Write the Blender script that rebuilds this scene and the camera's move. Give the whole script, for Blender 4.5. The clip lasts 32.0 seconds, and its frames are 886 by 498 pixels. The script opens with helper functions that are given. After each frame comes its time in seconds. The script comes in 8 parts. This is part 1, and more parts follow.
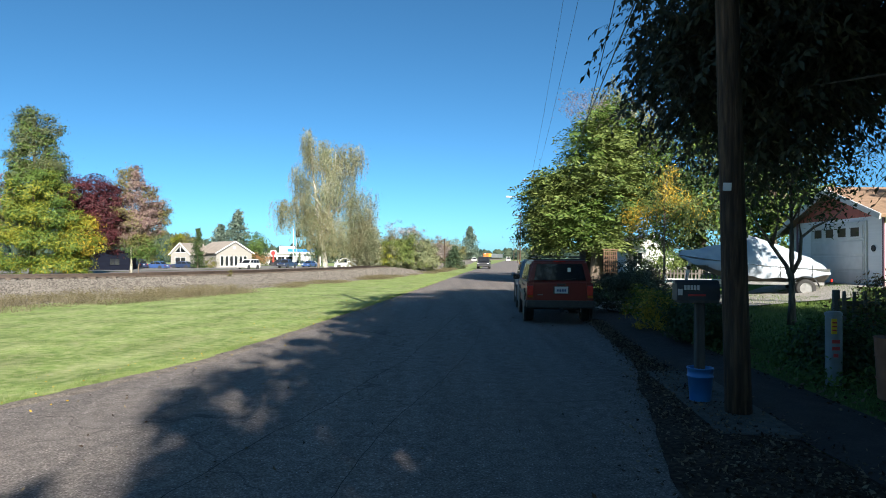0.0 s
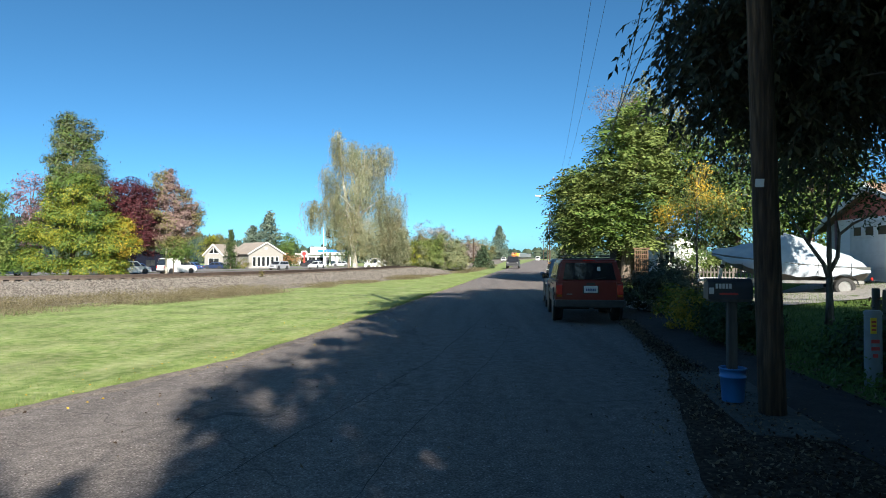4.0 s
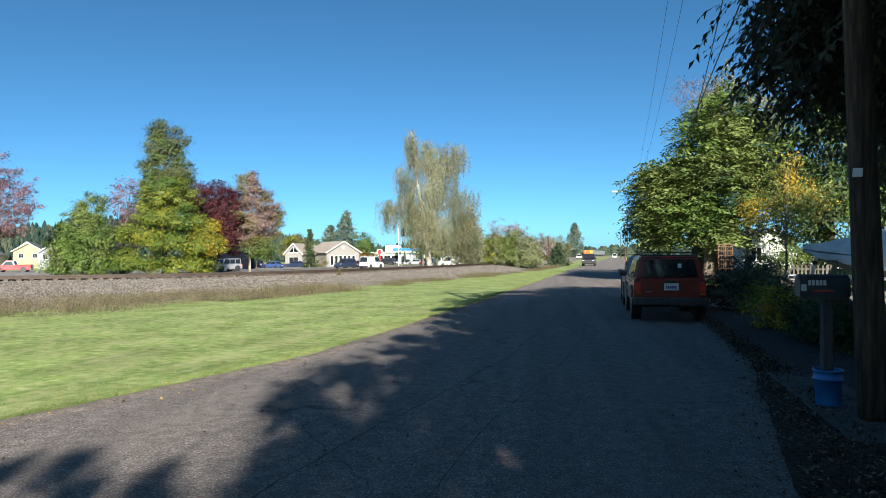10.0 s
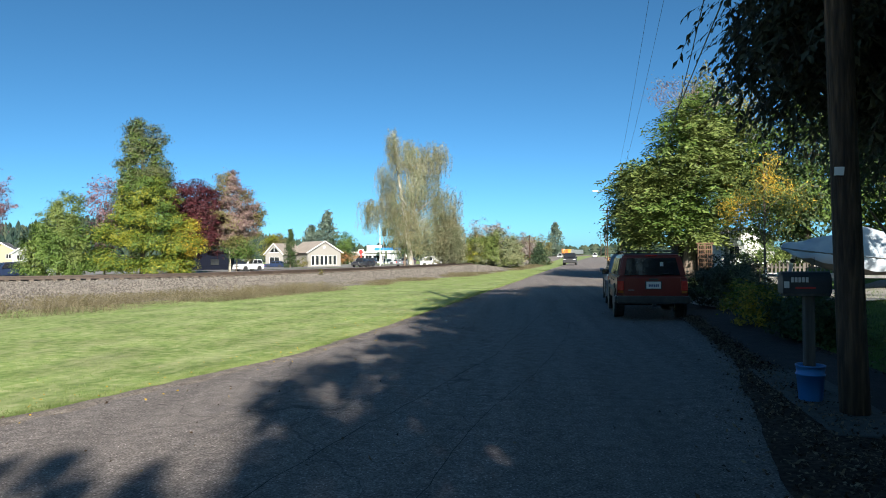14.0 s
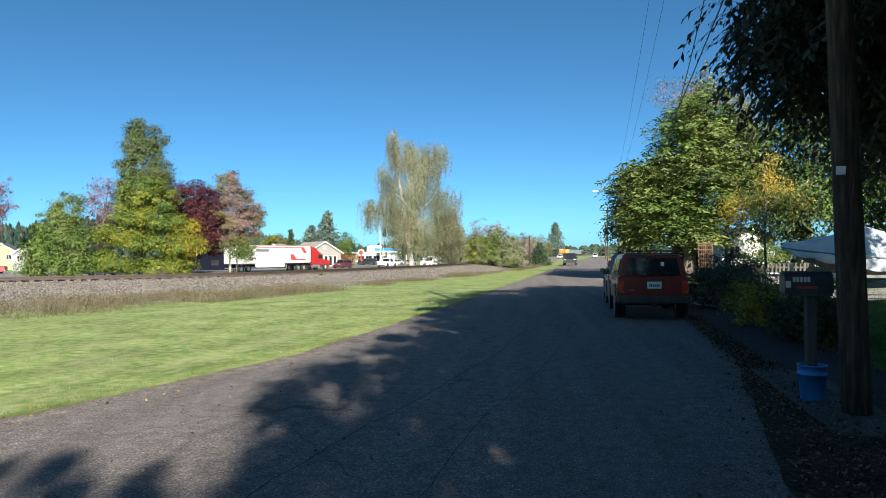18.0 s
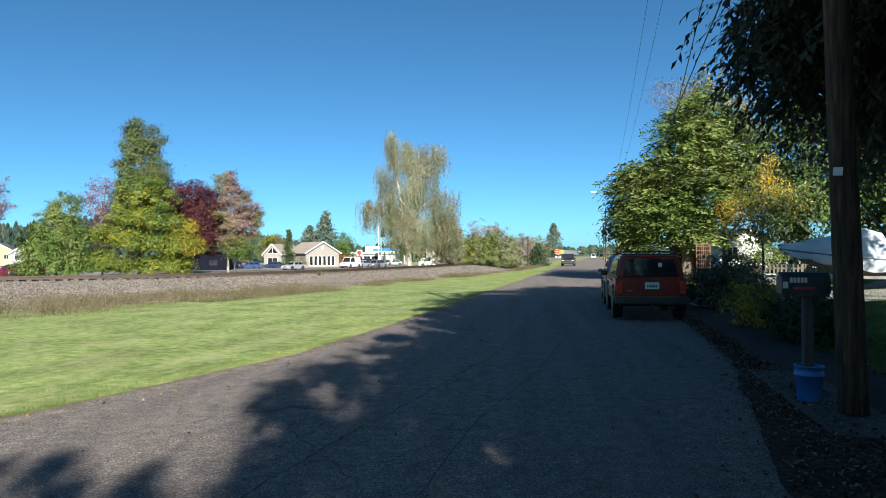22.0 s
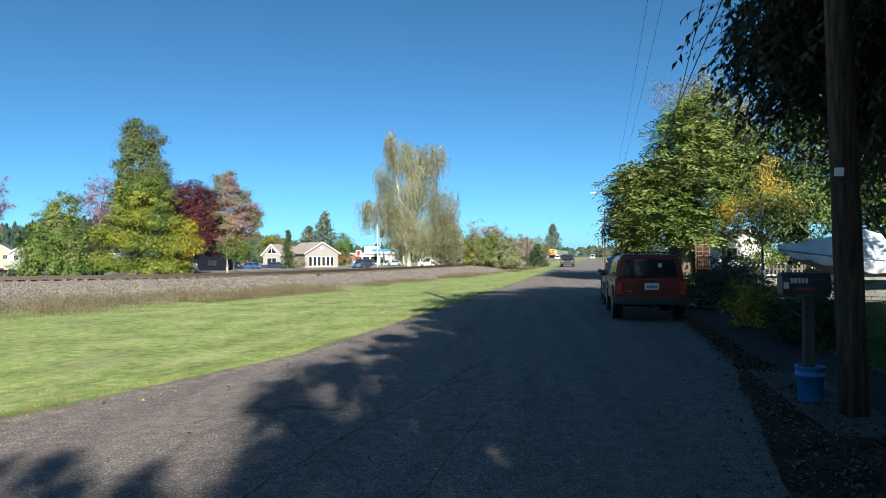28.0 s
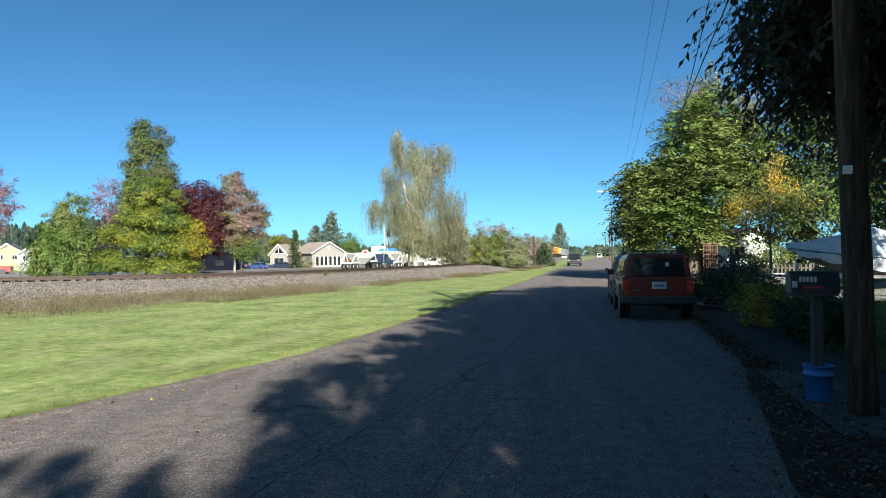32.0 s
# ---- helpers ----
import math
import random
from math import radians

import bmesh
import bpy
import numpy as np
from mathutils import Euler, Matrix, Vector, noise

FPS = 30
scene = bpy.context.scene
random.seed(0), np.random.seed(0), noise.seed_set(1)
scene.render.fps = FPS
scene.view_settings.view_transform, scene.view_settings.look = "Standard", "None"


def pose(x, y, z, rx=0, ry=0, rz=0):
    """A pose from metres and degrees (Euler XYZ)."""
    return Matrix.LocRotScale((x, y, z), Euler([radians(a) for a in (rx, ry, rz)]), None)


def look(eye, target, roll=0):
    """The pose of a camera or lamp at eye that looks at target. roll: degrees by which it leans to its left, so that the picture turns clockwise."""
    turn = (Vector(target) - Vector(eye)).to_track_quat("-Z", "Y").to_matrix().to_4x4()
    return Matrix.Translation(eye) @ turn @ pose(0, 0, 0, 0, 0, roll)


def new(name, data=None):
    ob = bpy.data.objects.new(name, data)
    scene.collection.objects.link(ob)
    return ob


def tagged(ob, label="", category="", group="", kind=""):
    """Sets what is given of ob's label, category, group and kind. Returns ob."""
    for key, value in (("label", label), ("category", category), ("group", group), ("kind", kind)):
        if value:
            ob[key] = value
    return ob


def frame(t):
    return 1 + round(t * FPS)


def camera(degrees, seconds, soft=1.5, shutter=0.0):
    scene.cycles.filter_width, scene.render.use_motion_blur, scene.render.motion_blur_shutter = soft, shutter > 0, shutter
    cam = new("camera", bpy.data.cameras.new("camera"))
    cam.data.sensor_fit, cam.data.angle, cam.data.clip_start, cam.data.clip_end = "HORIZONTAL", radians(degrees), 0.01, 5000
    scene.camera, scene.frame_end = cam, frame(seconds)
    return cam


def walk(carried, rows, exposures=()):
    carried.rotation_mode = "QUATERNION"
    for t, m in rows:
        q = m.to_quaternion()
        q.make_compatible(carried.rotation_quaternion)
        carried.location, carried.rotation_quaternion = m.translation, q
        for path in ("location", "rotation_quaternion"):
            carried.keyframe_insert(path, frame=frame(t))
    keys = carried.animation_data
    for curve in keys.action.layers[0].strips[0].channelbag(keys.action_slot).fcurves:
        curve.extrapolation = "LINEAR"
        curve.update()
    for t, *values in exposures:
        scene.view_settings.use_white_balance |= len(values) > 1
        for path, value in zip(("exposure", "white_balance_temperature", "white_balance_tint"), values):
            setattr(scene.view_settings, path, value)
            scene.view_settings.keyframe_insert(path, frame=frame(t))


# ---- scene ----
cam = camera(68.6, 32.0, 0.95)

# seconds, x, y, z, yaw, pitch, roll
PATH = [
    (0, 0, 0, 1.7, 0, 0.75, -0.3),
    (0.5, 0.001, 0.011, 1.699, 0.07, 0.77, -0.29),
    (1, 0.003, 0.016, 1.698, 0.19, 0.76, -0.28),
    (1.5, 0.008, 0.014, 1.696, 0.22, 0.77, -0.31),
    (2, 0.014, 0.01, 1.695, 0.27, 0.81, -0.33),
    (2.5, 0.022, 0.006, 1.694, 0.93, 0.74, -0.18),
    (3, 0.029, 0.006, 1.693, 1.69, 0.76, -0.16),
    (3.5, 0.033, 0.009, 1.693, 2.54, 0.74, -0.09),
    (5.5, 0.034, 0.017, 1.691, 2.6, 0.71, 0.05),
    (6, 0.034, 0.026, 1.687, 2.67, 0.65, 0.08),
    (6.5, 0.036, 0.033, 1.685, 3.07, 0.64, 0.1),
    (7, 0.038, 0.039, 1.682, 3.41, 0.64, 0.17),
    (7.5, 0.039, 0.041, 1.681, 3.57, 0.62, 0.18),
    (8, 0.037, 0.038, 1.68, 3.72, 0.63, 0.19),
    (8.5, 0.031, 0.031, 1.679, 3.9, 0.64, 0.19),
    (9, 0.028, 0.024, 1.678, 4.03, 0.64, 0.18),
    (9.5, 0.028, 0.022, 1.678, 4.62, 0.64, 0.16),
    (10, 0.026, 0.022, 1.678, 9.09, 0.57, 0.26),
    (10.5, 0.017, 0.022, 1.676, 14.04, 0.58, 0.6),
    (11, 0.004, 0.021, 1.674, 13.96, 0.54, 0.7),
    (11.5, -0.011, 0.02, 1.671, 13, 0.56, 0.61),
    (12, -0.025, 0.019, 1.669, 11.27, 0.56, 0.15),
    (12.5, -0.037, 0.018, 1.667, 8.33, 0.59, 0.3),
    (13, -0.045, 0.017, 1.666, 7.8, 0.54, 0.45),
    (13.5, -0.048, 0.017, 1.665, 7.59, 0.53, 0.41),
    (14, -0.047, 0.016, 1.665, 7.44, 0.53, 0.41),
    (14.5, -0.048, 0.014, 1.663, 7.35, 0.51, 0.36),
    (16.5, -0.051, 0.014, 1.662, 7.31, 0.53, 0.4),
    (17, -0.055, 0.015, 1.661, 7.33, 0.54, 0.43),
    (17.5, -0.058, 0.019, 1.66, 7.39, 0.53, 0.46),
    (18, -0.059, 0.024, 1.66, 7.45, 0.56, 0.46),
    (18.5, -0.06, 0.027, 1.659, 7.47, 0.55, 0.45),
    (19, -0.06, 0.028, 1.657, 7.45, 0.58, 0.42),
    (19.5, -0.059, 0.029, 1.656, 7.45, 0.59, 0.41),
    (20, -0.057, 0.029, 1.655, 7.44, 0.59, 0.4),
    (20.5, -0.055, 0.028, 1.657, 7.39, 0.6, 0.36),
    (21, -0.053, 0.027, 1.659, 7.45, 0.6, 0.37),
    (21.5, -0.051, 0.027, 1.659, 7.39, 0.62, 0.44),
    (22, -0.051, 0.027, 1.656, 7.3, 0.6, 0.35),
    (22.5, -0.054, 0.029, 1.654, 7.24, 0.61, 0.36),
    (23, -0.058, 0.031, 1.652, 7.18, 0.61, 0.37),
    (23.5, -0.062, 0.034, 1.651, 7.17, 0.61, 0.37),
    (24, -0.066, 0.036, 1.65, 7.16, 0.63, 0.41),
    (24.5, -0.068, 0.037, 1.651, 7.14, 0.62, 0.36),
    (25, -0.07, 0.038, 1.653, 7.13, 0.63, 0.35),
    (25.5, -0.071, 0.038, 1.654, 7.1, 0.64, 0.34),
    (27.5, -0.071, 0.035, 1.653, 7.2, 0.64, 0.32),
    (28, -0.069, 0.032, 1.651, 7.22, 0.65, 0.29),
    (28.5, -0.067, 0.03, 1.648, 7.27, 0.64, 0.25),
    (29, -0.066, 0.028, 1.645, 7.3, 0.64, 0.31),
    (29.5, -0.065, 0.027, 1.644, 7.35, 0.63, 0.29),
    (30, -0.064, 0.026, 1.647, 7.43, 0.62, 0.34),
    (30.5, -0.062, 0.026, 1.651, 7.53, 0.59, 0.37),
    (31, -0.062, 0.026, 1.653, 7.6, 0.61, 0.46),
    (31.5, -0.064, 0.028, 1.654, 7.7, 0.6, 0.46),
    (32, -0.066, 0.03, 1.652, 7.81, 0.6, 0.44),
]

walk(cam, [(t, pose(x, y, z, 90 + p, r, w)) for t, x, y, z, w, p, r in PATH],
     [(0, 1.48), (8.5, 1.46), (9.5, 1.42), (10.5, 1.32), (12.5, 1.35), (32, 1.35)])

# ---------------------------------------------------------------- light
SUN_AZ, SUN_EL = radians(162.0), radians(25.5)      # clockwise from +y; height
world = bpy.data.worlds.new("sky")
scene.world = world
world.use_nodes = True
wn = world.node_tree
wn.nodes.clear()
w_out = wn.nodes.new("ShaderNodeOutputWorld")
w_bg = wn.nodes.new("ShaderNodeBackground")
w_sky = wn.nodes.new("ShaderNodeTexSky")
w_sky.sky_type = "NISHITA"
w_sky.sun_disc = False
w_sky.sun_elevation, w_sky.sun_rotation = SUN_EL, SUN_AZ
w_sky.air_density, w_sky.dust_density, w_sky.ozone_density = 0.5, 1.8, 3.0
w_sky.altitude = 1000
w_hsv = wn.nodes.new("ShaderNodeHueSaturation")
w_hsv.inputs["Saturation"].default_value = 1.1
wn.links.new(w_sky.outputs[0], w_hsv.inputs["Color"])
w_tint = wn.nodes.new("ShaderNodeVectorMath")
w_tint.operation = "MULTIPLY"
w_tint.inputs[1].default_value = (0.67, 1.05, 0.98)
wn.links.new(w_hsv.outputs[0], w_tint.inputs[0])
wn.links.new(w_tint.outputs[0], w_bg.inputs["Color"])
wn.links.new(w_bg.outputs[0], w_out.inputs["Surface"])
w_bg.inputs["Strength"].default_value = 0.067
sun_data = bpy.data.lights.new("sun", "SUN")
sun_data.energy, sun_data.angle, sun_data.color = 5.0, radians(0.53), (1.0, 0.93, 0.82)
sun = new("sun", sun_data)
s_way = Vector((math.sin(SUN_AZ) * math.cos(SUN_EL), math.cos(SUN_AZ) * math.cos(SUN_EL), math.sin(SUN_EL)))
sun.matrix_world = look(s_way * 60, (0, 0, 0))


# ---------------------------------------------------------------- materials
def material(name, colors, scale=4.0, rough=0.8, metal=0.0, bump=0.0, bump_scale=None, random_amount=0.0, island=False,
             detail=6.0, spec=0.5, stain=0.0, transmit=0.0, stretch=(1, 1, 1), coords="Object", glow=None, coat=0.0):
    """Procedural surface: a noise ramp over the colours, a second broad noise for stains, fine bump."""
    m = bpy.data.materials.new(name)
    m.use_nodes = True
    nt = m.node_tree
    N, L = nt.nodes.new, nt.links.new
    b = nt.nodes["Principled BSDF"]
    b.inputs["Roughness"].default_value = rough
    b.inputs["Metallic"].default_value = metal
    b.inputs["Specular IOR Level"].default_value = spec
    b.inputs["Coat Weight"].default_value = coat
    tc = N("ShaderNodeTexCoord")
    mp = N("ShaderNodeMapping")
    mp.inputs["Scale"].default_value = stretch
    L(tc.outputs[coords], mp.inputs[0])
    n1 = N("ShaderNodeTexNoise")
    n1.inputs["Scale"].default_value, n1.inputs["Detail"].default_value = scale, detail
    L(mp.outputs[0], n1.inputs["Vector"])
    ramp = N("ShaderNodeValToRGB")
    el = ramp.color_ramp.elements
    while len(el) < len(colors):
        el.new(0.5)
    for i, c in enumerate(colors):
        el[i].position = 0.28 + 0.44 * i / max(1, len(colors) - 1)
        el[i].color = (*c, 1)
    fac = n1.outputs["Fac"]
    if random_amount:
        if island:
            rnd = N("ShaderNodeNewGeometry").outputs["Random Per Island"]
        else:
            rnd = N("ShaderNodeObjectInfo").outputs["Random"]
        mul = N("ShaderNodeMath")
        mul.operation = "MULTIPLY_ADD"
        L(rnd, mul.inputs[0])
        mul.inputs[1].default_value, mul.inputs[2].default_value = random_amount, -random_amount / 2
        add = N("ShaderNodeMath")
        add.operation = "ADD"
        L(fac, add.inputs[0]), L(mul.outputs[0], add.inputs[1])
        fac = add.outputs[0]
    L(fac, ramp.inputs[0])
    col = ramp.outputs[0]
    if stain:
        n2 = N("ShaderNodeTexNoise")
        n2.inputs["Scale"].default_value, n2.inputs["Detail"].default_value = scale * 0.13, 4
        L(mp.outputs[0], n2.inputs["Vector"])
        mr = N("ShaderNodeMapRange")
        mr.inputs[1].default_value, mr.inputs[2].default_value = 0.3, 0.7
        mr.inputs[3].default_value, mr.inputs[4].default_value = 1 - stain, 1 + stain
        L(n2.outputs["Fac"], mr.inputs[0])
        mix = N("ShaderNodeVectorMath")
        mix.operation = "SCALE"
        L(col, mix.inputs[0]), L(mr.outputs[0], mix.inputs["Scale"])
        col = mix.outputs[0]
    L(col, b.inputs["Base Color"])
    if bump:
        n3 = N("ShaderNodeTexNoise")
        n3.inputs["Scale"].default_value, n3.inputs["Detail"].default_value = bump_scale or scale * 3, 5
        L(mp.outputs[0], n3.inputs["Vector"])
        bp = N("ShaderNodeBump")
        bp.inputs["Strength"].default_value, bp.inputs["Distance"].default_value = bump, 0.02
        L(n3.outputs["Fac"], bp.inputs["Height"])
        L(bp.outputs[0], b.inputs["Normal"])
    if glow:
        b.inputs["Emission Color"].default_value = (*glow[:3], 1)
        b.inputs["Emission Strength"].default_value = glow[3]
    if transmit:
        out = nt.nodes["Material Output"]
        tr = N("ShaderNodeBsdfTranslucent")
        L(col, tr.inputs["Color"])
        ms = N("ShaderNodeMixShader")
        ms.inputs[0].default_value = transmit
        L(b.outputs[0], ms.inputs[1]), L(tr.outputs[0], ms.inputs[2])
        L(ms.outputs[0], out.inputs["Surface"])
    return m


def leafy(name, colors, scale=0.5, transmit=0.24):
    return material(name, colors, scale=scale, rough=0.55, random_amount=0.5, island=True, detail=3, spec=0.3, transmit=transmit)


M_ASPHALT = material("asphalt", [(0.06, 0.052, 0.048), (0.143, 0.125, 0.117), (0.275, 0.247, 0.233)], scale=55, rough=0.9, bump=0.5, bump_scale=180, stain=0.22, spec=0.3)
def add_cracks(m, scale, width, depth):
    """Thin dark cracks over an asphalt material."""
    nt = m.node_tree
    N, L = nt.nodes.new, nt.links.new
    b = nt.nodes["Principled BSDF"]
    tc = N("ShaderNodeTexCoord")
    warp = N("ShaderNodeTexNoise")
    warp.inputs["Scale"].default_value = 1.2
    L(tc.outputs["Object"], warp.inputs["Vector"])
    mixv = N("ShaderNodeVectorMath")
    mixv.operation = "MULTIPLY_ADD"
    L(warp.outputs["Color"], mixv.inputs[0])
    mixv.inputs[1].default_value = (1.3, 1.3, 0)
    L(tc.outputs["Object"], mixv.inputs[2])
    vo = N("ShaderNodeTexVoronoi")
    vo.feature = "DISTANCE_TO_EDGE"
    vo.inputs["Scale"].default_value = scale
    L(mixv.outputs[0], vo.inputs["Vector"])
    mr = N("ShaderNodeMapRange")
    mr.inputs[1].default_value, mr.inputs[2].default_value = 0.0, width
    mr.inputs[3].default_value, mr.inputs[4].default_value = depth, 1.0
    L(vo.outputs["Distance"], mr.inputs[0])
    src = b.inputs["Base Color"].links[0].from_socket
    sc = N("ShaderNodeVectorMath")
    sc.operation = "SCALE"
    L(src, sc.inputs[0]), L(mr.outputs[0], sc.inputs["Scale"])
    L(sc.outputs[0], b.inputs["Base Color"])


def add_specks(m, scale, size, gain, streak):
    """Pale stones in the surface, and broad wear streaks along the lane."""
    nt = m.node_tree
    N, L = nt.nodes.new, nt.links.new
    b = nt.nodes["Principled BSDF"]
    tc = N("ShaderNodeTexCoord")
    vo = N("ShaderNodeTexVoronoi")
    vo.inputs["Scale"].default_value = scale
    L(tc.outputs["Object"], vo.inputs["Vector"])
    mr = N("ShaderNodeMapRange")
    mr.inputs[1].default_value, mr.inputs[2].default_value = size * 0.5, size
    mr.inputs[3].default_value, mr.inputs[4].default_value = gain, 1.0
    L(vo.outputs["Distance"], mr.inputs[0])
    mp = N("ShaderNodeMapping")
    mp.inputs["Rotation"].default_value = (0, 0, radians(6.5))
    mp.inputs["Scale"].default_value = (1.9, 0.07, 1)
    L(tc.outputs["Object"], mp.inputs[0])
    no = N("ShaderNodeTexNoise")
    no.inputs["Scale"].default_value, no.inputs["Detail"].default_value = 1.0, 5
    L(mp.outputs[0], no.inputs["Vector"])
    m2 = N("ShaderNodeMapRange")
    m2.inputs[1].default_value, m2.inputs[2].default_value = 0.3, 0.7
    m2.inputs[3].default_value, m2.inputs[4].default_value = 1 - streak, 1 + streak
    L(no.outputs["Fac"], m2.inputs[0])
    mu = N("ShaderNodeMath")
    mu.operation = "MULTIPLY"
    L(mr.outputs[0], mu.inputs[0]), L(m2.outputs[0], mu.inputs[1])
    src = b.inputs["Base Color"].links[0].from_socket
    sc = N("ShaderNodeVectorMath")
    sc.operation = "SCALE"
    L(src, sc.inputs[0]), L(mu.outputs[0], sc.inputs["Scale"])
    L(sc.outputs[0], b.inputs["Base Color"])


add_cracks(M_ASPHALT, 0.21, 0.004, 0.5)
add_specks(M_ASPHALT, 30, 0.24, 2.3, 0.16)
M_PATH = material("path_asphalt", [(0.033, 0.025, 0.024), (0.06, 0.046, 0.044)], scale=30, rough=0.92, bump=0.5, bump_scale=120, stain=0.25, spec=0.3)
M_GROUND = material("turf", [(0.095, 0.152, 0.04), (0.172, 0.234, 0.072), (0.29, 0.31, 0.15)], scale=6, detail=9, rough=0.95, bump=0.4, bump_scale=60, stain=0.3, spec=0.15)
M_BLADES = material("grass_blades", [(0.092, 0.147, 0.036), (0.163, 0.226, 0.066), (0.27, 0.297, 0.135)], scale=5, detail=8, rough=0.8, random_amount=0.22, stain=0.25, island=True, spec=0.3, transmit=0.3)


def add_patches(m, straw):
    """Worn, paler patches and mowing streaks along the lane, over a turf material."""
    nt = m.node_tree
    N, L = nt.nodes.new, nt.links.new
    b = nt.nodes["Principled BSDF"]
    tc = N("ShaderNodeTexCoord")
    mp = N("ShaderNodeMapping")
    mp.inputs["Rotation"].default_value = (0, 0, radians(14))
    mp.inputs["Scale"].default_value = (1.3, 0.6, 1)
    L(tc.outputs["Object"], mp.inputs[0])
    no = N("ShaderNodeTexNoise")
    no.inputs["Scale"].default_value, no.inputs["Detail"].default_value, no.inputs["Roughness"].default_value = 1.0, 8, 0.68
    L(mp.outputs[0], no.inputs["Vector"])
    mr = N("ShaderNodeMapRange")
    mr.inputs[1].default_value, mr.inputs[2].default_value = 0.46, 0.74
    mr.inputs[3].default_value, mr.inputs[4].default_value = 0.0, 0.5
    L(no.outputs["Fac"], mr.inputs[0])
    mx = N("ShaderNodeMix")
    mx.data_type = "RGBA"
    src = b.inputs["Base Color"].links[0].from_socket
    L(mr.outputs[0], mx.inputs[0]), L(src, mx.inputs[6])
    mx.inputs[7].default_value = (*straw, 1)
    L(mx.outputs[2], b.inputs["Base Color"])


add_patches(M_GROUND, (0.36, 0.345, 0.205))
add_patches(M_BLADES, (0.34, 0.33, 0.19))
M_DRYGRASS = material("dry_weeds", [(0.09, 0.075, 0.045), (0.16, 0.135, 0.085), (0.25, 0.215, 0.145)], scale=1.0, rough=0.9, random_amount=0.6, island=True, spec=0.2, transmit=0.2)
M_BALLAST = material("ballast", [(0.06, 0.053, 0.047), (0.16, 0.143, 0.127), (0.3, 0.272, 0.243)], scale=9, rough=0.95, bump=1.0, bump_scale=25, stain=0.15, spec=0.2)
M_STONES = material("ballast_stones", [(0.07, 0.062, 0.055), (0.14, 0.125, 0.11), (0.21, 0.19, 0.17)], scale=3, rough=0.95, random_amount=0.7, island=True, spec=0.2)
M_RAIL = material("rail_steel", [(0.03, 0.022, 0.018), (0.075, 0.052, 0.04)], scale=10, rough=0.7, metal=0.2, stain=0.2)
M_TIE = material("sleeper_wood", [(0.05, 0.04, 0.03), (0.12, 0.095, 0.075)], scale=8, rough=0.95, random_amount=0.4, stretch=(1, 6, 6))
# leaf-strewn dirt, its brown darkened to carry the canopy's deep shade
M_DIRT = material("shaded_leafy_dirt", [(0.024, 0.017, 0.013), (0.055, 0.039, 0.031), (0.1, 0.074, 0.058)], scale=18, rough=1.0, bump=1.0, bump_scale=50, stain=0.3, spec=0.1)
M_CONCRETE = material("concrete", [(0.24, 0.23, 0.22), (0.36, 0.35, 0.33)], scale=9, rough=0.9, bump=0.3, bump_scale=60, stain=0.2)
M_BARK = material("bark", [(0.05, 0.038, 0.03), (0.13, 0.1, 0.08), (0.2, 0.16, 0.13)], scale=5, rough=0.95, bump=1.0, bump_scale=12, stretch=(3, 3, 0.6))
M_BIRCHBARK = material("white_bark", [(0.16, 0.14, 0.12), (0.38, 0.35, 0.31), (0.55, 0.52, 0.47)], scale=2.5, rough=0.9, bump=0.6, stretch=(1, 1, 0.7))
M_POLE = material("pole_wood", [(0.018, 0.01, 0.006), (0.055, 0.031, 0.019), (0.125, 0.076, 0.047)], scale=7, rough=0.9, bump=1.0, bump_scale=16, stretch=(4, 4, 0.35), stain=0.25)
M_WHITE = material("white_paint", [(0.55, 0.55, 0.54), (0.66, 0.66, 0.65)], scale=3, rough=0.55, bump=0.1, stain=0.06)
M_BLACK = material("black_rubber", [(0.015, 0.015, 0.015), (0.03, 0.03, 0.03)], scale=12, rough=0.8)
M_PLASTIC = material("dark_plastic", [(0.02, 0.02, 0.022), (0.04, 0.04, 0.042)], scale=8, rough=0.5)
M_CHROME = material("bright_metal", [(0.55, 0.55, 0.56), (0.7, 0.7, 0.7)], scale=6, rough=0.3, metal=0.9)
M_GLASS = material("tinted_glass", [(0.012, 0.014, 0.017), (0.02, 0.022, 0.026)], scale=1, rough=0.06, spec=0.8)
M_REDLAMP = material("red_lens", [(0.45, 0.02, 0.015), (0.6, 0.04, 0.03)], scale=20, rough=0.25)
M_CLEARLAMP = material("clear_lens", [(0.6, 0.6, 0.58), (0.8, 0.8, 0.78)], scale=20, rough=0.2)
M_WIRE = material("wire", [(0.02, 0.02, 0.02), (0.035, 0.035, 0.035)], scale=3, rough=0.6)


def paint(name, c, rough=0.3, coat=0.5):
    return material(name, [tuple(v * 0.85 for v in c), c], scale=2.5, rough=rough, coat=coat, stain=0.06, spec=0.5)


# ---------------------------------------------------------------- mesh helpers
def mesh_from(name, verts, faces, mat, smooth=False):
    me = bpy.data.meshes.new(name)
    me.from_pydata([tuple(map(float, v)) for v in verts], [], [tuple(f) for f in faces])
    me.materials.append(mat)
    if smooth:
        me.polygons.foreach_set("use_smooth", [True] * len(me.polygons))
    me.update()
    return me


def part(name, bm, mat, parent=None, label="", smooth=False, at=None):
    """Links a bmesh (or a mesh) as one mesh object under a thing or under a part."""
    if isinstance(bm, bpy.types.Mesh):
        me = bm
    else:
        me = bpy.data.meshes.new(name)
        bm.to_mesh(me)
        bm.free()
        me.materials.append(mat)
        if smooth:
            me.polygons.foreach_set("use_smooth", [True] * len(me.polygons))
    ob = new(name, me)
    if parent is not None:
        ob.parent = parent
    if at is not None:
        ob.matrix_basis = at
    if label:
        ob["label"] = label
    return ob


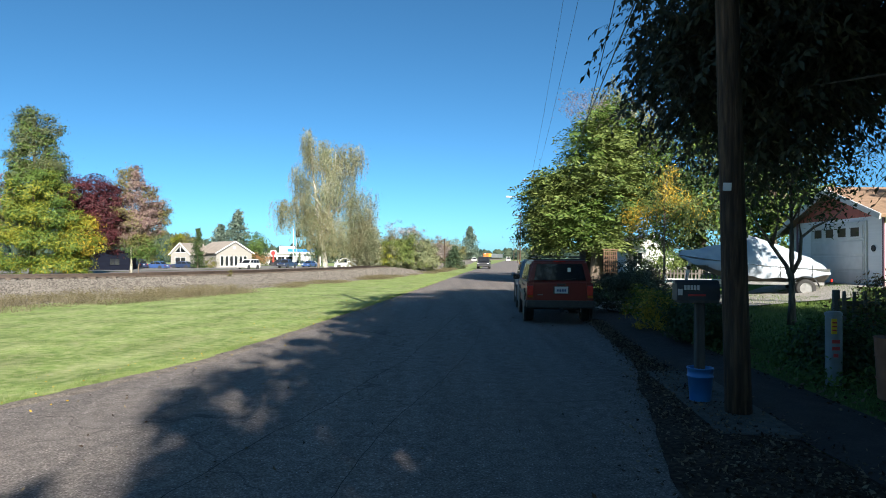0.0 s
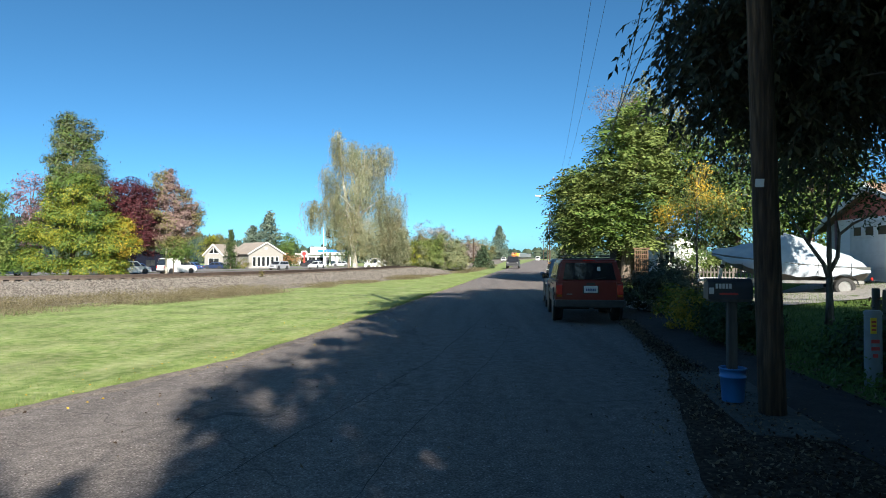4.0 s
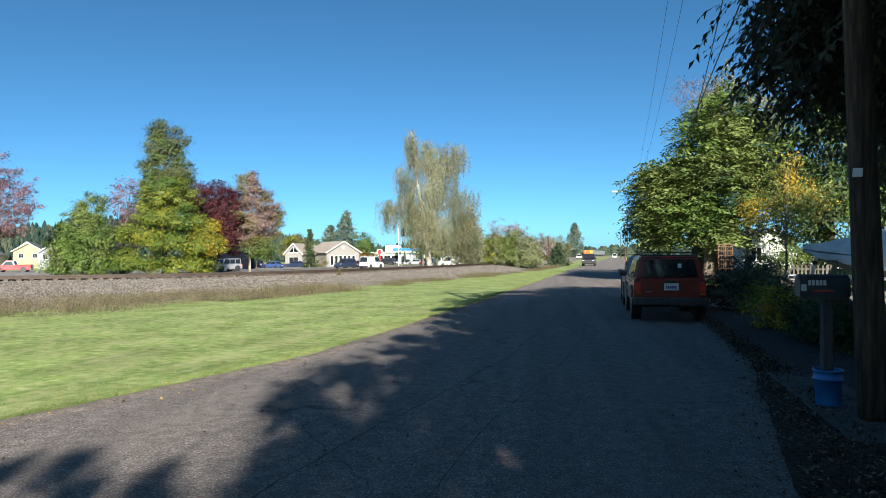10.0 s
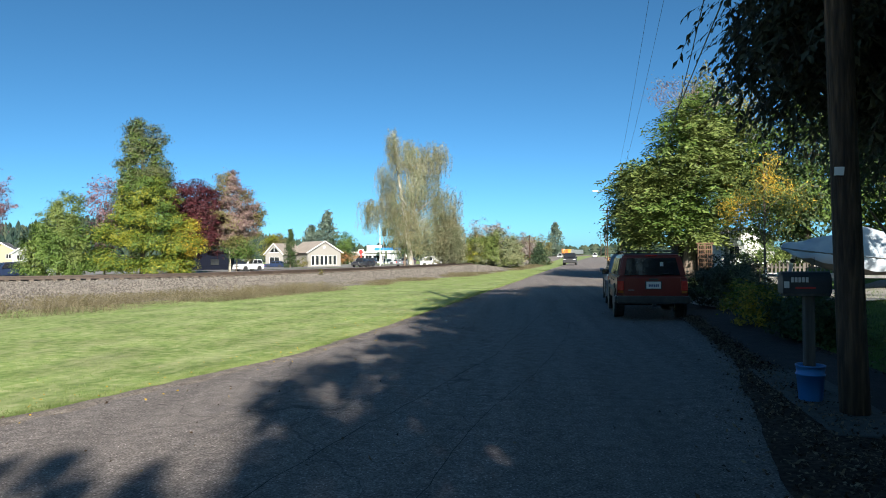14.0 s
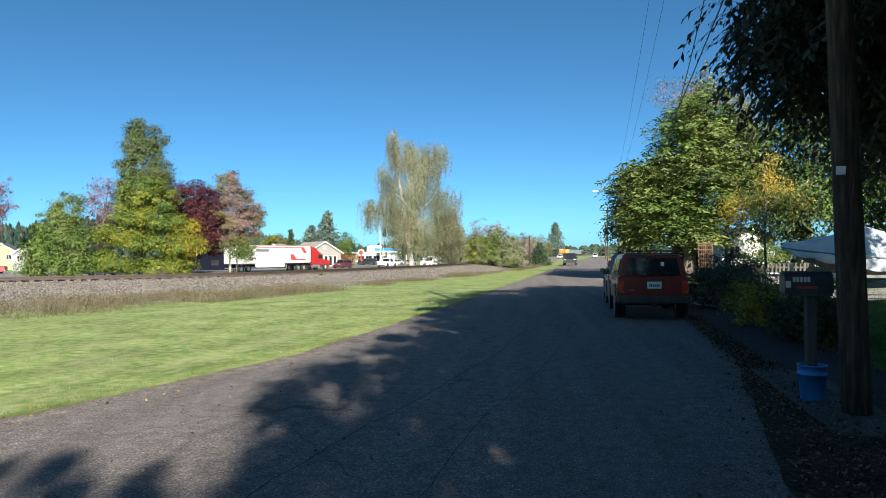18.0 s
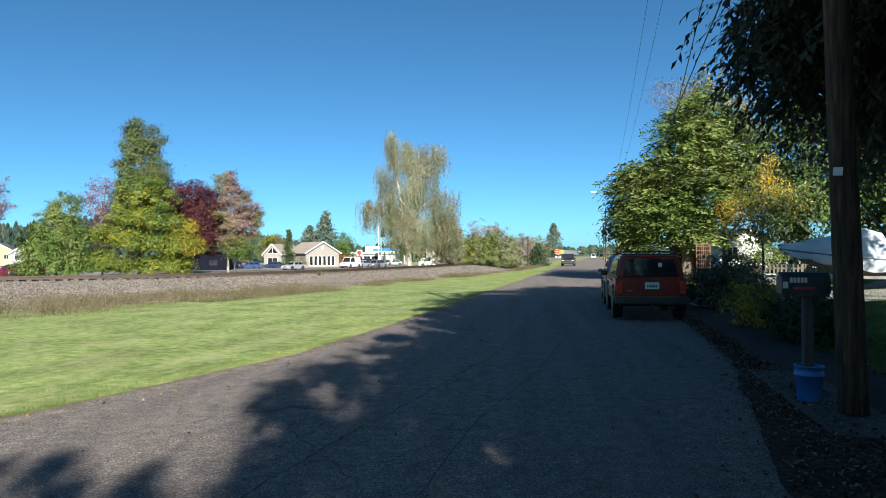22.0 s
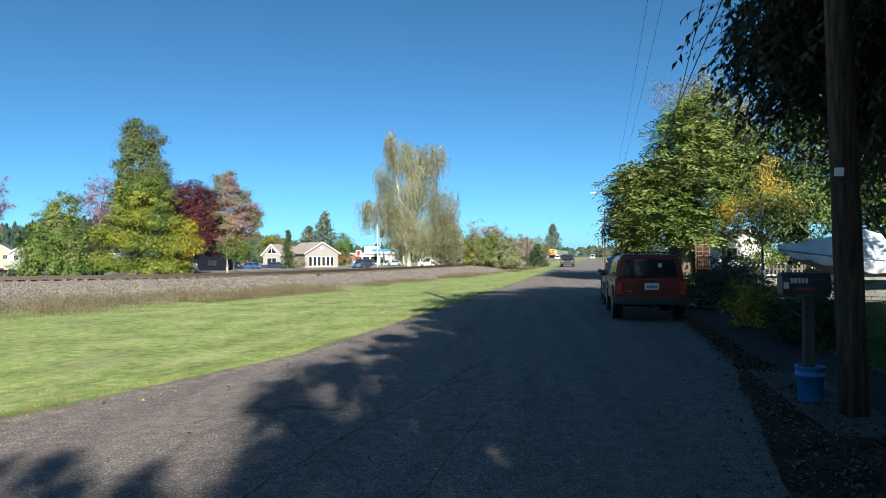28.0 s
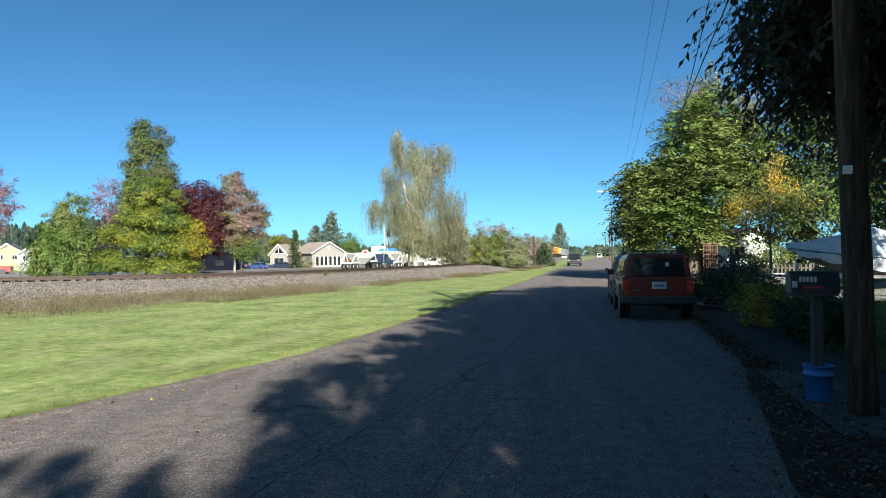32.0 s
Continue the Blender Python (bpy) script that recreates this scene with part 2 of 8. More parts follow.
def thing(name, m, label, category, group="", kind=""):
    ob = new(name)
    ob.empty_display_size = 0.2
    ob.matrix_basis = m
    return tagged(ob, label, category, group, kind)


def box(sx, sy, sz, at=(0, 0, 0), bevel=0.0, bm=None, turn=None, seg=1):
    """A bevelled box with its base centre at `at`."""
    own = bmesh.new()
    bmesh.ops.create_cube(own, size=1.0)
    bmesh.ops.scale(own, vec=(sx, sy, sz), verts=own.verts)
    if bevel:
        bmesh.ops.bevel(own, geom=own.edges[:], offset=bevel, segments=seg, affect="EDGES", profile=0.6)
    bmesh.ops.translate(own, vec=(0, 0, sz / 2), verts=own.verts)
    if turn is not None:
        bmesh.ops.transform(own, matrix=turn, verts=own.verts)
    bmesh.ops.translate(own, vec=at, verts=own.verts)
    return merged(bm, own)


def merged(bm, own):
    if bm is None:
        return own
    tmp = bpy.data.meshes.new("tmp")
    own.to_mesh(tmp)
    own.free()
    bm.from_mesh(tmp)
    bpy.data.meshes.remove(tmp)
    return bm


def cyl(r1, r2, h, at=(0, 0, 0), seg=16, bm=None, turn=None, caps=True, bevel=0.0):
    own = bmesh.new()
    bmesh.ops.create_cone(own, cap_ends=caps, segments=seg, radius1=r1, radius2=r2, depth=h)
    if bevel:
        es = [e for e in own.edges if abs(e.verts[0].co.z - e.verts[1].co.z) < 1e-5]
        bmesh.ops.bevel(own, geom=es, offset=bevel, segments=2, affect="EDGES")
    bmesh.ops.translate(own, vec=(0, 0, h / 2), verts=own.verts)
    if turn is not None:
        bmesh.ops.transform(own, matrix=turn, verts=own.verts)
    bmesh.ops.translate(own, vec=at, verts=own.verts)
    return merged(bm, own)


def tube(points, radii, seg=8, bm=None):
    """A tapered tube along points."""
    own = bm if bm is not None else bmesh.new()
    rings = []
    n = len(points)
    for i, p in enumerate(points):
        a = Vector(points[max(0, i - 1)])
        b = Vector(points[min(n - 1, i + 1)])
        q = (b - a).normalized().to_track_quat("Z", "Y")
        ring = [own.verts.new(Vector(p) + q @ Vector((math.cos(k * 2 * math.pi / seg) * radii[i], math.sin(k * 2 * math.pi / seg) * radii[i], 0))) for k in range(seg)]
        rings.append(ring)
    for i in range(n - 1):
        for k in range(seg):
            own.faces.new((rings[i][k], rings[i][(k + 1) % seg], rings[i + 1][(k + 1) % seg], rings[i + 1][k]))
    own.faces.new(rings[0][::-1])
    own.faces.new(rings[-1])
    return own


def prism(profile, width, bm=None, axis="x", bevel=0.0):
    """A side profile (list of (a, z)) given a width: extruded along x, centred."""
    own = bmesh.new()
    lo = [own.verts.new((-width / 2, a, z)) for a, z in profile]
    hi = [own.verts.new((width / 2, a, z)) for a, z in profile]
    own.faces.new(lo)
    own.faces.new(hi[::-1])
    n = len(profile)
    for i in range(n):
        own.faces.new((lo[i], hi[i], hi[(i + 1) % n], lo[(i + 1) % n])[::-1])
    bmesh.ops.recalc_face_normals(own, faces=own.faces[:])
    if bevel:
        bmesh.ops.bevel(own, geom=own.edges[:], offset=bevel, segments=2, affect="EDGES")
    return merged(bm, own)


# ---------------------------------------------------------------- plan
def along(table, v):
    return float(np.interp(v, [a for a, _ in table], [b for _, b in table]))


ROAD_L = [(-60, -11.3), (0, -6.6), (5.9, -5.5), (8.9, -4.5), (10.5, -3.98), (14, -3.5), (20.5, -2.75), (28, -2.0), (50, 0.2), (76, 2.8), (140, 9.5), (400, 38)]
ROAD_R = [(-60, -4.6), (0, 2.05), (4.7, 2.5), (9.3, 3.05), (17.4, 4.0), (50, 7.9), (76, 10.6), (140, 17.3), (400, 46)]
TRACK = [(-130, -40), (-75, 5), (-45, 22), (-30, 28.5), (-20.5, 34), (-15.2, 42), (-11.2, 55), (-7.5, 76), (-3.2, 120), (2.5, 190), (11.5, 318), (25.8, 460), (70, 700), (130, 900)]
HIGHWAY = [(-190, -160), (-110, -10), (-80, 35), (-62, 62), (-50, 85), (-41.5, 102), (-34.5, 120), (-29, 141), (-24, 166), (-16.5, 215), (-4, 330), (25, 480), (90, 760), (160, 1000)]
TRACK_Z, HIGH_Z = 0.42, -0.05


def smooth_path(pts, step):
    """Evenly spaced points along a rounded line through pts (Catmull-Rom)."""
    P = [Vector((a, b, 0)) for a, b in pts]
    P = [P[0] * 2 - P[1]] + P + [P[-1] * 2 - P[-2]]
    out = []
    for i in range(1, len(P) - 2):
        a, b, c, d = P[i - 1:i + 3]
        n = max(2, int((c - b).length / step))
        for k in range(n):
            t = k / n
            out.append(0.5 * ((2 * b) + (c - a) * t + (2 * a - 5 * b + 4 * c - d) * t * t + (3 * b - a - 3 * c + d) * t ** 3))
    out.append(P[-2])
    return out


def sideways(pts, i):
    d = (pts[min(len(pts) - 1, i + 1)] - pts[max(0, i - 1)]).normalized()
    return Vector((d.y, -d.x, 0))          # to the right of the heading


def sweep(name, pts, section, mat, z=0.0, smooth=True, wobble=0.0, widen=None):
    """A cross-section (offset to the right, height) swept along pts."""
    v, f, k = [], [], len(section)
    for i, p in enumerate(pts):
        s = sideways(pts, i)
        for o, h in section:
            w = noise.noise(Vector((p.x * 0.35, p.y * 0.35, o))) * wobble
            g = widen(p) * max(0.0, o - 2.3) / 4.6 if widen else 0.0
            v.append(p + s * (o + w + g) + Vector((0, 0, z + h + w * 0.2)))
    for i in range(len(pts) - 1):
        for j in range(k - 1):
            f.append((i * k + j, i * k + j + 1, (i + 1) * k + j + 1, (i + 1) * k + j))
    return mesh_from(name, v, [q[::-1] for q in f], mat, smooth)


def bank_extra(p):
    """The bank's foot spreads where it is nearest the lane."""
    return along([(-60, 22.0), (-45, 22.0), (-30, 20.5), (-20.5, 6.8), (-15.2, 0.9), (0, 0.0)], p.x)


TRACK_PTS = smooth_path(TRACK, 1.5)
HIGH_PTS = smooth_path(HIGHWAY, 4.0)

# ---------------------------------------------------------------- ground, road, track
TRACK_Y = sorted((b, a) for a, b in TRACK)


def ground_z(x, y):
    """Level by the lane, a little lower beyond the railway."""
    left = along(TRACK_Y, y) - 4 - x
    u = min(1.0, max(0.0, left / 22))
    return -0.04 + 0.03 * noise.noise(Vector((x * 0.05, y * 0.05, 0))) - 0.72 * u * u * (3 - 2 * u)


def yard_z(x, y):
    """The gardens beside the lane rise gently from the footpath."""
    u = min(1.0, max(0.0, (x - along(PATH_R, y)) / 7))
    w = min(1.0, max(0.0, (x - 12.2) / 2.2))
    return 0.05 + 0.36 * u * u * (3 - 2 * u) + 0.4 * w * w * (3 - 2 * w) + 0.02 * noise.noise(Vector((x * 0.7, y * 0.7, 0)))


def build_ground():
    """One sheet out to the horizon, finer near the camera."""
    xs = sorted(set([-3000, -1500, -800, -400, -200] + list(np.arange(-120, 121, 4.0)) + [200, 400, 800, 1500, 3000]))
    ys = sorted(set([-1500, -600, -300, -150] + list(np.arange(-80, 301, 5.0)) + [350, 450, 600, 900, 1400, 2200, 3500]))
    v = [(x, y, ground_z(x, y)) for y in ys for x in xs]
    n = len(xs)
    f = [(j * n + i, j * n + i + 1, (j + 1) * n + i + 1, (j + 1) * n + i) for j in range(len(ys) - 1) for i in range(n - 1)]
    return tagged(part("ground", mesh_from("ground", v, f, M_GROUND, True), None), "mown green grass verge and open ground", "ground", kind="structure")


def strip(name, lo, hi, ys, z, mat, cols=6, edge=0.0, freq=0.6):
    """A strip of ground between two edge tables, with an uneven edge."""
    v, f = [], []
    for y in ys:
        a, b = along(lo, y), along(hi, y)
        a += edge * noise.noise(Vector((y * freq, 3.1, 0))) + edge * 0.5 * noise.noise(Vector((y * freq * 4, 8.1, 0)))
        b += edge * noise.noise(Vector((y * freq, 13.1, 0)))
        for c in range(cols + 1):
            u = c / cols
            v.append((a + (b - a) * u, y, z + 0.03 * math.sin(u * math.pi)))
    for j in range(len(ys) - 1):
        for c in range(cols):
            q = j * (cols + 1) + c
            f.append((q, q + 1, q + cols + 2, q + cols + 1))
    return mesh_from(name, v, f, mat, True)


NEAR_YS = list(np.arange(-40, 40, 0.25)) + list(np.arange(40, 120, 1.0)) + list(np.arange(120, 401, 10.0))
build_ground()
tagged(part("road", strip("road", ROAD_L, ROAD_R, NEAR_YS, 0.0, M_ASPHALT, 8, 0.12), None), "worn grey asphalt lane with patches", "road", kind="structure")
M_GRAVEL = material("gravel_margin", [(0.068, 0.058, 0.05), (0.152, 0.131, 0.115), (0.285, 0.25, 0.222)], scale=46, rough=0.95, bump=0.8, bump_scale=90, stain=0.3, spec=0.2)
tagged(part("road_margin", strip("road_margin", [(a, b - 0.06) for a, b in ROAD_L], [(a, b + 0.36) for a, b in ROAD_L], NEAR_YS[:330], -0.008, M_GRAVEL, 8, 0.2, 1.9), None), "gravelly worn margin between asphalt and grass", "road margin", kind="structure")
# leaf-strewn dirt shoulder, path and raised yard beside the lane
# the dirt's left edge reaches over the road, partly to darken its shaded side
SHOULDER_L = [(y, along(ROAD_R, y) + w) for y, w in ((-60, -0.85), (0, -0.85), (5, -0.8), (8, -0.42), (10.5, -0.12), (16, -0.06), (60, -0.05), (400, -0.05))]
SHOULDER_R = [(y, along(ROAD_R, y) + w) for y, w in ((-60, 0.75), (0, 0.75), (5, 0.72), (8, 0.45), (10.5, 0.14), (16, 0.08), (60, 0.06), (400, 0.06))]
PATH_R = [(y, along(ROAD_R, y) + w) for y, w in ((-60, 2.4), (0, 2.2), (6, 1.85), (9, 1.65), (13, 1.45), (18, 1.35), (26, 1.6), (50, 1.6), (400, 1.6))]
FAR_R = [(y, 60 if y < 60 else 100) for y in (-60, 60, 400)]
tagged(part("shoulder", strip("shoulder", SHOULDER_L, SHOULDER_R, NEAR_YS[:330], 0.034, M_DIRT, 5, 0.1, 1.3), None), "dirt shoulder strewn with dead leaves", "shoulder", kind="structure")
tagged(part("footpath", strip("footpath", SHOULDER_R, PATH_R, NEAR_YS[:330], 0.045, M_PATH, 5, 0.03), None), "dark asphalt footpath beside the lane", "path", kind="structure")


def tar_seam(u, y0, y1, w, seed):
    """A thin tarred joint along the lane."""
    v, f = [], []
    ys = np.arange(y0, y1, 0.2)
    for y in ys:
        a, b = along(ROAD_L, y), along(ROAD_R, y)
        q = u + 0.012 * noise.noise(Vector((y * 0.35, seed, 0))) + 0.004 * noise.noise(Vector((y * 2.5, seed, 5)))
        h = w * (0.6 + 0.6 * noise.noise(Vector((y * 1.3, seed, 9))) ** 2)
        for s in (-1, 1):
            v.append((a + (b - a) * q + s * h, y, 0.03 * math.sin(q * math.pi) + 0.004))
    f = [(2 * i, 2 * i + 1, 2 * i + 3, 2 * i + 2) for i in range(len(ys) - 1)]
    tagged(part("tar_seam", mesh_from("tar_seam", v, f, M_TAR), None), "thin dark tarred seam in the asphalt", "road seam", kind="structure")


M_TAR = material("tar", [(0.018, 0.016, 0.016), (0.04, 0.035, 0.034)], scale=14, rough=0.85, spec=0.3)
for u, y0, y1, w, seed in ((0.47, -3, 30, 0.009, 1.0), (0.6, 1, 16, 0.006, 2.0)):
    tar_seam(u, y0, y1, w, seed)


def build_yard():
    ys = list(np.arange(-30, 60, 1.0)) + list(np.arange(60, 121, 6.0))
    v, f, cols = [], [], 30
    for y in ys:
        a = along(PATH_R, y) - 0.02
        for c in range(cols + 1):
            x = a + 45 * (c / cols) ** 1.7
            v.append((x, y, yard_z(x, y)))
    for j in range(len(ys) - 1):
        for c in range(cols):
            q = j * (cols + 1) + c
            f.append((q, q + 1, q + cols + 2, q + cols + 1))
    tagged(part("lawn", mesh_from("lawn", v, f, M_LAWN, True), None), "shaded front lawn of the gardens", "lawn", kind="structure")


M_LAWN = material("lawn_turf", [(0.05, 0.085, 0.02), (0.085, 0.14, 0.03), (0.13, 0.18, 0.05)], scale=7, rough=0.95, bump=0.8, bump_scale=70, stain=0.25, spec=0.15)
M_DRIVE = material("driveway", [(0.2, 0.19, 0.175), (0.32, 0.3, 0.28)], scale=8, rough=0.95, bump=0.4, bump_scale=50, stain=0.15)
build_yard()


def build_drive():
    pts = [Vector((4.9, 21.5, 0)), Vector((7, 22, 0)), Vector((9.5, 22.3, 0)), Vector((12, 22.8, 0)), Vector((13.4, 23.6, 0)), Vector((14.5, 24.3, 0))]
    v, f = [], []
    for i, p in enumerate(pts):
        s = sideways(pts, i)
        for o in (-2.6, -1.3, 0, 1.3, 2.6):
            q = p + s * o
            v.append((q.x, q.y, yard_z(q.x, q.y) + 0.035))
    for i in range(len(pts) - 1):
        for j in range(4):
            f.append((i * 5 + j, i * 5 + j + 1, (i + 1) * 5 + j + 1, (i + 1) * 5 + j)[::-1])
    tagged(part("driveway", mesh_from("driveway", v, f, M_DRIVE, True), None), "pale gravelled concrete driveway to the garage", "driveway", kind="structure")


build_drive()

# railway
M_LOT = material("car_park_asphalt", [(0.13, 0.125, 0.12), (0.2, 0.195, 0.19)], scale=3, rough=0.95, stain=0.2)
tagged(part("ballast_bank", sweep("ballast_bank", TRACK_PTS, [(-7.5, -1.2), (-4.2, -0.3), (-2.3, 0.02), (-1.6, 0.06), (0, 0.04), (1.6, 0.06), (2.3, 0.0), (3.6, -0.2), (5.2, -0.41), (6.9, -0.6)], M_BALLAST, TRACK_Z, True, 0.12, bank_extra), None),
       "grey crushed-stone railway embankment", "railway bank", kind="structure")
HIGH = tagged(part("highway", sweep("highway", HIGH_PTS, [(-8, -0.3), (-6, 0), (0, 0.05), (6, 0), (8, -0.3)], M_ASPHALT, -0.71), None), "grey asphalt highway behind the railway", "road", kind="structure")
tagged(part("car_park", sweep("car_park", HIGH_PTS[:HIGH_PTS.index(max(HIGH_PTS, key=lambda p: -abs(p.y - 170)))], [(-48, -0.02), (-30, 0), (-8.2, 0.0)], M_LOT, -0.705), None), "pale asphalt car parks beyond the highway", "car park", kind="structure")
track = thing("railway_track", pose(0, 0, 0), "single railway track with rusty steel rails on wooden sleepers", "railway track", kind="structure")
RAIL_SEC = [(-0.07, 0), (-0.02, 0.03), (-0.02, 0.12), (-0.04, 0.13), (-0.04, 0.17), (0.04, 0.17), (0.04, 0.13), (0.02, 0.12), (0.02, 0.03), (0.07, 0)]
for o in (-0.76, 0.76):
    part("rail", sweep("rail", TRACK_PTS, [(o + a, h) for a, h in RAIL_SEC], M_RAIL, TRACK_Z + 0.13, False), None, track)
tie_me = bpy.data.meshes.new("sleeper")
_b = box(2.6, 0.22, 0.16, bevel=0.012)
_b.to_mesh(tie_me)
_b.free()
tie_me.materials.append(M_TIE)
acc, last, made_ties = 0.0, None, 0
for i, p in enumerate(TRACK_PTS):
    if -62 < p.x < -4 and p.y < 100:
        s = sideways(TRACK_PTS, i)
        q = TRACK_PTS[i + 1]
        n = max(1, round((q - p).length / 0.55))
        for k in range(n):
            if made_ties < 290:
                c = p + (q - p) * k / n
                part("sleeper", tie_me, None, track, at=Matrix.LocRotScale((c.x, c.y, TRACK_Z + 0.0), Euler((0, 0, math.atan2(s.y, s.x) + random.uniform(-0.02, 0.02))), None))
                made_ties += 1


# ---------------------------------------------------------------- foliage
def leaf_mesh(name, pts, size, mat, rng, droop=0.0, slim=0.42, fold=0.25, vary=0.35, axes=None, facing=None):
    """Folded pointed leaves at pts (n, 3), two triangles each, as one mesh; facing: the way each leaf's upper side looks."""
    n = len(pts)
    d = rng.normal(size=(n, 3)) if axes is None else axes + 0.5 * rng.normal(size=(n, 3))
    d[:, 2] -= droop
    d /= np.linalg.norm(d, axis=1, keepdims=True) + 1e-9
    r = rng.normal(size=(n, 3)) if facing is None else facing + 0.3 * rng.normal(size=(n, 3))
    if facing is None:
        s = np.cross(d, r)
    else:
        r /= np.linalg.norm(r, axis=1, keepdims=True) + 1e-9
        d = d - 0.85 * (d * r).sum(1, keepdims=True) * r
        d /= np.linalg.norm(d, axis=1, keepdims=True) + 1e-9
        s = np.cross(d, r)
    s /= np.linalg.norm(s, axis=1, keepdims=True) + 1e-9
    u = np.cross(s, d)
    L = size * (1 + vary * rng.normal(size=(n, 1)).clip(-2, 2))
    base = pts
    tip = pts + d * L
    mid = pts + d * L * 0.45
    a = mid + s * L * slim * 0.5 + u * L * fold * 0.4
    b = mid - s * L * slim * 0.5 + u * L * fold * 0.4
    v = np.stack([base, a, tip, b], 1).reshape(-1, 3)
    me = bpy.data.meshes.new(name)
    me.vertices.add(4 * n)
    me.vertices.foreach_set("co", v.astype(np.float32).ravel())
    q = np.arange(n)[:, None] * 4
    tri = np.concatenate([q + [0, 2, 1], q + [0, 3, 2]], 1).reshape(-1)
    me.loops.add(6 * n)
    me.loops.foreach_set("vertex_index", tri.astype(np.int32))
    me.polygons.add(2 * n)
    me.polygons.foreach_set("loop_start", np.arange(0, 6 * n, 3, dtype=np.int32))
    me.materials.append(mat)
    me.update(calc_edges=True)
    return me


def shell_points(rng, blobs, per, clump, shell=0.55):
    """Leaf points gathered in clumps within ellipsoid blobs (cx, cy, cz, rx, ry, rz, clumps); returns points, clump centres and the way each leaf looks."""
    out, heads, looks = [], [], []
    for cx, cy, cz, rx, ry, rz, n in blobs:
        d = rng.normal(size=(n, 3))
        d /= np.linalg.norm(d, axis=1, keepdims=True)
        rad = shell + (1.08 - shell) * rng.random((n, 1)) ** 0.6
        rad *= np.array([[1 + 0.42 * noise.noise(Vector(q) * 1.9 + Vector((cx * 3, cy * 3, cz * 3)))] for q in d])
        c = d * rad * [rx, ry, rz] + [cx, cy, cz]
        heads.append(c)
        k = clump * (0.6 + 0.8 * rng.random((n, 1, 1)))
        g = rng.normal(size=(n, per, 3))
        out.append((c[:, None, :] + g * k * [1, 1, 0.7]).reshape(-1, 3))
        f = 0.55 * g + 0.8 * d[:, None, :] + [0, 0, 0.75]
        looks.append(f.reshape(-1, 3))
    looks = np.concatenate(looks)
    return np.concatenate(out), np.concatenate(heads), looks / (np.linalg.norm(looks, axis=1, keepdims=True) + 1e-9)


def limbs(root, bark, rng, heads, base_h, top, r, count, seg=5):
    """Curved limbs from the trunk's axis out to some of the clumps."""
    pick = rng.choice(len(heads), min(count, len(heads)), replace=False)
    for i in pick:
        h = Vector(heads[i])
        z0 = base_h + (min(h.z, top) - base_h) * rng.uniform(0.1, 0.7)
        z0 = max(base_h * 0.8, min(z0, h.z - 0.1)) if h.z > base_h else base_h * 0.8
        a = Vector((0, 0, z0))
        m = a.lerp(h, 0.5) + Vector((0, 0, 0.08 * (h - a).length)) + Vector(rng.normal(size=3) * 0.05 * (h - a).length)
        q = r * rng.uniform(0.16, 0.34)
        part("limb", tube([a, a.lerp(m, 0.55), m, m.lerp(h, 0.6), h], [q, q * 0.75, q * 0.5, q * 0.3, q * 0.12], seg), bark, root, smooth=True)


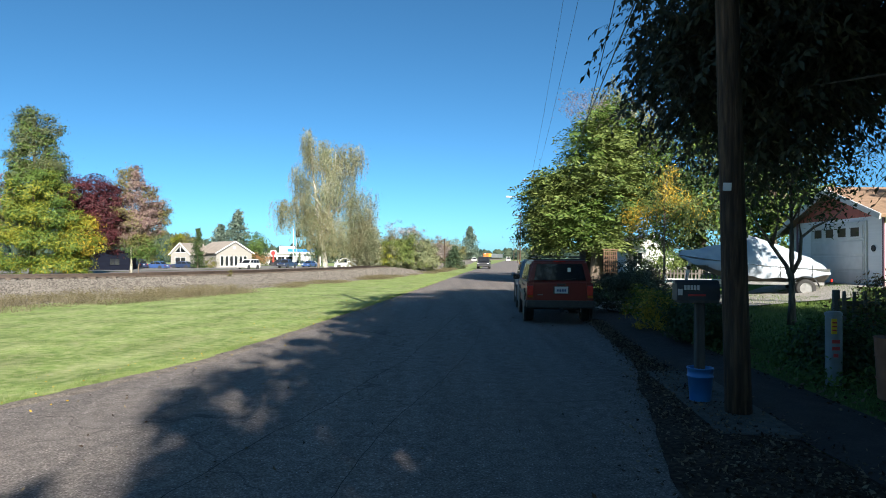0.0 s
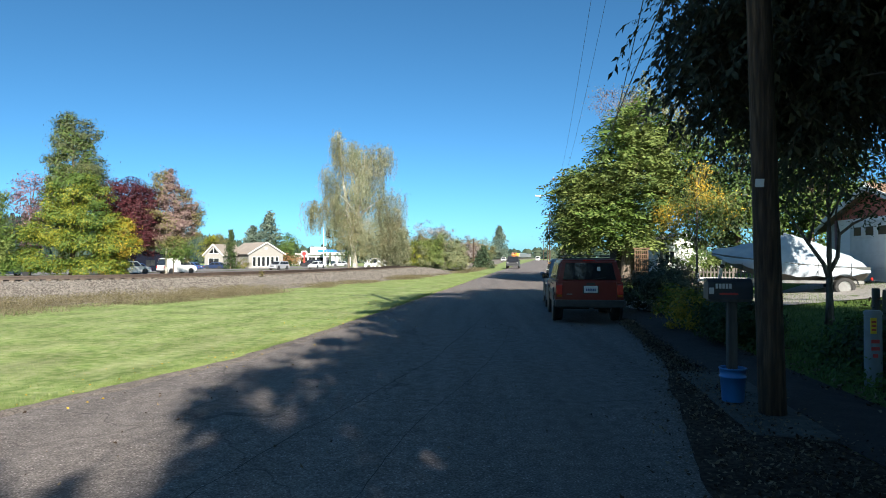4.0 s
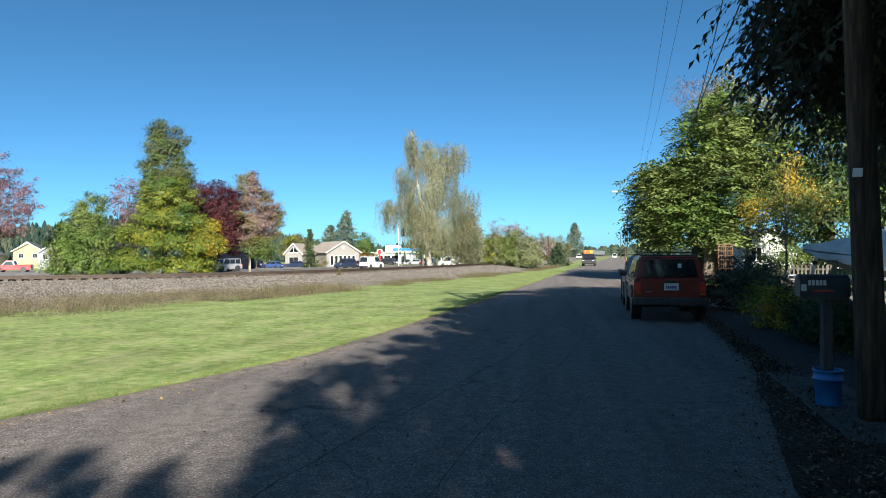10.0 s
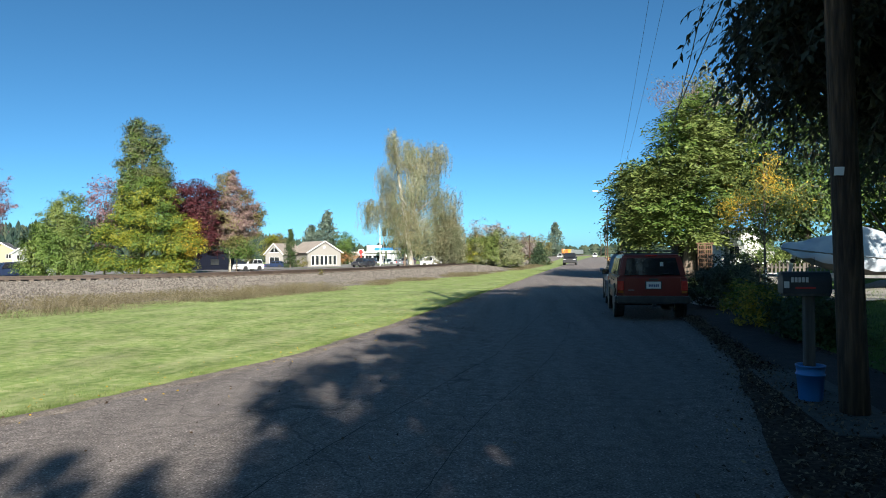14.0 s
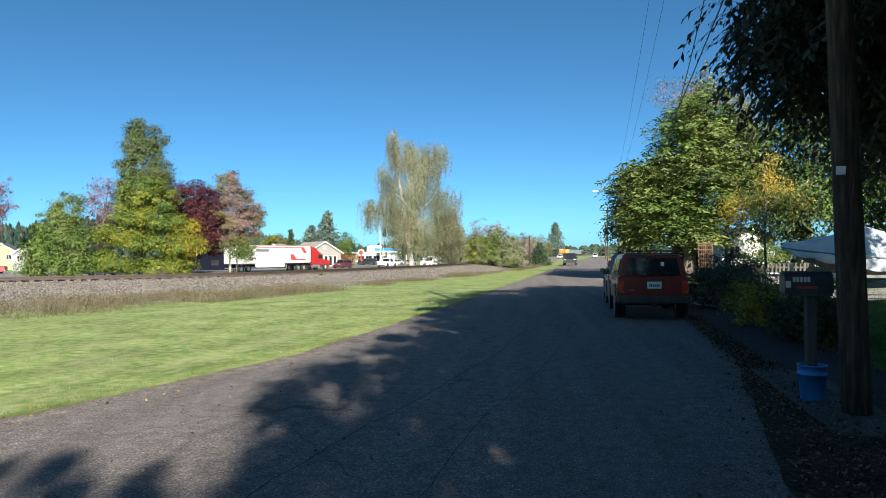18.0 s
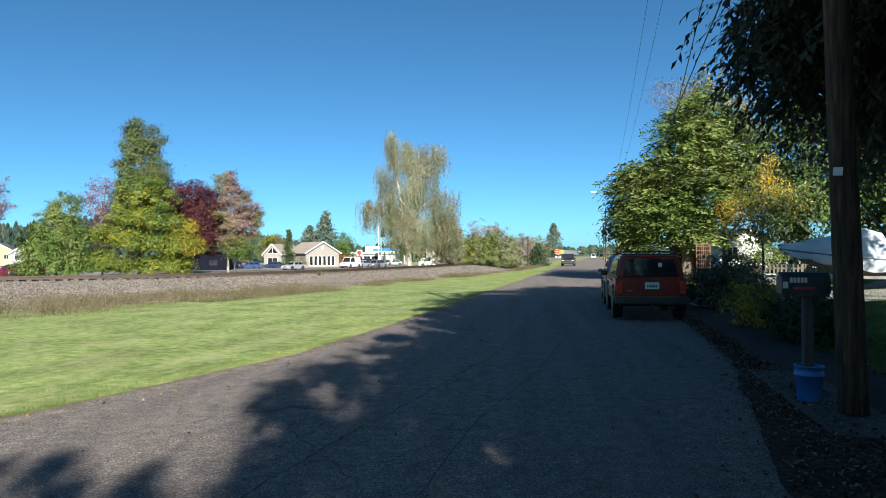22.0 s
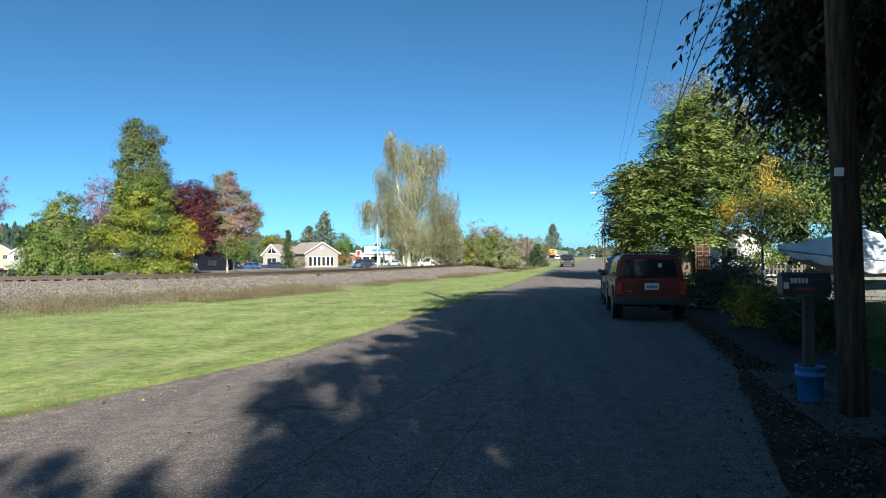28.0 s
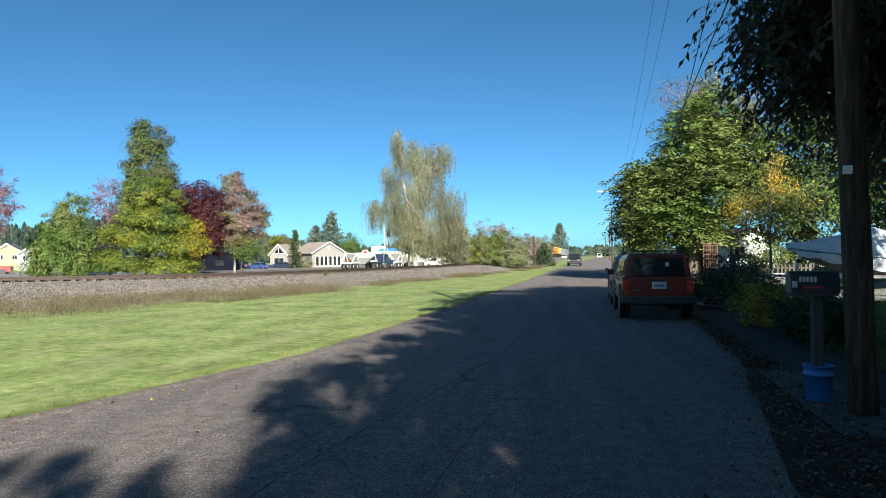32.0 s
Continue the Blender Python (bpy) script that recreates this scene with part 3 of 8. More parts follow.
def tree(name, label, at, trunk_h, trunk_r, blobs, per, clump, leaf, mat, bark=None, seed=1, limb_count=14, droop=0.3, lean=(0, 0), shell=0.5, category="tree",
         strands=0.0, slim=0.42, fronds=0.0):
    """A tapered trunk with limbs under a crown of many small leaves in clumps."""
    rng = np.random.default_rng(seed)
    root = thing(name, pose(*at), label, category)
    pts, heads, looks = shell_points(rng, blobs, per, clump, shell)
    axes = None
    if strands:
        hang = []
        for h in heads:
            for k in range(max(1, per // 9)):
                o = h + rng.normal(size=3) * clump
                ln = strands * rng.uniform(0.3, 1.25)
                n = int(6 + ln * 9)
                steps = np.linspace(0, 1, n)[:, None]
                hang.append(o + steps * [0, 0, -ln] + rng.normal(size=(n, 3)) * 0.045 + steps ** 2 * rng.normal(size=(1, 3)) * [0.25, 0.25, 0])
        hang = np.concatenate(hang)
        keep = rng.random(len(pts)) < 0.2
        away = hang * [1, 1, 0]
        looks = np.concatenate([looks[keep], away / (np.linalg.norm(away, axis=1, keepdims=True) + 1e-9) + rng.normal(size=hang.shape) * 0.5])
        pts = np.concatenate([pts[keep], hang])
    if fronds:
        # feathered compound leaves: rows of leaflets along drooping stalks
        rows, ways, ups = [], [], []
        for h in heads:
            for k in range(max(1, per // 12)):
                o = h + rng.normal(size=3) * clump
                a = rng.uniform(0, 6.283)
                out = np.array([math.cos(a), math.sin(a), rng.uniform(-0.25, 0.35)])
                side = np.array([-math.sin(a), math.cos(a), 0])
                q = np.linspace(0.1, 1, 7)[:, None]
                stem = o + q * out * fronds + q ** 2 * [0, 0, -0.45 * fronds]
                up = np.array([0, 0, 1.0]) + 0.55 * out + 0.2 * rng.normal(size=3)
                for sg in (1, -1):
                    rows.append(stem + side * sg * 0.02)
                    ways.append(np.repeat([side * sg * 1.6 + out * 0.8], 7, 0))
                    ups.append(np.repeat([up], 7, 0))
        pts, axes, looks = np.concatenate(rows), np.concatenate(ways), np.concatenate(ups)
    ok = pts[:, 2] > 0.05
    pts, looks = pts[ok], looks[ok]
    axes = axes[ok] if axes is not None else None
    top = max(b[2] + b[5] * 0.6 for b in blobs)
    bm = bmesh.new()
    n = 8
    axis = [(lean[0] * (k / n) + 0.12 * trunk_r * 8 * noise.noise(Vector((k * 0.5, seed, 0))) * (k / n), lean[1] * (k / n), top * k / n) for k in range(n + 1)]
    tube(axis, [trunk_r * (1.35 if k == 0 else 1.0) * (1 - 0.88 * (k / n) ** 1.1) for k in range(n + 1)], 9, bm)
    part("trunk", bm, bark or M_BARK, root, smooth=True)
    limbs(root, bark or M_BARK, rng, heads, trunk_h, top, trunk_r, limb_count)
    mats = mat if isinstance(mat, (list, tuple)) else [mat]
    if len(mats) == 1:
        part("crown", leaf_mesh("crown", pts, leaf, mats[0], rng, droop, slim, axes=axes, facing=looks), None, root)
    else:
        # patches of another colour
        key = np.array([noise.noise(Vector(p) * 0.35 + Vector((seed, 0, 0))) for p in pts]) + rng.normal(size=len(pts)) * 0.15
        cut = np.quantile(key, np.linspace(0, 1, len(mats) + 1)[1:-1])
        w = np.digitize(key, cut)
        for i, m in enumerate(mats):
            part("crown", leaf_mesh("crown", pts[w == i], leaf, m, rng, droop, slim, axes=None if axes is None else axes[w == i], facing=looks[w == i]), None, root)
    return root


L_DARK = leafy("dark_green_leaves", [(0.018, 0.035, 0.012), (0.04, 0.07, 0.022), (0.07, 0.1, 0.03)], 0.7)
L_GREEN = leafy("green_leaves", [(0.04, 0.075, 0.015), (0.075, 0.13, 0.025), (0.12, 0.18, 0.04)], 0.5)
L_LOCUST = leafy("locust_leaves", [(0.07, 0.1, 0.028), (0.125, 0.168, 0.044), (0.19, 0.235, 0.07)], 0.5)
L_YGREEN = leafy("yellow_green_leaves", [(0.09, 0.12, 0.015), (0.16, 0.18, 0.02), (0.26, 0.25, 0.03)], 0.4)
L_YELLOW = leafy("yellow_leaves", [(0.2, 0.16, 0.03), (0.4, 0.27, 0.03), (0.55, 0.36, 0.04)], 0.6)
L_MAROON = leafy("maroon_leaves", [(0.03, 0.008, 0.013), (0.065, 0.014, 0.02), (0.1, 0.024, 0.03)], 0.5)
L_PINK = leafy("pinkish_leaves", [(0.12, 0.058, 0.076), (0.185, 0.1, 0.122), (0.26, 0.165, 0.178)], 0.5)
L_PINKBROWN = leafy("pink_brown_leaves", [(0.125, 0.078, 0.077), (0.19, 0.125, 0.118), (0.27, 0.195, 0.172)], 0.5)
L_OLIVE = leafy("olive_leaves", [(0.08, 0.075, 0.03), (0.14, 0.13, 0.045), (0.2, 0.17, 0.07)], 0.5)
L_BIRCH = leafy("weeping_birch_leaves", [(0.12, 0.135, 0.07), (0.19, 0.205, 0.118), (0.29, 0.295, 0.2)], 0.5)
L_OLIVEBIRCH = leafy("fading_birch_leaves", [(0.12, 0.11, 0.055), (0.18, 0.165, 0.085), (0.25, 0.22, 0.13)], 0.5)
L_FIR = leafy("fir_needles", [(0.02, 0.04, 0.022), (0.04, 0.065, 0.03), (0.06, 0.09, 0.04)], 0.6, 0.1)
L_BLUEFIR = leafy("blue_fir_needles", [(0.045, 0.075, 0.06), (0.08, 0.115, 0.09), (0.12, 0.155, 0.115)], 0.6, 0.1)
L_ORANGE = leafy("orange_leaves", [(0.16, 0.07, 0.03), (0.26, 0.13, 0.05), (0.33, 0.19, 0.08)], 0.5)
# purplish leaves lightened so that distance haze is in their colour
L_PLUM = leafy("hazed_purple_leaves", [(0.15, 0.118, 0.117), (0.225, 0.185, 0.178), (0.31, 0.265, 0.245)], 0.5)
L_TALL = leafy("muted_green_leaves", [(0.045, 0.058, 0.028), (0.085, 0.1, 0.044), (0.13, 0.145, 0.066)], 0.4)
L_GREYSHRUB = leafy("grey_green_leaves", [(0.045, 0.055, 0.035), (0.085, 0.1, 0.065), (0.14, 0.155, 0.105)], 0.9)
# paler green, with the haze of distance put into the leaf colour
L_FARGREEN = leafy("hazed_far_leaves", [(0.1, 0.12, 0.066), (0.16, 0.18, 0.09), (0.22, 0.23, 0.12)], 0.4)


def fir(name, label, at, h, r, leaf, mat, seed, tiers=14, per=60, base=0.08):
    """A conifer: whorls of drooping boughs set with needle tufts."""
    rng = np.random.default_rng(seed)
    root = thing(name, pose(*at), label, "conifer")
    bm = tube([(0, 0, 0), (0, 0, h * 0.5), (0, 0, h)], [h * 0.02, h * 0.012, h * 0.002], 7)
    pts = []
    for i in range(tiers):
        u = i / (tiers - 1)
        z = h * (base + (0.97 - base) * u)
        R = r * (1 - u) ** 0.62 * rng.uniform(0.8, 1.15) + 0.1
        for k in range(9):
            a = rng.uniform(0, 6.28)
            q = rng.random((per // 9 + 1, 1)) ** 0.7
            e = np.array([math.cos(a), math.sin(a), -0.28])
            pts.append(np.array([0, 0, z]) + q * e * R + rng.normal(size=(len(q), 3)) * leaf * 0.5)
    part("trunk", bm, M_BARK, root)
    part("crown", leaf_mesh("crown", np.concatenate(pts), leaf, mat, rng, 0.5), None, root)
    return root


# trees between railway and highway
tree("weeping_birch", "tall weeping birch with thinning grey-green leaves", (-12.9, 72, -0.3), 4.5, 0.3,
     [(-2.2, 0, 15.2, 0.8, 0.9, 1.4, 34), (-1.2, 0, 13.6, 1.5, 1.6, 1.6, 70), (2.8, 0, 13.5, 1.5, 1.5, 1.3, 64), (0.4, 0, 13.2, 1.1, 1.2, 1.6, 44), (1.4, 0, 11.6, 1.6, 1.3, 1.4, 56), (-3.0, 0, 11.0, 1.2, 1.3, 1.4, 46), (1.3, 0, 9.4, 2.4, 2.2, 1.8, 90), (-1.6, 0, 8.6, 2.2, 2.2, 1.9, 110), (-4.4, 0, 7.7, 1.5, 1.6, 0.8, 60), (3.6, 0, 7.6, 1.8, 1.9, 2.2, 110),
      (-0.6, -0.6, 5.6, 2.5, 1.8, 1.6, 90), (2.0, -0.4, 5.0, 2.0, 1.8, 1.6, 80), (4.4, 0.3, 4.8, 1.2, 1.4, 1.9, 70)],
     40, 0.2, 0.17, [L_BIRCH, L_OLIVEBIRCH, L_BIRCH, L_BIRCH], M_BIRCHBARK, 11, 46, 2.0, (-2.2, 0), 0.35, strands=2.5, slim=0.32)
tree("broad_maple", "broad yellow-green maple turning gold", (-39.4, 62.4, -0.75), 2.0, 0.3,
     [(-0.4, 0, 9.0, 2.1, 2.1, 1.5, 44), (1.9, 0.3, 8.5, 1.7, 1.9, 1.2, 34), (-2.1, 0, 7.0, 1.8, 1.9, 1.0, 34), (0.6, -1.6, 6.6, 2.0, 1.6, 0.9, 36), (3.0, -0.6, 6.0, 1.7, 1.8, 0.9, 32), (-3.6, -0.5, 4.9, 1.9, 1.8, 0.9, 34), (-1.2, -2.0, 4.5, 2.0, 1.6, 0.8, 34), (1.7, -2.2, 4.0, 2.1, 1.6, 0.8, 36), (4.0, -0.8, 3.6, 1.8, 1.8, 0.9, 34), (-4.4, -0.8, 2.4, 1.9, 1.8, 0.9, 34), (-2.0, -2.4, 1.9, 2.2, 1.6, 0.8, 36), (1.6, -2.6, 1.5, 2.3, 1.6, 0.8, 40), (4.6, -1.0, 1.4, 1.5, 1.7, 0.9, 26), (1.0, 0.5, 10.3, 1.0, 1.1, 0.9, 18), (0, 0.8, 5.0, 3.6, 2.0, 3.6, 60)], 110, 0.3, 0.2, [L_GREEN, L_YGREEN, L_GREEN, L_YGREEN], None, 3, 20, 0.4)
tree("gold_maple", "low maple with golden yellow leaves", (-35.2, 62.9, -0.75), 1.5, 0.16,
     [(0.2, 0, 4.0, 1.7, 1.6, 2.6, 70), (-0.6, 0, 2.6, 1.6, 1.6, 2.0, 50)], 100, 0.3, 0.2, [L_YGREEN, L_YELLOW], None, 4, 10, 0.4)
tree("green_shrub_tree", "dense green shrubby tree", (-47.4, 60.4, -0.75), 1.6, 0.2,
     [(0, 0, 5.6, 1.9, 2.0, 1.7, 70), (1.0, 0, 7.6, 1.3, 1.4, 1.8, 40), (-1.2, -0.4, 4.0, 1.7, 1.8, 1.5, 60), (1.6, -0.8, 4.0, 1.8, 1.8, 1.4, 60), (-0.2, -1.6, 2.9, 1.9, 1.6, 1.3, 56), (-1.5, -0.8, 1.9, 1.7, 1.8, 1.3, 50), (2.0, -1.2, 1.8, 1.8, 1.6, 1.2, 50)], 110, 0.3, 0.2, [L_GREEN, L_LOCUST], None, 5, 16, 0.4)
tree("pink_cherry", "slender tree with pinkish autumn leaves", (-51.2, 54, -0.6), 3.0, 0.14,
     [(0, 0, 7.8, 3.5, 3.0, 2.8, 150), (0.2, 0, 10.4, 1.9, 1.6, 1.7, 45), (-2.6, 0, 8.2, 1.6, 1.5, 1.6, 40), (2.7, 0, 7.2, 1.6, 1.5, 1.6, 40), (0.2, 0, 5.0, 2.6, 2.6, 1.5, 70)], 36, 0.24, 0.19, [L_PINK, L_PINK, L_PINK], None, 6, 40, -0.5, shell=0.2)
tree("pink_brown_tree", "rounded tree with pink-brown thinning leaves", (-33.9, 70.6, -0.75), 3.0, 0.16,
     [(0.3, 0, 6.4, 3.9, 2.8, 2.9, 240), (2.6, 0, 6.6, 1.6, 1.5, 2.0, 60), (-0.5, 0, 9.8, 1.6, 1.3, 1.9, 50), (1.3, 0, 8.8, 1.5, 1.3, 1.8, 44), (-1.9, -0.4, 5.4, 1.6, 1.6, 2.0, 60), (0.4, 0, 11.2, 0.5, 0.6, 1.2, 16)], 84, 0.28, 0.2, [L_PINKBROWN, L_PINKBROWN, L_PINKBROWN, L_OLIVE], M_BIRCHBARK, 7, 40, -0.7, shell=0.15)
# mostly hidden by the birch; placed to shade the truck's trailer
tree("highway_tree", "olive roadside tree behind the birch", (-20.5, 107, -0.7), 2.6, 0.24, [(0, 0, 6.6, 3.0, 3.0, 3.4, 120), (1.6, 0, 4.2, 2.2, 2.2, 2.0, 70), (-1.4, 0, 8.6, 1.8, 2.0, 1.8, 50)], 50, 0.36, 0.26, [L_OLIVE, L_DARK], None, 18, 16, 0.4)
tree("green_underbrush", "dull green leafy lower growth beneath the pink-brown tree", (-32.6, 69.6, -0.75), 1.6, 0.1,
     [(0.6, 0, 3.6, 1.9, 2.0, 1.2, 60), (0.8, 0, 2.6, 1.2, 1.3, 0.8, 24)], 60, 0.32, 0.19, [L_OLIVE, L_GREEN], None, 17, 14, 0.2, shell=0.3)
tree("pink_thin_tree", "thin tree with sparse pink leaves", (-46.2, 66, -0.75), 3.2, 0.13,
     [(0, 0, 8.4, 2.2, 2.0, 3.0, 80), (0.2, 0, 5.2, 2.2, 2.0, 2.0, 50)], 30, 0.32, 0.24, L_PINK, None, 8, 24, -0.5, shell=0.2)
tree("tall_dark_tree", "tall dark green columnar tree", (-43.9, 69.5, -0.75), 3.0, 0.36,
     [(0.2, 0, 13.2, 2.0, 2.0, 2.4, 66), (-0.9, 0, 15.6, 1.2, 1.2, 1.6, 34), (1.5, 0, 15.7, 1.1, 1.1, 1.7, 32), (-0.6, 0, 17.2, 0.7, 0.7, 1.1, 22), (1.9, 0, 11.4, 1.5, 1.5, 2.0, 56), (-1.8, 0, 12.0, 1.3, 1.3, 1.8, 50), (0.9, 0, 9.4, 2.7, 2.6, 2.6, 110), (-1.3, 0, 6.8, 2.7, 2.6, 3.4, 90)], 90, 0.36, 0.23, [L_TALL, L_GREEN, L_TALL], None, 9, 18, 0.5)
tree("purple_plum", "round dark maroon plum tree", (-37.6, 68.6, -0.75), 2.2, 0.22,
     [(0.2, 0, 8.6, 2.6, 2.4, 2.2, 130), (-1.0, 0, 6.8, 2.2, 2.2, 2.3, 90), (1.9, 0, 7.6, 2.0, 2.0, 2.3, 100), (0.8, 0, 5.0, 2.8, 2.4, 2.4, 130)], 80, 0.32, 0.22, L_MAROON, None, 10, 16, 0.3)
# bushes and far trees along the railway
tree("roadside_bush", "broad green bush beside the railway bank", (-3.2, 77.5, -0.05), 0.5, 0.1,
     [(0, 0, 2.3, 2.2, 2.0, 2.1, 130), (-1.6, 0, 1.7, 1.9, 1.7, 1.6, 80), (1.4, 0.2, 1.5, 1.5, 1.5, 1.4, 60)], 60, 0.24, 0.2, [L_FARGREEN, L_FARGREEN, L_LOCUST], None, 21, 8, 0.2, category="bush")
tree("yellow_bush", "yellow-green bush beside the railway bank", (-6.3, 78.5, -0.05), 0.5, 0.1,
     [(0, 0, 1.9, 1.9, 1.8, 1.8, 100), (1.3, 0.4, 2.5, 1.8, 1.6, 1.6, 70)], 60, 0.24, 0.2, [L_YGREEN, L_LOCUST], None, 22, 8, 0.2, category="bush")
far_specs = [("bare_plum", "bushy tree with thin purplish leaves", (-6.8, 108, -0.2), 3.6, 7.6, 4.2, [L_PLUM, L_OLIVE], 23), ("bare_plum", "bushy tree with thin purplish leaves", (-1.2, 140, -0.2), 3.4, 6.6, 4.0, [L_PLUM, L_OLIVE], 24),
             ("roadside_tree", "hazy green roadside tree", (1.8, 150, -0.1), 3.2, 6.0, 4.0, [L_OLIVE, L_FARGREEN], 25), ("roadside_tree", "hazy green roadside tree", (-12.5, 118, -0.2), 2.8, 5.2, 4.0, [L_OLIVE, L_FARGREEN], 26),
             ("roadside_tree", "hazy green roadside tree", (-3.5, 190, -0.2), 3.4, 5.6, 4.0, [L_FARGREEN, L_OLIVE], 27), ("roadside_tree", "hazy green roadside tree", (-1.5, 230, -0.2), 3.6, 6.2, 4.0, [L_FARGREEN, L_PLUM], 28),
             ("brown_tree", "brownish tree beside the birch", (-9.3, 76, -0.2), 1.7, 6.6, 3.6, [L_OLIVE, L_BIRCH], 29)]
for nm, lb, at, r, h, th, mt, sd in far_specs:
    tree(nm, lb, at, 1.2, 0.14, [(0, 0, h * 0.62, r, r, h * 0.36, 150), (r * 0.3, 0, h * 0.4, r * 0.95, r, h * 0.33, 90), (-r * 0.3, 0, h * 0.36, r, r, h * 0.3, 80)], 42, 0.3, 0.24, mt, None, sd, 18, 0.2, shell=0.3)
fir("roadside_fir", "tall blue-green fir far along the railway", (20.0, 482, -0.1), 24.5, 9.5, 1.3, L_BLUEFIR, 31, 14, 260)
fir("small_fir", "small dense fir bush", (1.7, 100, -0.1), 3.3, 1.9, 0.3, L_FIR, 32, 10, 320)
for b, d, h, sd in ((-48.6, 178, 15.5, 131), (-47.3, 192, 18.0, 132), (-46.4, 185, 14.0, 133), (-45.3, 200, 16.0, 134), (-50.0, 186, 17.0, 135)):
    fir("garden_fir", "tall dark fir behind the white house", (d * math.sin(radians(b)), d * math.cos(radians(b)), -1.0), h, 4.4, 0.75, L_FIR, sd, 12, 300)
fir("cypress", "narrow green cypress by the house", (-49.1, 130, -0.8), 8.0, 1.7, 0.34, L_DARK, 33, 18, 160, 0.02)
fir("garden_fir", "broad blue-green fir behind the house", (-57.5, 182, -0.8), 15.0, 6.6, 0.7, L_BLUEFIR, 34, 13, 420)
fir("garden_fir", "broad blue-green fir behind the house", (-63.0, 184, -0.8), 11.0, 6.6, 0.7, L_BLUEFIR, 35, 11, 420)
tree("autumn_tree", "rounded olive and orange autumn tree", (-68, 170, -0.8), 2, 0.2, [(0, 0, 5, 4.0, 3.5, 3.4, 120)], 50, 0.5, 0.4, [L_OLIVE, L_YGREEN], None, 36)
tree("autumn_tree", "low rust-coloured shrubby tree", (-50.5, 176, -0.8), 1, 0.12, [(0, 0, 2.0, 4.0, 2.0, 1.6, 80)], 50, 0.4, 0.3, [L_ORANGE, L_DARK], None, 37)
tree("round_tree", "round green tree behind the house", (-52.5, 182, -0.8), 2, 0.2, [(0, 0, 4.6, 3.2, 3.0, 4.0, 110)], 50, 0.5, 0.4, L_GREEN, None, 38)
tree("garden_shrub", "green shrub at the car park", (-63.5, 132, -0.8), 0.4, 0.08, [(0, 0, 1.6, 2.2, 1.5, 1.6, 60)], 50, 0.3, 0.25, L_GREEN, None, 39, category="shrub")
tree("garden_shrub", "green shrub against the house", (-47.0, 131, -0.8), 0.4, 0.06, [(0, 0, 1.1, 1.2, 0.8, 1.2, 30)], 50, 0.2, 0.2, [L_OLIVE, L_GREEN], None, 40, category="shrub")


def far_woods():
    """Wooded hills on the skyline: ridges set with many conifer and round tops."""
    rng = np.random.default_rng(77)
    v, f = [], []

    def cone(x, y, z, r, h):
        b = len(v)
        n = 7
        for lvl, (q, hh) in enumerate(((1.0, 0.0), (0.55, 0.35), (0.72, 0.36), (0.3, 0.68), (0.42, 0.69), (0.0, 1.0))):
            for k in range(n):
                a = k * 6.283 / n + lvl * 0.4
                w = r * q * rng.uniform(0.8, 1.2)
                v.append((x + math.cos(a) * w, y + math.sin(a) * w, z + h * hh))
        for lvl in range(5):
            for k in range(n):
                f.append((b + lvl * n + k, b + lvl * n + (k + 1) % n, b + (lvl + 1) * n + (k + 1) % n, b + (lvl + 1) * n + k))

    # hill to the left: bearing from about -62 to -25 degrees
    for i in range(3600):
        az = radians(rng.uniform(-75, -18))
        dist = rng.uniform(420, 840)
        hill = max(0.0, (dist - 420) / 420) * 46 * (0.8 + 0.2 * math.sin(az * 11 + 1)) * min(1, (radians(-15) - az) * 4.0)
        cone(math.sin(az) * dist, math.cos(az) * dist, -2 + hill, rng.uniform(2.4, 4.4), rng.uniform(7, 14))
    # low woods straight ahead and to the right
    for i in range(900):
        az = radians(rng.uniform(-24, 60))
        dist = rng.uniform(650, 1500)
        hill = max(0.0, (dist - 650) / 850) * 14 * (0.8 + 0.4 * math.sin(az * 14))
        cone(math.sin(az) * dist, math.cos(az) * dist, -2 + hill, rng.uniform(7, 13), rng.uniform(7, 13))
    for i in range(260):
        az = radians(rng.uniform(-24, -5))
        dist = rng.uniform(260, 420)
        cone(math.sin(az) * dist, math.cos(az) * dist, -2, rng.uniform(2.5, 5), rng.uniform(5, 11))
    m = material("far_conifers", [(0.02, 0.035, 0.03), (0.036, 0.054, 0.042), (0.06, 0.076, 0.05)], scale=0.05, rough=1.0, random_amount=0.6, island=True, spec=0.0)
    ob = part("far_woods", mesh_from("far_woods", v, f, m), None)
    tagged(ob, "hazy wooded hills of dark conifers", "woods", kind="stuff")
    # the hill's own body
    hv, hf = [], []
    azs = [radians(a) for a in range(-80, 66, 2)]
    for d, k in ((420, 0.0), (630, 0.5), (840, 1.0), (1000, 1.0)):
        for az in azs:
            h = 46 * k * (0.8 + 0.2 * math.sin(az * 11 + 1)) * max(0, min(1, (radians(-15) - az) * 4.0))
            hv.append((math.sin(az) * d, math.cos(az) * d, -2.2 + h))
    n = len(azs)
    for j in range(3):
        for i in range(n - 1):
            hf.append((j * n + i, j * n + i + 1, (j + 1) * n + i + 1, (j + 1) * n + i))
    tagged(part("hill", mesh_from("hill", hv, hf, m, True), None), "wooded hillside", "hill", kind="structure")


far_woods()

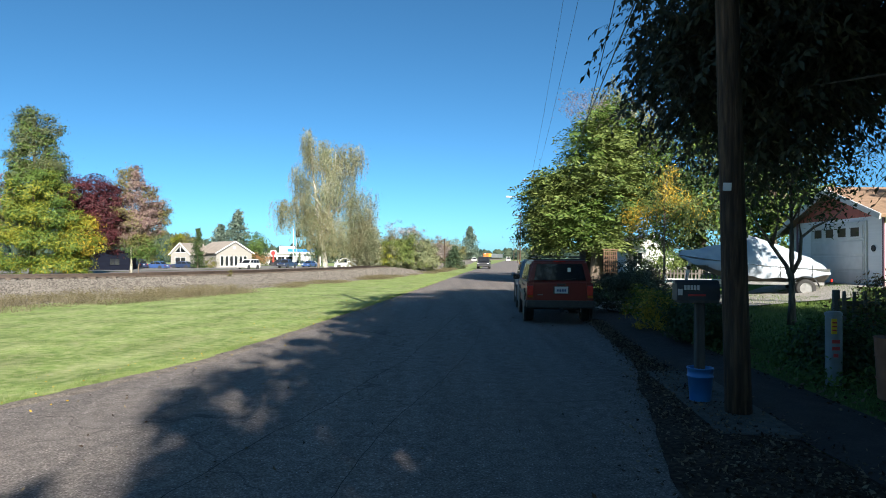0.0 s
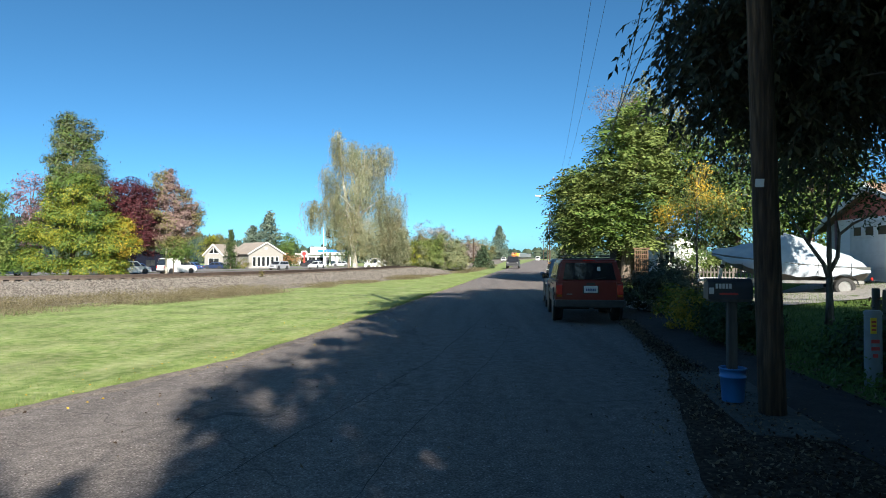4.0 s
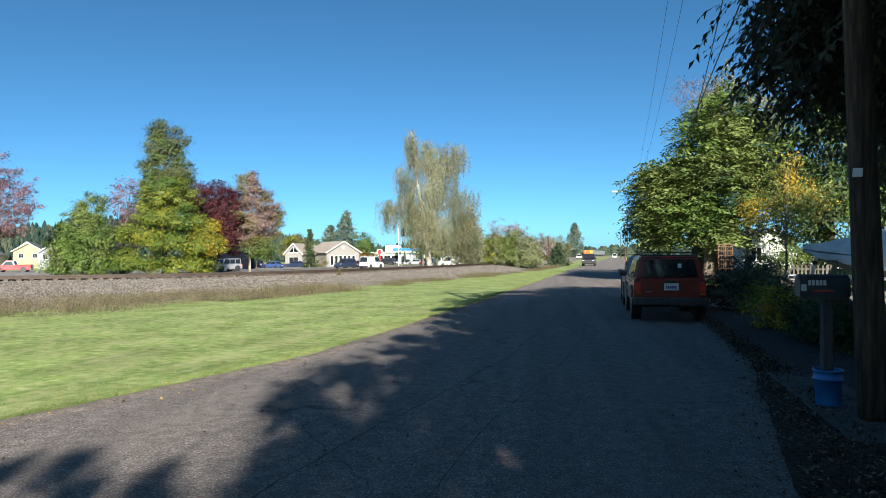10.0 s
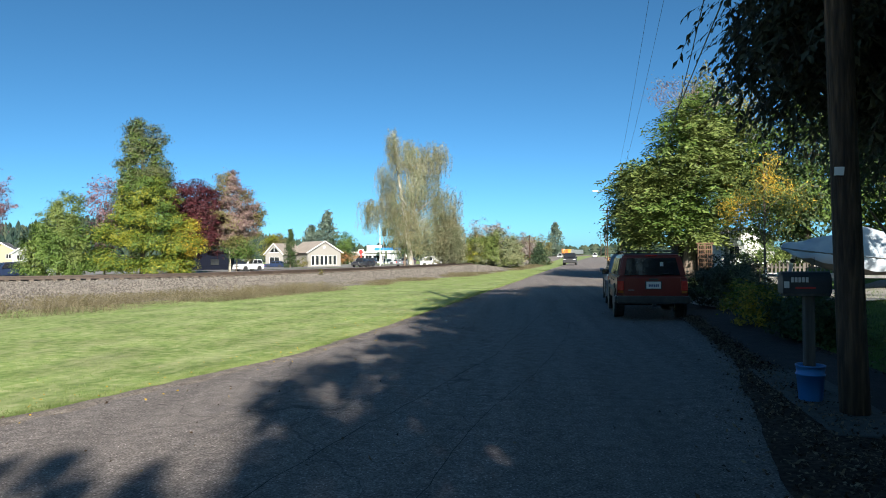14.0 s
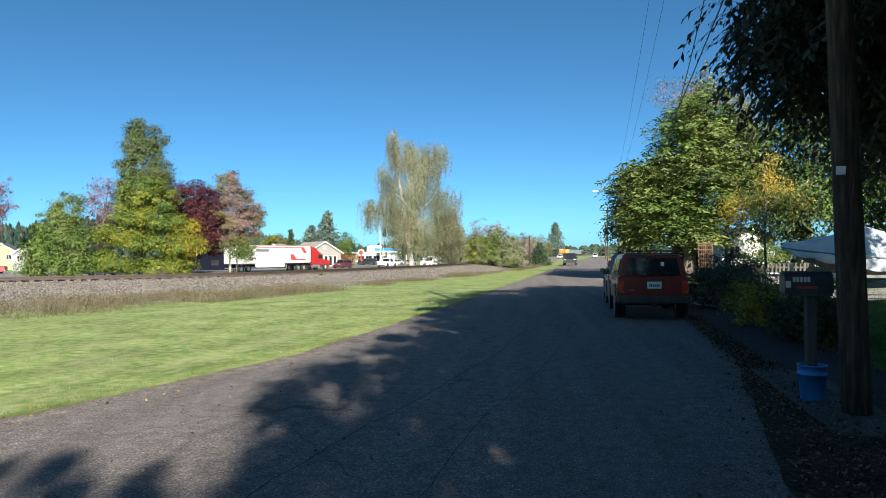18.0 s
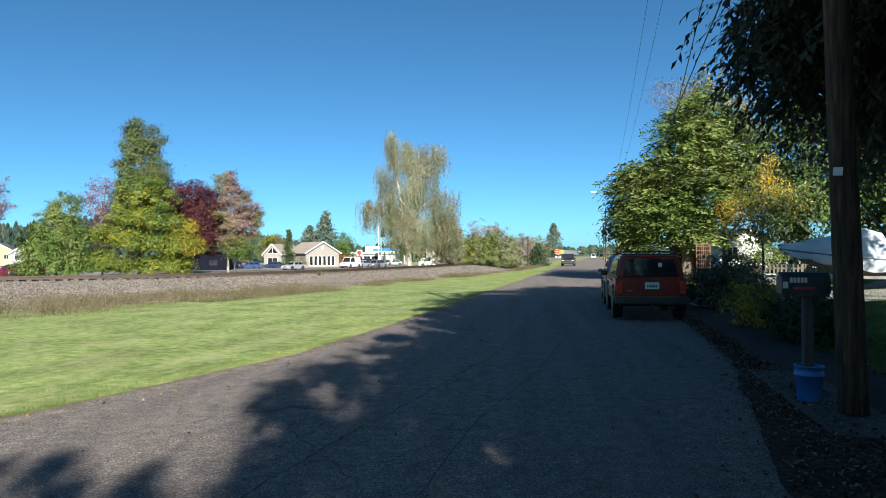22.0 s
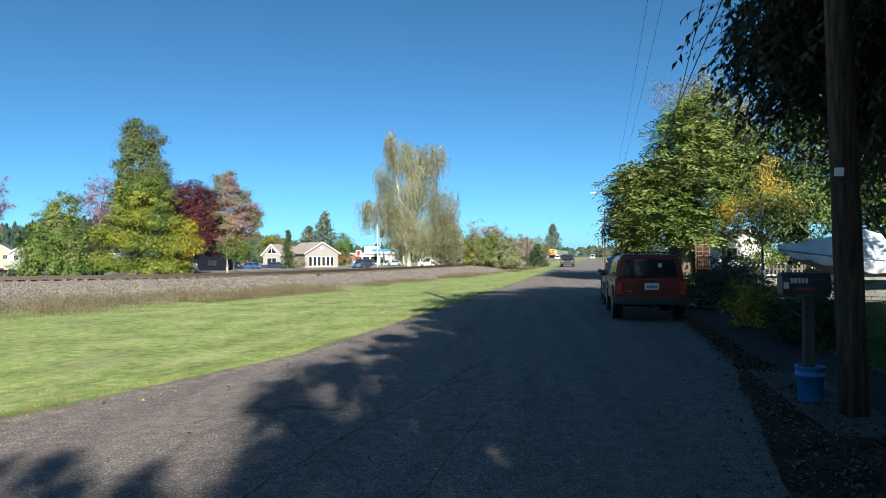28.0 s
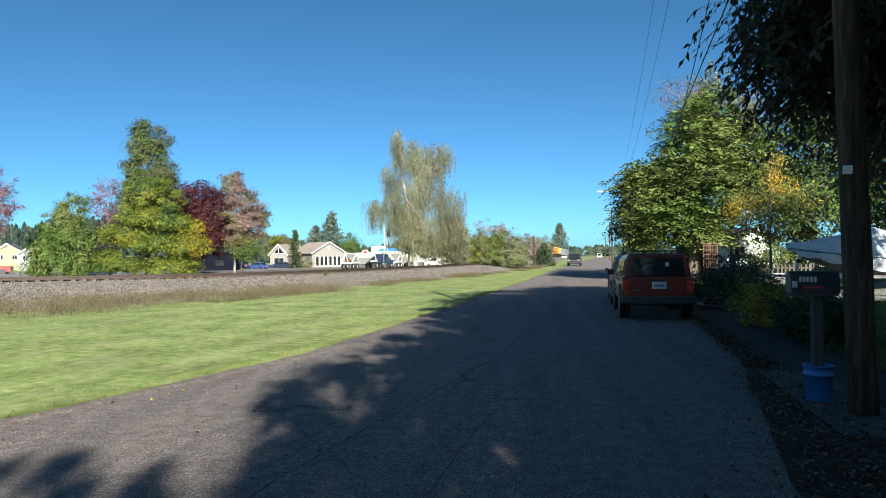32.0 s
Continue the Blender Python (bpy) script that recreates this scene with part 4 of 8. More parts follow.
for x, y, r, h, sd in ((-104.9, 102.8, 1.5, 3.6, 41), (-101.6, 103.6, 1.5, 3.4, 42)):
    tree("round_shrub", "dark round clipped shrub before the white house", (x, y, -0.8), 0.8, 0.08, [(0, 0, h * 0.55, r, r, h * 0.45, 60)], 50, 0.25, 0.22, L_DARK, None, sd, 8, 0.1, category="shrub")
tree("autumn_shrub", "rust-red shrubby tree by the highway", (-78, 72, -0.8), 0.8, 0.1, [(0, 0, 2.6, 2.2, 2.0, 2.2, 90)], 50, 0.3, 0.22, [L_ORANGE, L_DARK], None, 43, 8, 0.1, category="shrub")
# trees beside the lane
tree("locust_tree", "large feathery green locust tree by the lane", (9.6, 41, 0.2), 3.0, 0.3,
     [(0.9, 0, 9.9, 1.5, 1.6, 1.5, 80), (-0.2, -0.4, 8.4, 1.6, 1.8, 1.4, 90), (2.0, -0.2, 8.2, 1.5, 1.7, 1.5, 90), (0.5, -1.2, 6.6, 2.2, 1.6, 1.3, 110), (-1.7, -0.3, 6.0, 1.5, 1.7, 1.2, 80), (-2.7, 0.6, 5.9, 1.3, 1.6, 1.2, 80), (-2.6, 0.8, 4.2, 1.4, 1.8, 1.1, 80),
      (-1.4, -0.8, 4.2, 1.7, 1.6, 1.1, 80), (1.4, -0.8, 4.6, 1.9, 1.6, 1.1, 90), (2.9, 0, 5.8, 1.2, 1.5, 1.4, 60), (-2.2, 0.6, 2.8, 1.1, 1.4, 0.8, 50), (0.6, -0.8, 2.9, 1.5, 1.4, 0.8, 60)],
     50, 0.24, 0.25, [L_GREEN, L_LOCUST, L_LOCUST], None, 51, 30, 0.5, slim=0.36, fronds=1.0)
tree("bare_top_tree", "thin tree top with nearly bare twigs", (10.8, 44.5, 0.2), 5.0, 0.14, [(-1.8, 0, 12.2, 1.0, 0.8, 0.8, 24), (0.4, 0, 11.8, 1.6, 1.2, 1.0, 50)], 26, 0.35, 0.11, [L_OLIVEBIRCH, L_PINKBROWN], None, 64, 60, 0.2, shell=0.1)
tree("lane_tree", "shaded dark green tree beyond the locust", (8.9, 50, 0.2), 3.0, 0.24, [(0, 0, 5.4, 2.6, 2.6, 3.0, 120), (-1.4, 0, 3.4, 1.6, 1.8, 1.8, 60)], 60, 0.35, 0.24, [L_DARK, L_GREEN], None, 52, 14, 0.4)
tree("garden_birch", "tall birch with fading leaves behind the locust", (13.6, 47, 0.3), 3.0, 0.2, [(-1.6, 0, 12.6, 1.5, 1.5, 1.6, 40), (0.6, 0, 10.6, 2.4, 2.0, 2.8, 90), (1.2, 0, 7.0, 2.4, 2.0, 3.0, 70)], 34, 0.4, 0.2, [L_OLIVE, L_BIRCH], M_BIRCHBARK, 53, 24, 0.8, shell=0.2, strands=1.2)
tree("garden_tree", "leafy dark garden tree", (15.6, 39, 0.4), 2.5, 0.26, [(0, 0, 6.6, 3.0, 3.0, 3.6, 170), (-0.8, -1, 4.0, 2.6, 2.4, 2.2, 90), (1, 0, 9.0, 2.0, 2.0, 2.0, 60)], 70, 0.36, 0.24, [L_DARK, L_GREEN], None, 54, 16, 0.4)
tree("garden_tree", "leafy dark garden tree", (21.4, 42, 0.4), 2.5, 0.26, [(0, 0, 5.6, 2.6, 3.0, 3.8, 120)], 64, 0.36, 0.26, [L_DARK, L_GREEN], None, 55, 16, 0.4)
tree("garden_tree", "leafy garden tree behind the garage", (24, 47, 0.4), 2.5, 0.26, [(0, 0, 5.0, 4.0, 3.0, 3.4, 130)], 64, 0.36, 0.26, [L_GREEN, L_YGREEN], None, 56, 16, 0.4)
tree("yellow_birch", "young birch with sparse golden leaves", (9.2, 27, 0.3), 1.2, 0.06, [(0, 0, 3.9, 1.0, 1.0, 0.9, 70), (-1.0, 0, 3.2, 0.7, 0.8, 0.7, 40), (1.0, 0, 3.6, 0.8, 0.8, 0.9, 50), (0.1, 0, 4.9, 0.4, 0.5, 0.5, 18), (0.6, 0, 2.5, 0.6, 0.6, 0.5, 14)], 32, 0.16, 0.085, [L_YELLOW, L_LOCUST, L_LOCUST, L_YELLOW], M_BARK, 57, 24, 0.8, shell=0.15, strands=0.5)
tree("garden_shrub", "dense dark green rounded shrub", (5.7, 20, 0.1), 0.3, 0.05, [(0.1, 0.2, 1.0, 0.9, 0.8, 0.5, 50), (-0.5, 0, 0.55, 0.75, 0.8, 0.6, 60), (0.35, 0, 0.62, 0.85, 0.8, 0.65, 60), (0.9, 0.3, 0.5, 0.6, 0.6, 0.5, 40)], 60, 0.12, 0.09, L_GREYSHRUB, None, 58, 10, 0.1, category="shrub")
tree("garden_shrub", "bushy shrub with small yellow-green leaves", (5.25, 15.2, 0.05), 0.3, 0.04, [(-0.4, 0, 0.5, 0.6, 0.6, 0.5, 50), (0.4, -0.2, 0.45, 0.65, 0.6, 0.45, 50)], 60, 0.1, 0.08, [L_YGREEN, L_YGREEN, L_YELLOW], None, 59, 10, 0.1, category="shrub")
tree("hedge", "low dark clipped hedge by the path", (4.95, 12.4, 0.05), 0.2, 0.04, [(0, 0, 0.4, 0.5, 1.2, 0.4, 130), (0.3, 0.4, 0.42, 0.5, 1.1, 0.36, 80)], 60, 0.1, 0.07, L_DARK, None, 60, 10, 0.1, category="hedge")
tree("garden_shrub", "straggling shrub at the garden fence", (6.2, 9.6, 0.1), 0.3, 0.04, [(0, 0, 0.34, 0.8, 0.7, 0.36, 70), (-0.5, -0.6, 0.26, 0.5, 0.6, 0.3, 60), (-0.1, 0.7, 0.26, 0.6, 0.5, 0.28, 40)], 50, 0.13, 0.075, [L_DARK, L_GREEN], None, 61, 10, 0.2, category="shrub")
tree("garden_shrub", "tall tawny shrub behind the picket fence", (7.7, 11.2, 0.2), 0.3, 0.04, [(0, 0, 0.72, 0.5, 0.5, 0.42, 50), (-0.4, 0, 0.5, 0.4, 0.4, 0.32, 30)], 46, 0.1, 0.07, [L_OLIVE, L_ORANGE], None, 62, 12, -0.4, category="shrub")
plum = tree("small_plum_tree", "small forked dark tree on the lawn", (8.0, 14.9, 0.2), 2.0, 0.085, [(0.5, 0, 3.6, 1.2, 1.1, 0.8, 70), (-0.7, 0, 3.4, 1.0, 1.0, 0.8, 60), (1.1, 0, 2.7, 0.6, 0.6, 0.3, 12), (-0.8, 0, 2.5, 0.5, 0.5, 0.3, 10)], 30, 0.2, 0.1, L_DARK, None, 63, 9, 0.6, shell=0.1)
for way, r in (([(0, 0, 1.0), (-0.12, 0, 1.35), (-0.42, 0.05, 1.8), (-0.75, 0.05, 2.3), (-1.15, 0, 2.9)], 0.06), ([(0.02, 0, 1.2), (0.18, 0, 1.5), (0.2, -0.03, 2.0), (0.5, -0.05, 2.25), (0.95, 0, 2.45), (1.3, 0.05, 2.75)], 0.055), ([(0.2, -0.03, 2.0), (0.15, 0, 2.5), (0.3, 0, 3.1)], 0.035), ([(-0.42, 0.05, 1.8), (-0.3, 0, 2.4), (-0.4, 0, 3.2)], 0.035)):
    part("stem", tube(way, [r * (1 - 0.8 * k / (len(way) - 1)) for k in range(len(way))], 7), M_BARK, plum, smooth=True)

tree("ground_ivy", "low trailing ivy at the foot of the garden", (5.5, 8.9, 0.05), 0.1, 0.02, [(0, 0, 0.1, 0.7, 0.9, 0.16, 90), (0.5, 1.2, 0.12, 0.8, 0.9, 0.2, 90)], 40, 0.1, 0.06, [L_DARK, L_GREEN], None, 65, 6, 0.1, category="plant")
tree("garden_shrub", "broad green bush behind the picket fence", (12.6, 37.5, 0.35), 0.4, 0.06, [(0, 0, 1.0, 1.2, 1.0, 1.0, 60), (1.6, 0.4, 0.8, 1.0, 0.9, 0.8, 40)], 56, 0.18, 0.13, [L_GREEN, L_LOCUST], None, 66, 8, 0.2, category="shrub")
# tree over the camera's side of the lane: drooping pointed leaves
# blobs centred above 7.5 m are out of view, added to cast shade
CANOPY = [(4.6, 6.6, 6.3, 2.0, 2.2, 1.8, 440), (3.8, 8.4, 5.6, 1.3, 1.7, 1.5, 300), (4.35, 8.7, 4.3, 1.3, 1.5, 1.2, 300), (5.5, 9.5, 4.6, 1.3, 1.3, 0.9, 190), (5.6, 8.8, 5.4, 2.2, 2.1, 1.6, 480), (6.2, 5.8, 5.4, 1.6, 2.0, 1.5, 300), (3.8, 5.6, 7.0, 1.2, 1.3, 1.2, 140), (8.4, 9.2, 5.6, 1.2, 1.4, 1.1, 70), (5.4, 9.8, 4.8, 1.5, 1.4, 0.8, 140),
          (2.7, 5.0, 8.0, 0.9, 1.1, 0.7, 60), (2.5, 7.5, 8.3, 0.9, 1.1, 0.7, 60), (3.0, 10.0, 8.6, 0.9, 1.1, 0.7, 60), (3.5, 12.3, 8.6, 0.9, 1.0, 0.6, 50), (3.75, 9.4, 4.3, 0.8, 0.9, 0.7, 80), (3.4, 9.2, 4.7, 0.5, 0.8, 0.7, 46), (4.6, 9.7, 3.75, 0.9, 0.7, 0.5, 60), (5.4, 9.7, 3.7, 0.7, 0.7, 0.45, 40), (6.9, 9.0, 3.0, 0.35, 0.5, 0.4, 16), (5.0, 9.8, 3.0, 0.4, 0.5, 0.3, 12),
          (5.4, 2.0, 7.6, 3.0, 3.0, 2.0, 320), (10.0, 1.5, 6.6, 2.4, 2.6, 2.0, 200)]
L_NEAR = leafy("drooping_leaves", [(0.042, 0.044, 0.03), (0.07, 0.073, 0.047), (0.102, 0.105, 0.068)], 2.0, 0.34)
# the last six are unseen upper crown, added to carry shade up the lane
CANOPY += [(3.0, 8.6, 3.95, 0.2, 0.3, 0.1, 9), (3.25, 8.7, 4.2, 0.3, 0.4, 0.2, 18), (3.5, 8.3, 4.85, 0.3, 0.5, 0.25, 20), (5.4, 5.2, 9.4, 2.0, 2.4, 1.7, 150), (7.6, 7.2, 9.8, 2.2, 2.2, 1.5, 150), (8.6, 10.0, 9.8, 2.1, 2.0, 1.4, 130), (10.2, 12.2, 9.5, 1.9, 2.0, 1.4, 110), (7.4, 3.0, 10.2, 2.2, 2.4, 1.6, 130), (11.6, 9.6, 8.6, 1.6, 1.8, 1.3, 80)]


def shade_tree():
    """The tree over the footpath: sprays of pointed leaves hanging in rows along drooping twigs."""
    rng = np.random.default_rng(71)
    at = np.array([7.6, 6.4, 0.1])
    root = thing("shade_tree", pose(*at), "dense dark shade tree with drooping pointed leaves", "tree")
    _, heads, _ = shell_points(rng, [(a - at[0], b - at[1], c, d, e, g, n) for a, b, c, d, e, g, n in CANOPY], 1, 0.2, 0.12)
    axis = [(0.25 * noise.noise(Vector((k * 0.6, 4, 0))), 0.2 * noise.noise(Vector((k * 0.6, 9, 0))), 10.4 * k / 9) for k in range(10)]
    heads = heads[rng.random(len(heads)) < 0.8]
    part("trunk", tube(axis, [0.3 * (1.3 if k == 0 else 1.0) * (1 - 0.85 * (k / 9) ** 1.1) for k in range(10)], 11), M_BARK, root, smooth=True)
    limbs(root, M_BARK, rng, heads, 2.6, 10.0, 0.24, 46, 6)
    per, leaves = 4, 10
    o = np.repeat(heads, per, 0)
    n = len(o)
    a = rng.random(n) * 6.2832
    way = np.stack([np.cos(a), np.sin(a), rng.uniform(-0.5, 0.35, n)], 1)
    ln = rng.uniform(0.3, 0.75, (n, 1))
    q = np.linspace(0.0, 1.0, 5)[None, :, None]
    spine = (o + rng.normal(size=(n, 3)) * 0.12)[:, None, :] + q * (way * ln)[:, None, :] + q ** 2 * (ln * [[0, 0, -0.55]])[:, None, :]
    # twigs: thin three-sided rods
    ring = np.array([[0.006, 0, 0], [-0.003, 0.005, 0], [-0.003, -0.005, 0]])
    v = (spine[:, :, None, :] + ring[None, None] * np.linspace(1, 0.4, 5)[None, :, None, None]).reshape(-1, 3)
    f = []
    for i in range(4):
        for k in range(3):
            f.append((i * 3 + k, i * 3 + (k + 1) % 3, i * 3 + 3 + (k + 1) % 3, i * 3 + 3 + k))
    f = (np.array(f)[None] + (np.arange(n) * 15)[:, None, None]).reshape(-1, 4)
    me = bpy.data.meshes.new("twig")
    me.vertices.add(len(v))
    me.vertices.foreach_set("co", v.astype(np.float32).ravel())
    me.loops.add(f.size)
    me.loops.foreach_set("vertex_index", f.astype(np.int32).ravel())
    me.polygons.add(len(f))
    me.polygons.foreach_set("loop_start", np.arange(0, f.size, 4, dtype=np.int32))
    me.materials.append(M_BARK)
    me.update(calc_edges=True)
    tagged(part("twig", me, None, root), kind="stuff")
    # leaves alternate along each twig and hang from it
    t = np.linspace(0.12, 1.0, leaves)
    base = np.stack([np.stack([np.interp(t, q[0, :, 0], sp[:, c]) for c in range(3)], 1) for sp in spine]).reshape(-1, 3)
    side = np.stack([-np.sin(a), np.cos(a), np.zeros(n)], 1)
    flip = np.where(np.arange(leaves) % 2, 1.0, -1.0)
    axes = (side[:, None, :] * flip[None, :, None] * 0.75 + way[:, None, :] * 0.5 + [0, 0, -1.0]).reshape(-1, 3)
    face = (np.repeat(way * [1, 1, 0] + [0, 0, 0.7], leaves, 0))
    part("crown", leaf_mesh("crown", base, 0.108, L_NEAR, rng, 0.3, 0.42, 0.22, 0.3, axes, face), None, root)


shade_tree()
# tall trees out of view, added to shade lane and garage and block sky
for x, y, h, r, sd, n in [(6.1, -6.5, 10.0, 3.0, 72, 130), (7.8, -13.0, 12, 3.4, 73, 150), (9.5, -3.0, 10.5, 3.4, 74, 150), (11.5, 2.0, 9.5, 2.8, 75, 130), (9.5, -9.0, 12.5, 3.4, 76, 220), (12.5, -15, 14, 4, 77, 200), (14.5, -7, 13, 4, 78, 200), (21.8, 15.6, 12.5, 2.8, 81, 150),
                          (13.5, -4.0, 17.0, 3.6, 84, 220), (13.0, -13.0, 18.0, 4.0, 85, 240), (14.5, -20.0, 15.0, 4.0, 86, 220), (15.5, -24.0, 18.0, 4.5, 87, 240)]:
    tree("lane_shade_tree", "tall leafy tree out of view, added to cast shade", (x, y, 0.1), 3.0, 0.26, [(0, 0, h * 0.7, r, r, h * 0.3, n), (0.4, 0.4, h * 0.46, r * 1.0, r, h * 0.27, int(n * 0.8))], 56, 0.5, 0.36, L_DARK, None, sd, 14, 0.4)
# out of view at the right, added to throw shade on the boat's bow
tree("garden_tree", "unseen bushy tree added to shade the boat's bow", (12.9, 14.4, 0.3), 4.0, 0.2, [(0, 0, 7.1, 1.4, 1.8, 1.6, 120), (-0.4, 0, 6.0, 1.1, 1.5, 1.0, 60)], 56, 0.4, 0.3, L_DARK, None, 80, 14, 0.4)
# unseen wood added behind, to block the sky's glow around the sun
for k in range(11):
    x, h = -26 + 5.6 * k, (17.5, 15.5, 18.0, 16.0)[k % 4]
    tree("lane_shade_tree", "unseen tree added behind to block low sky light", (x, -40 - 3.0 * (k % 3), 0.0), 3.0, 0.3, [(0, 0, h * 0.68, 3.6, 3.2, h * 0.32, 130), (0.3, 0, h * 0.36, 3.9, 3.2, h * 0.28, 120)], 44, 0.6, 0.55, L_DARK, None, 150 + k, 10, 0.4)
# unseen boughs added to shape the lane's shadow: (x, y, reach) of each on the road, borne 9.5 m up towards the sun
BOUGHS = [(-1.94, 4.4, 0.5), (-2.04, 5.3, 0.5), (-2.14, 6.2, 0.42), (-2.64, 6.8, 0.3), (-3.07, 8, 0.28), (-2.57, 8.7, 0.22), (-2.87, 9.5, 0.36), (-1.39, 7.4, 0.5), (-1.87, 9.3, 0.4), (-1.5, 10.6, 0.6), (-2.32, 11.3, 0.42), (-2.67, 12.7, 0.4), (-2.05, 13.5, 0.55), (-1.5, 12.2, 0.6),
          (-2.35, 15.6, 0.5), (-2.65, 17.6, 0.5), (-1.65, 16.2, 0.7), (-3.05, 20.2, 0.5), (-2.15, 19.2, 0.8), (-1.85, 22, 0.8), (-2.25, 24.3, 0.6), (-1.3, 24, 1), (-1.4, 27, 0.8), (-0.9, 29.6, 0.8), (0.3, 28, 1), (0.6, 31.6, 0.9), (2, 30.6, 1.1), (1.2, 33.6, 0.6),
          (2.6, 33, 0.7), (4, 31.4, 1), (5.6, 29.6, 1), (-1.3, 5.4, 0.7), (-0.9, 8.6, 0.6), (-1, 14.2, 0.8), (-0.8, 18, 0.9), (-0.6, 21, 0.9), (0.2, 24.6, 1), (1.8, 27.4, 1), (3.6, 28.2, 1)]
# narrow shadows at the near left, cast by small unseen sprigs
SLIPS = [(-4.8, 4.55, 0.13), (-4.15, 4.4, 0.13), (-3.75, 4.65, 0.15), (-3.3, 4.25, 0.13), (-2.82, 4.45, 0.16)]
for k, (x, y, lo, hi) in enumerate(((7.2, -16.5, -9, 6.6), (7.4, -8.6, 6.6, 13.0), (7.8, -1.2, 13.0, 21.5), (8.6, 8.2, 21.5, 60))):
    blobs = [(a + 6.16 - x, b - 18.94 - y, 9.4, r, r, 0.3 + 0.25 * r, int(5 + 34 * r * r)) for a, b, r in BOUGHS if lo <= b < hi]
    tree("lane_shade_tree", "unseen tree with boughs placed to cast shadows on the lane", (x, y, 0.1), 5.0, 0.24, blobs, 46, 0.15, 0.17, L_DARK, None, 83 + 10 * k, 22, 0.4, shell=0.1)
tree("lane_shade_tree", "unseen slender tree with thin boughs placed to cast narrow shadows", (6.0, -19.0, 0.1), 5.0, 0.1, [(a + 6.16 - 6.0, b - 18.94 + 19.0, 9.4, r, r, 0.24, 13) for a, b, r in SLIPS], 22, 0.05, 0.13, L_DARK, None, 129, 10, 0.4, shell=0.1)
# more unseen crowns, added to darken the lane's shade
for x, y, r, sd in ((9.6, -8.0, 3.0, 141), (10.4, -1.5, 3.0, 142), (11.0, 4.5, 2.8, 143)):
    tree("lane_shade_tree", "unseen dense tree added to block sky over the lane", (x, y, 0.1), 5.0, 0.28, [(0, 0, 11.4, r, r, 1.9, 260), (0, 0, 8.4, r * 0.9, r, 1.6, 160)], 60, 0.5, 0.36, L_DARK, None, sd, 14, 0.4)


# ---------------------------------------------------------------- buildings
def wall_panel(w, h, holes, depth=0.2):
    """An upright wall in the xz plane (x from 0 to w), facing -y, with openings (x0, z0, x1, z1) right through it."""
    xs = sorted({0.0, w, *[a for q in holes for a in (q[0], q[2])]})
    zs = sorted({0.0, h, *[a for q in holes for a in (q[1], q[3])]})
    bm = bmesh.new()
    for i in range(len(xs) - 1):
        for j in range(len(zs) - 1):
            cx, cz = (xs[i] + xs[i + 1]) / 2, (zs[j] + zs[j + 1]) / 2
            if any(q[0] < cx < q[2] and q[1] < cz < q[3] for q in holes):
                continue
            box(xs[i + 1] - xs[i], depth, zs[j + 1] - zs[j], (cx, depth / 2, zs[j]), bm=bm)
    bmesh.ops.remove_doubles(bm, verts=bm.verts[:], dist=0.0005)
    return bm


def window_in(parent, x, z, w, h, frame_mat, y=0.05, bars=1, name="window"):
    """A framed window standing in a wall that faces -y."""
    f = bmesh.new()
    t = 0.07
    box(w, 0.08, t, (x, y, z), bm=f), box(w, 0.08, t, (x, y, z + h - t), bm=f)
    box(t, 0.08, h - 2 * t, (x - w / 2 + t / 2, y, z + t), bm=f), box(t, 0.08, h - 2 * t, (x + w / 2 - t / 2, y, z + t), bm=f)
    for k in range(bars):
        box(0.045, 0.06, h - 2 * t, (x - w / 2 + w * (k + 1) / (bars + 1), y, z + t), bm=f)
    win = part(name, f, frame_mat, parent)
    part("pane", box(w - 2 * t, 0.012, h - 2 * t, (x, y + 0.02, z + t)), M_GLASS, win)
    part("sill", box(w + 0.12, 0.14, 0.05, (x, y - 0.05, z - 0.05), bevel=0.01), frame_mat, win)
    return win


M_CREAM = material("cream_siding", [(0.2, 0.19, 0.175), (0.255, 0.243, 0.225)], scale=1.5, rough=0.8, stain=0.08, stretch=(0.4, 0.4, 9))
M_YELLOWWALL = material("yellow_siding", [(0.38, 0.31, 0.16), (0.45, 0.37, 0.2)], scale=1.5, rough=0.8, stain=0.06, stretch=(0.4, 0.4, 9))
M_GREYWALL = material("grey_siding", [(0.28, 0.29, 0.31), (0.36, 0.37, 0.39)], scale=1.5, rough=0.8, stain=0.06, stretch=(0.4, 0.4, 9))
# navy paint taken near black, so the building's shade is in the colour
M_NAVY = material("navy_siding", [(0.003, 0.004, 0.009), (0.006, 0.008, 0.016)], scale=1.5, rough=0.9, spec=0.1, stain=0.08, stretch=(0.4, 0.4, 9))
M_WHITEWALL = material("white_siding", [(0.42, 0.42, 0.43), (0.52, 0.52, 0.53)], scale=1.5, rough=0.7, stain=0.05, stretch=(0.4, 0.4, 9))
M_GARAGE = material("white_garage_boards", [(0.72, 0.72, 0.73), (0.8, 0.8, 0.81)], scale=1.5, rough=0.7, stain=0.05, stretch=(0.4, 0.4, 9))
M_TAUPE = material("taupe_shingles", [(0.2, 0.17, 0.145), (0.29, 0.25, 0.215)], scale=5, rough=0.95, bump=0.6, bump_scale=12, stain=0.12, stretch=(1, 1, 4))
M_SLATE = material("slate_shingles", [(0.07, 0.07, 0.08), (0.13, 0.13, 0.14)], scale=5, rough=0.95, bump=0.6, bump_scale=12, stain=0.12, stretch=(1, 1, 4))
M_BROWNROOF = material("brown_shingles", [(0.16, 0.1, 0.065), (0.26, 0.17, 0.11)], scale=6, rough=0.95, bump=0.6, bump_scale=14, stain=0.15)
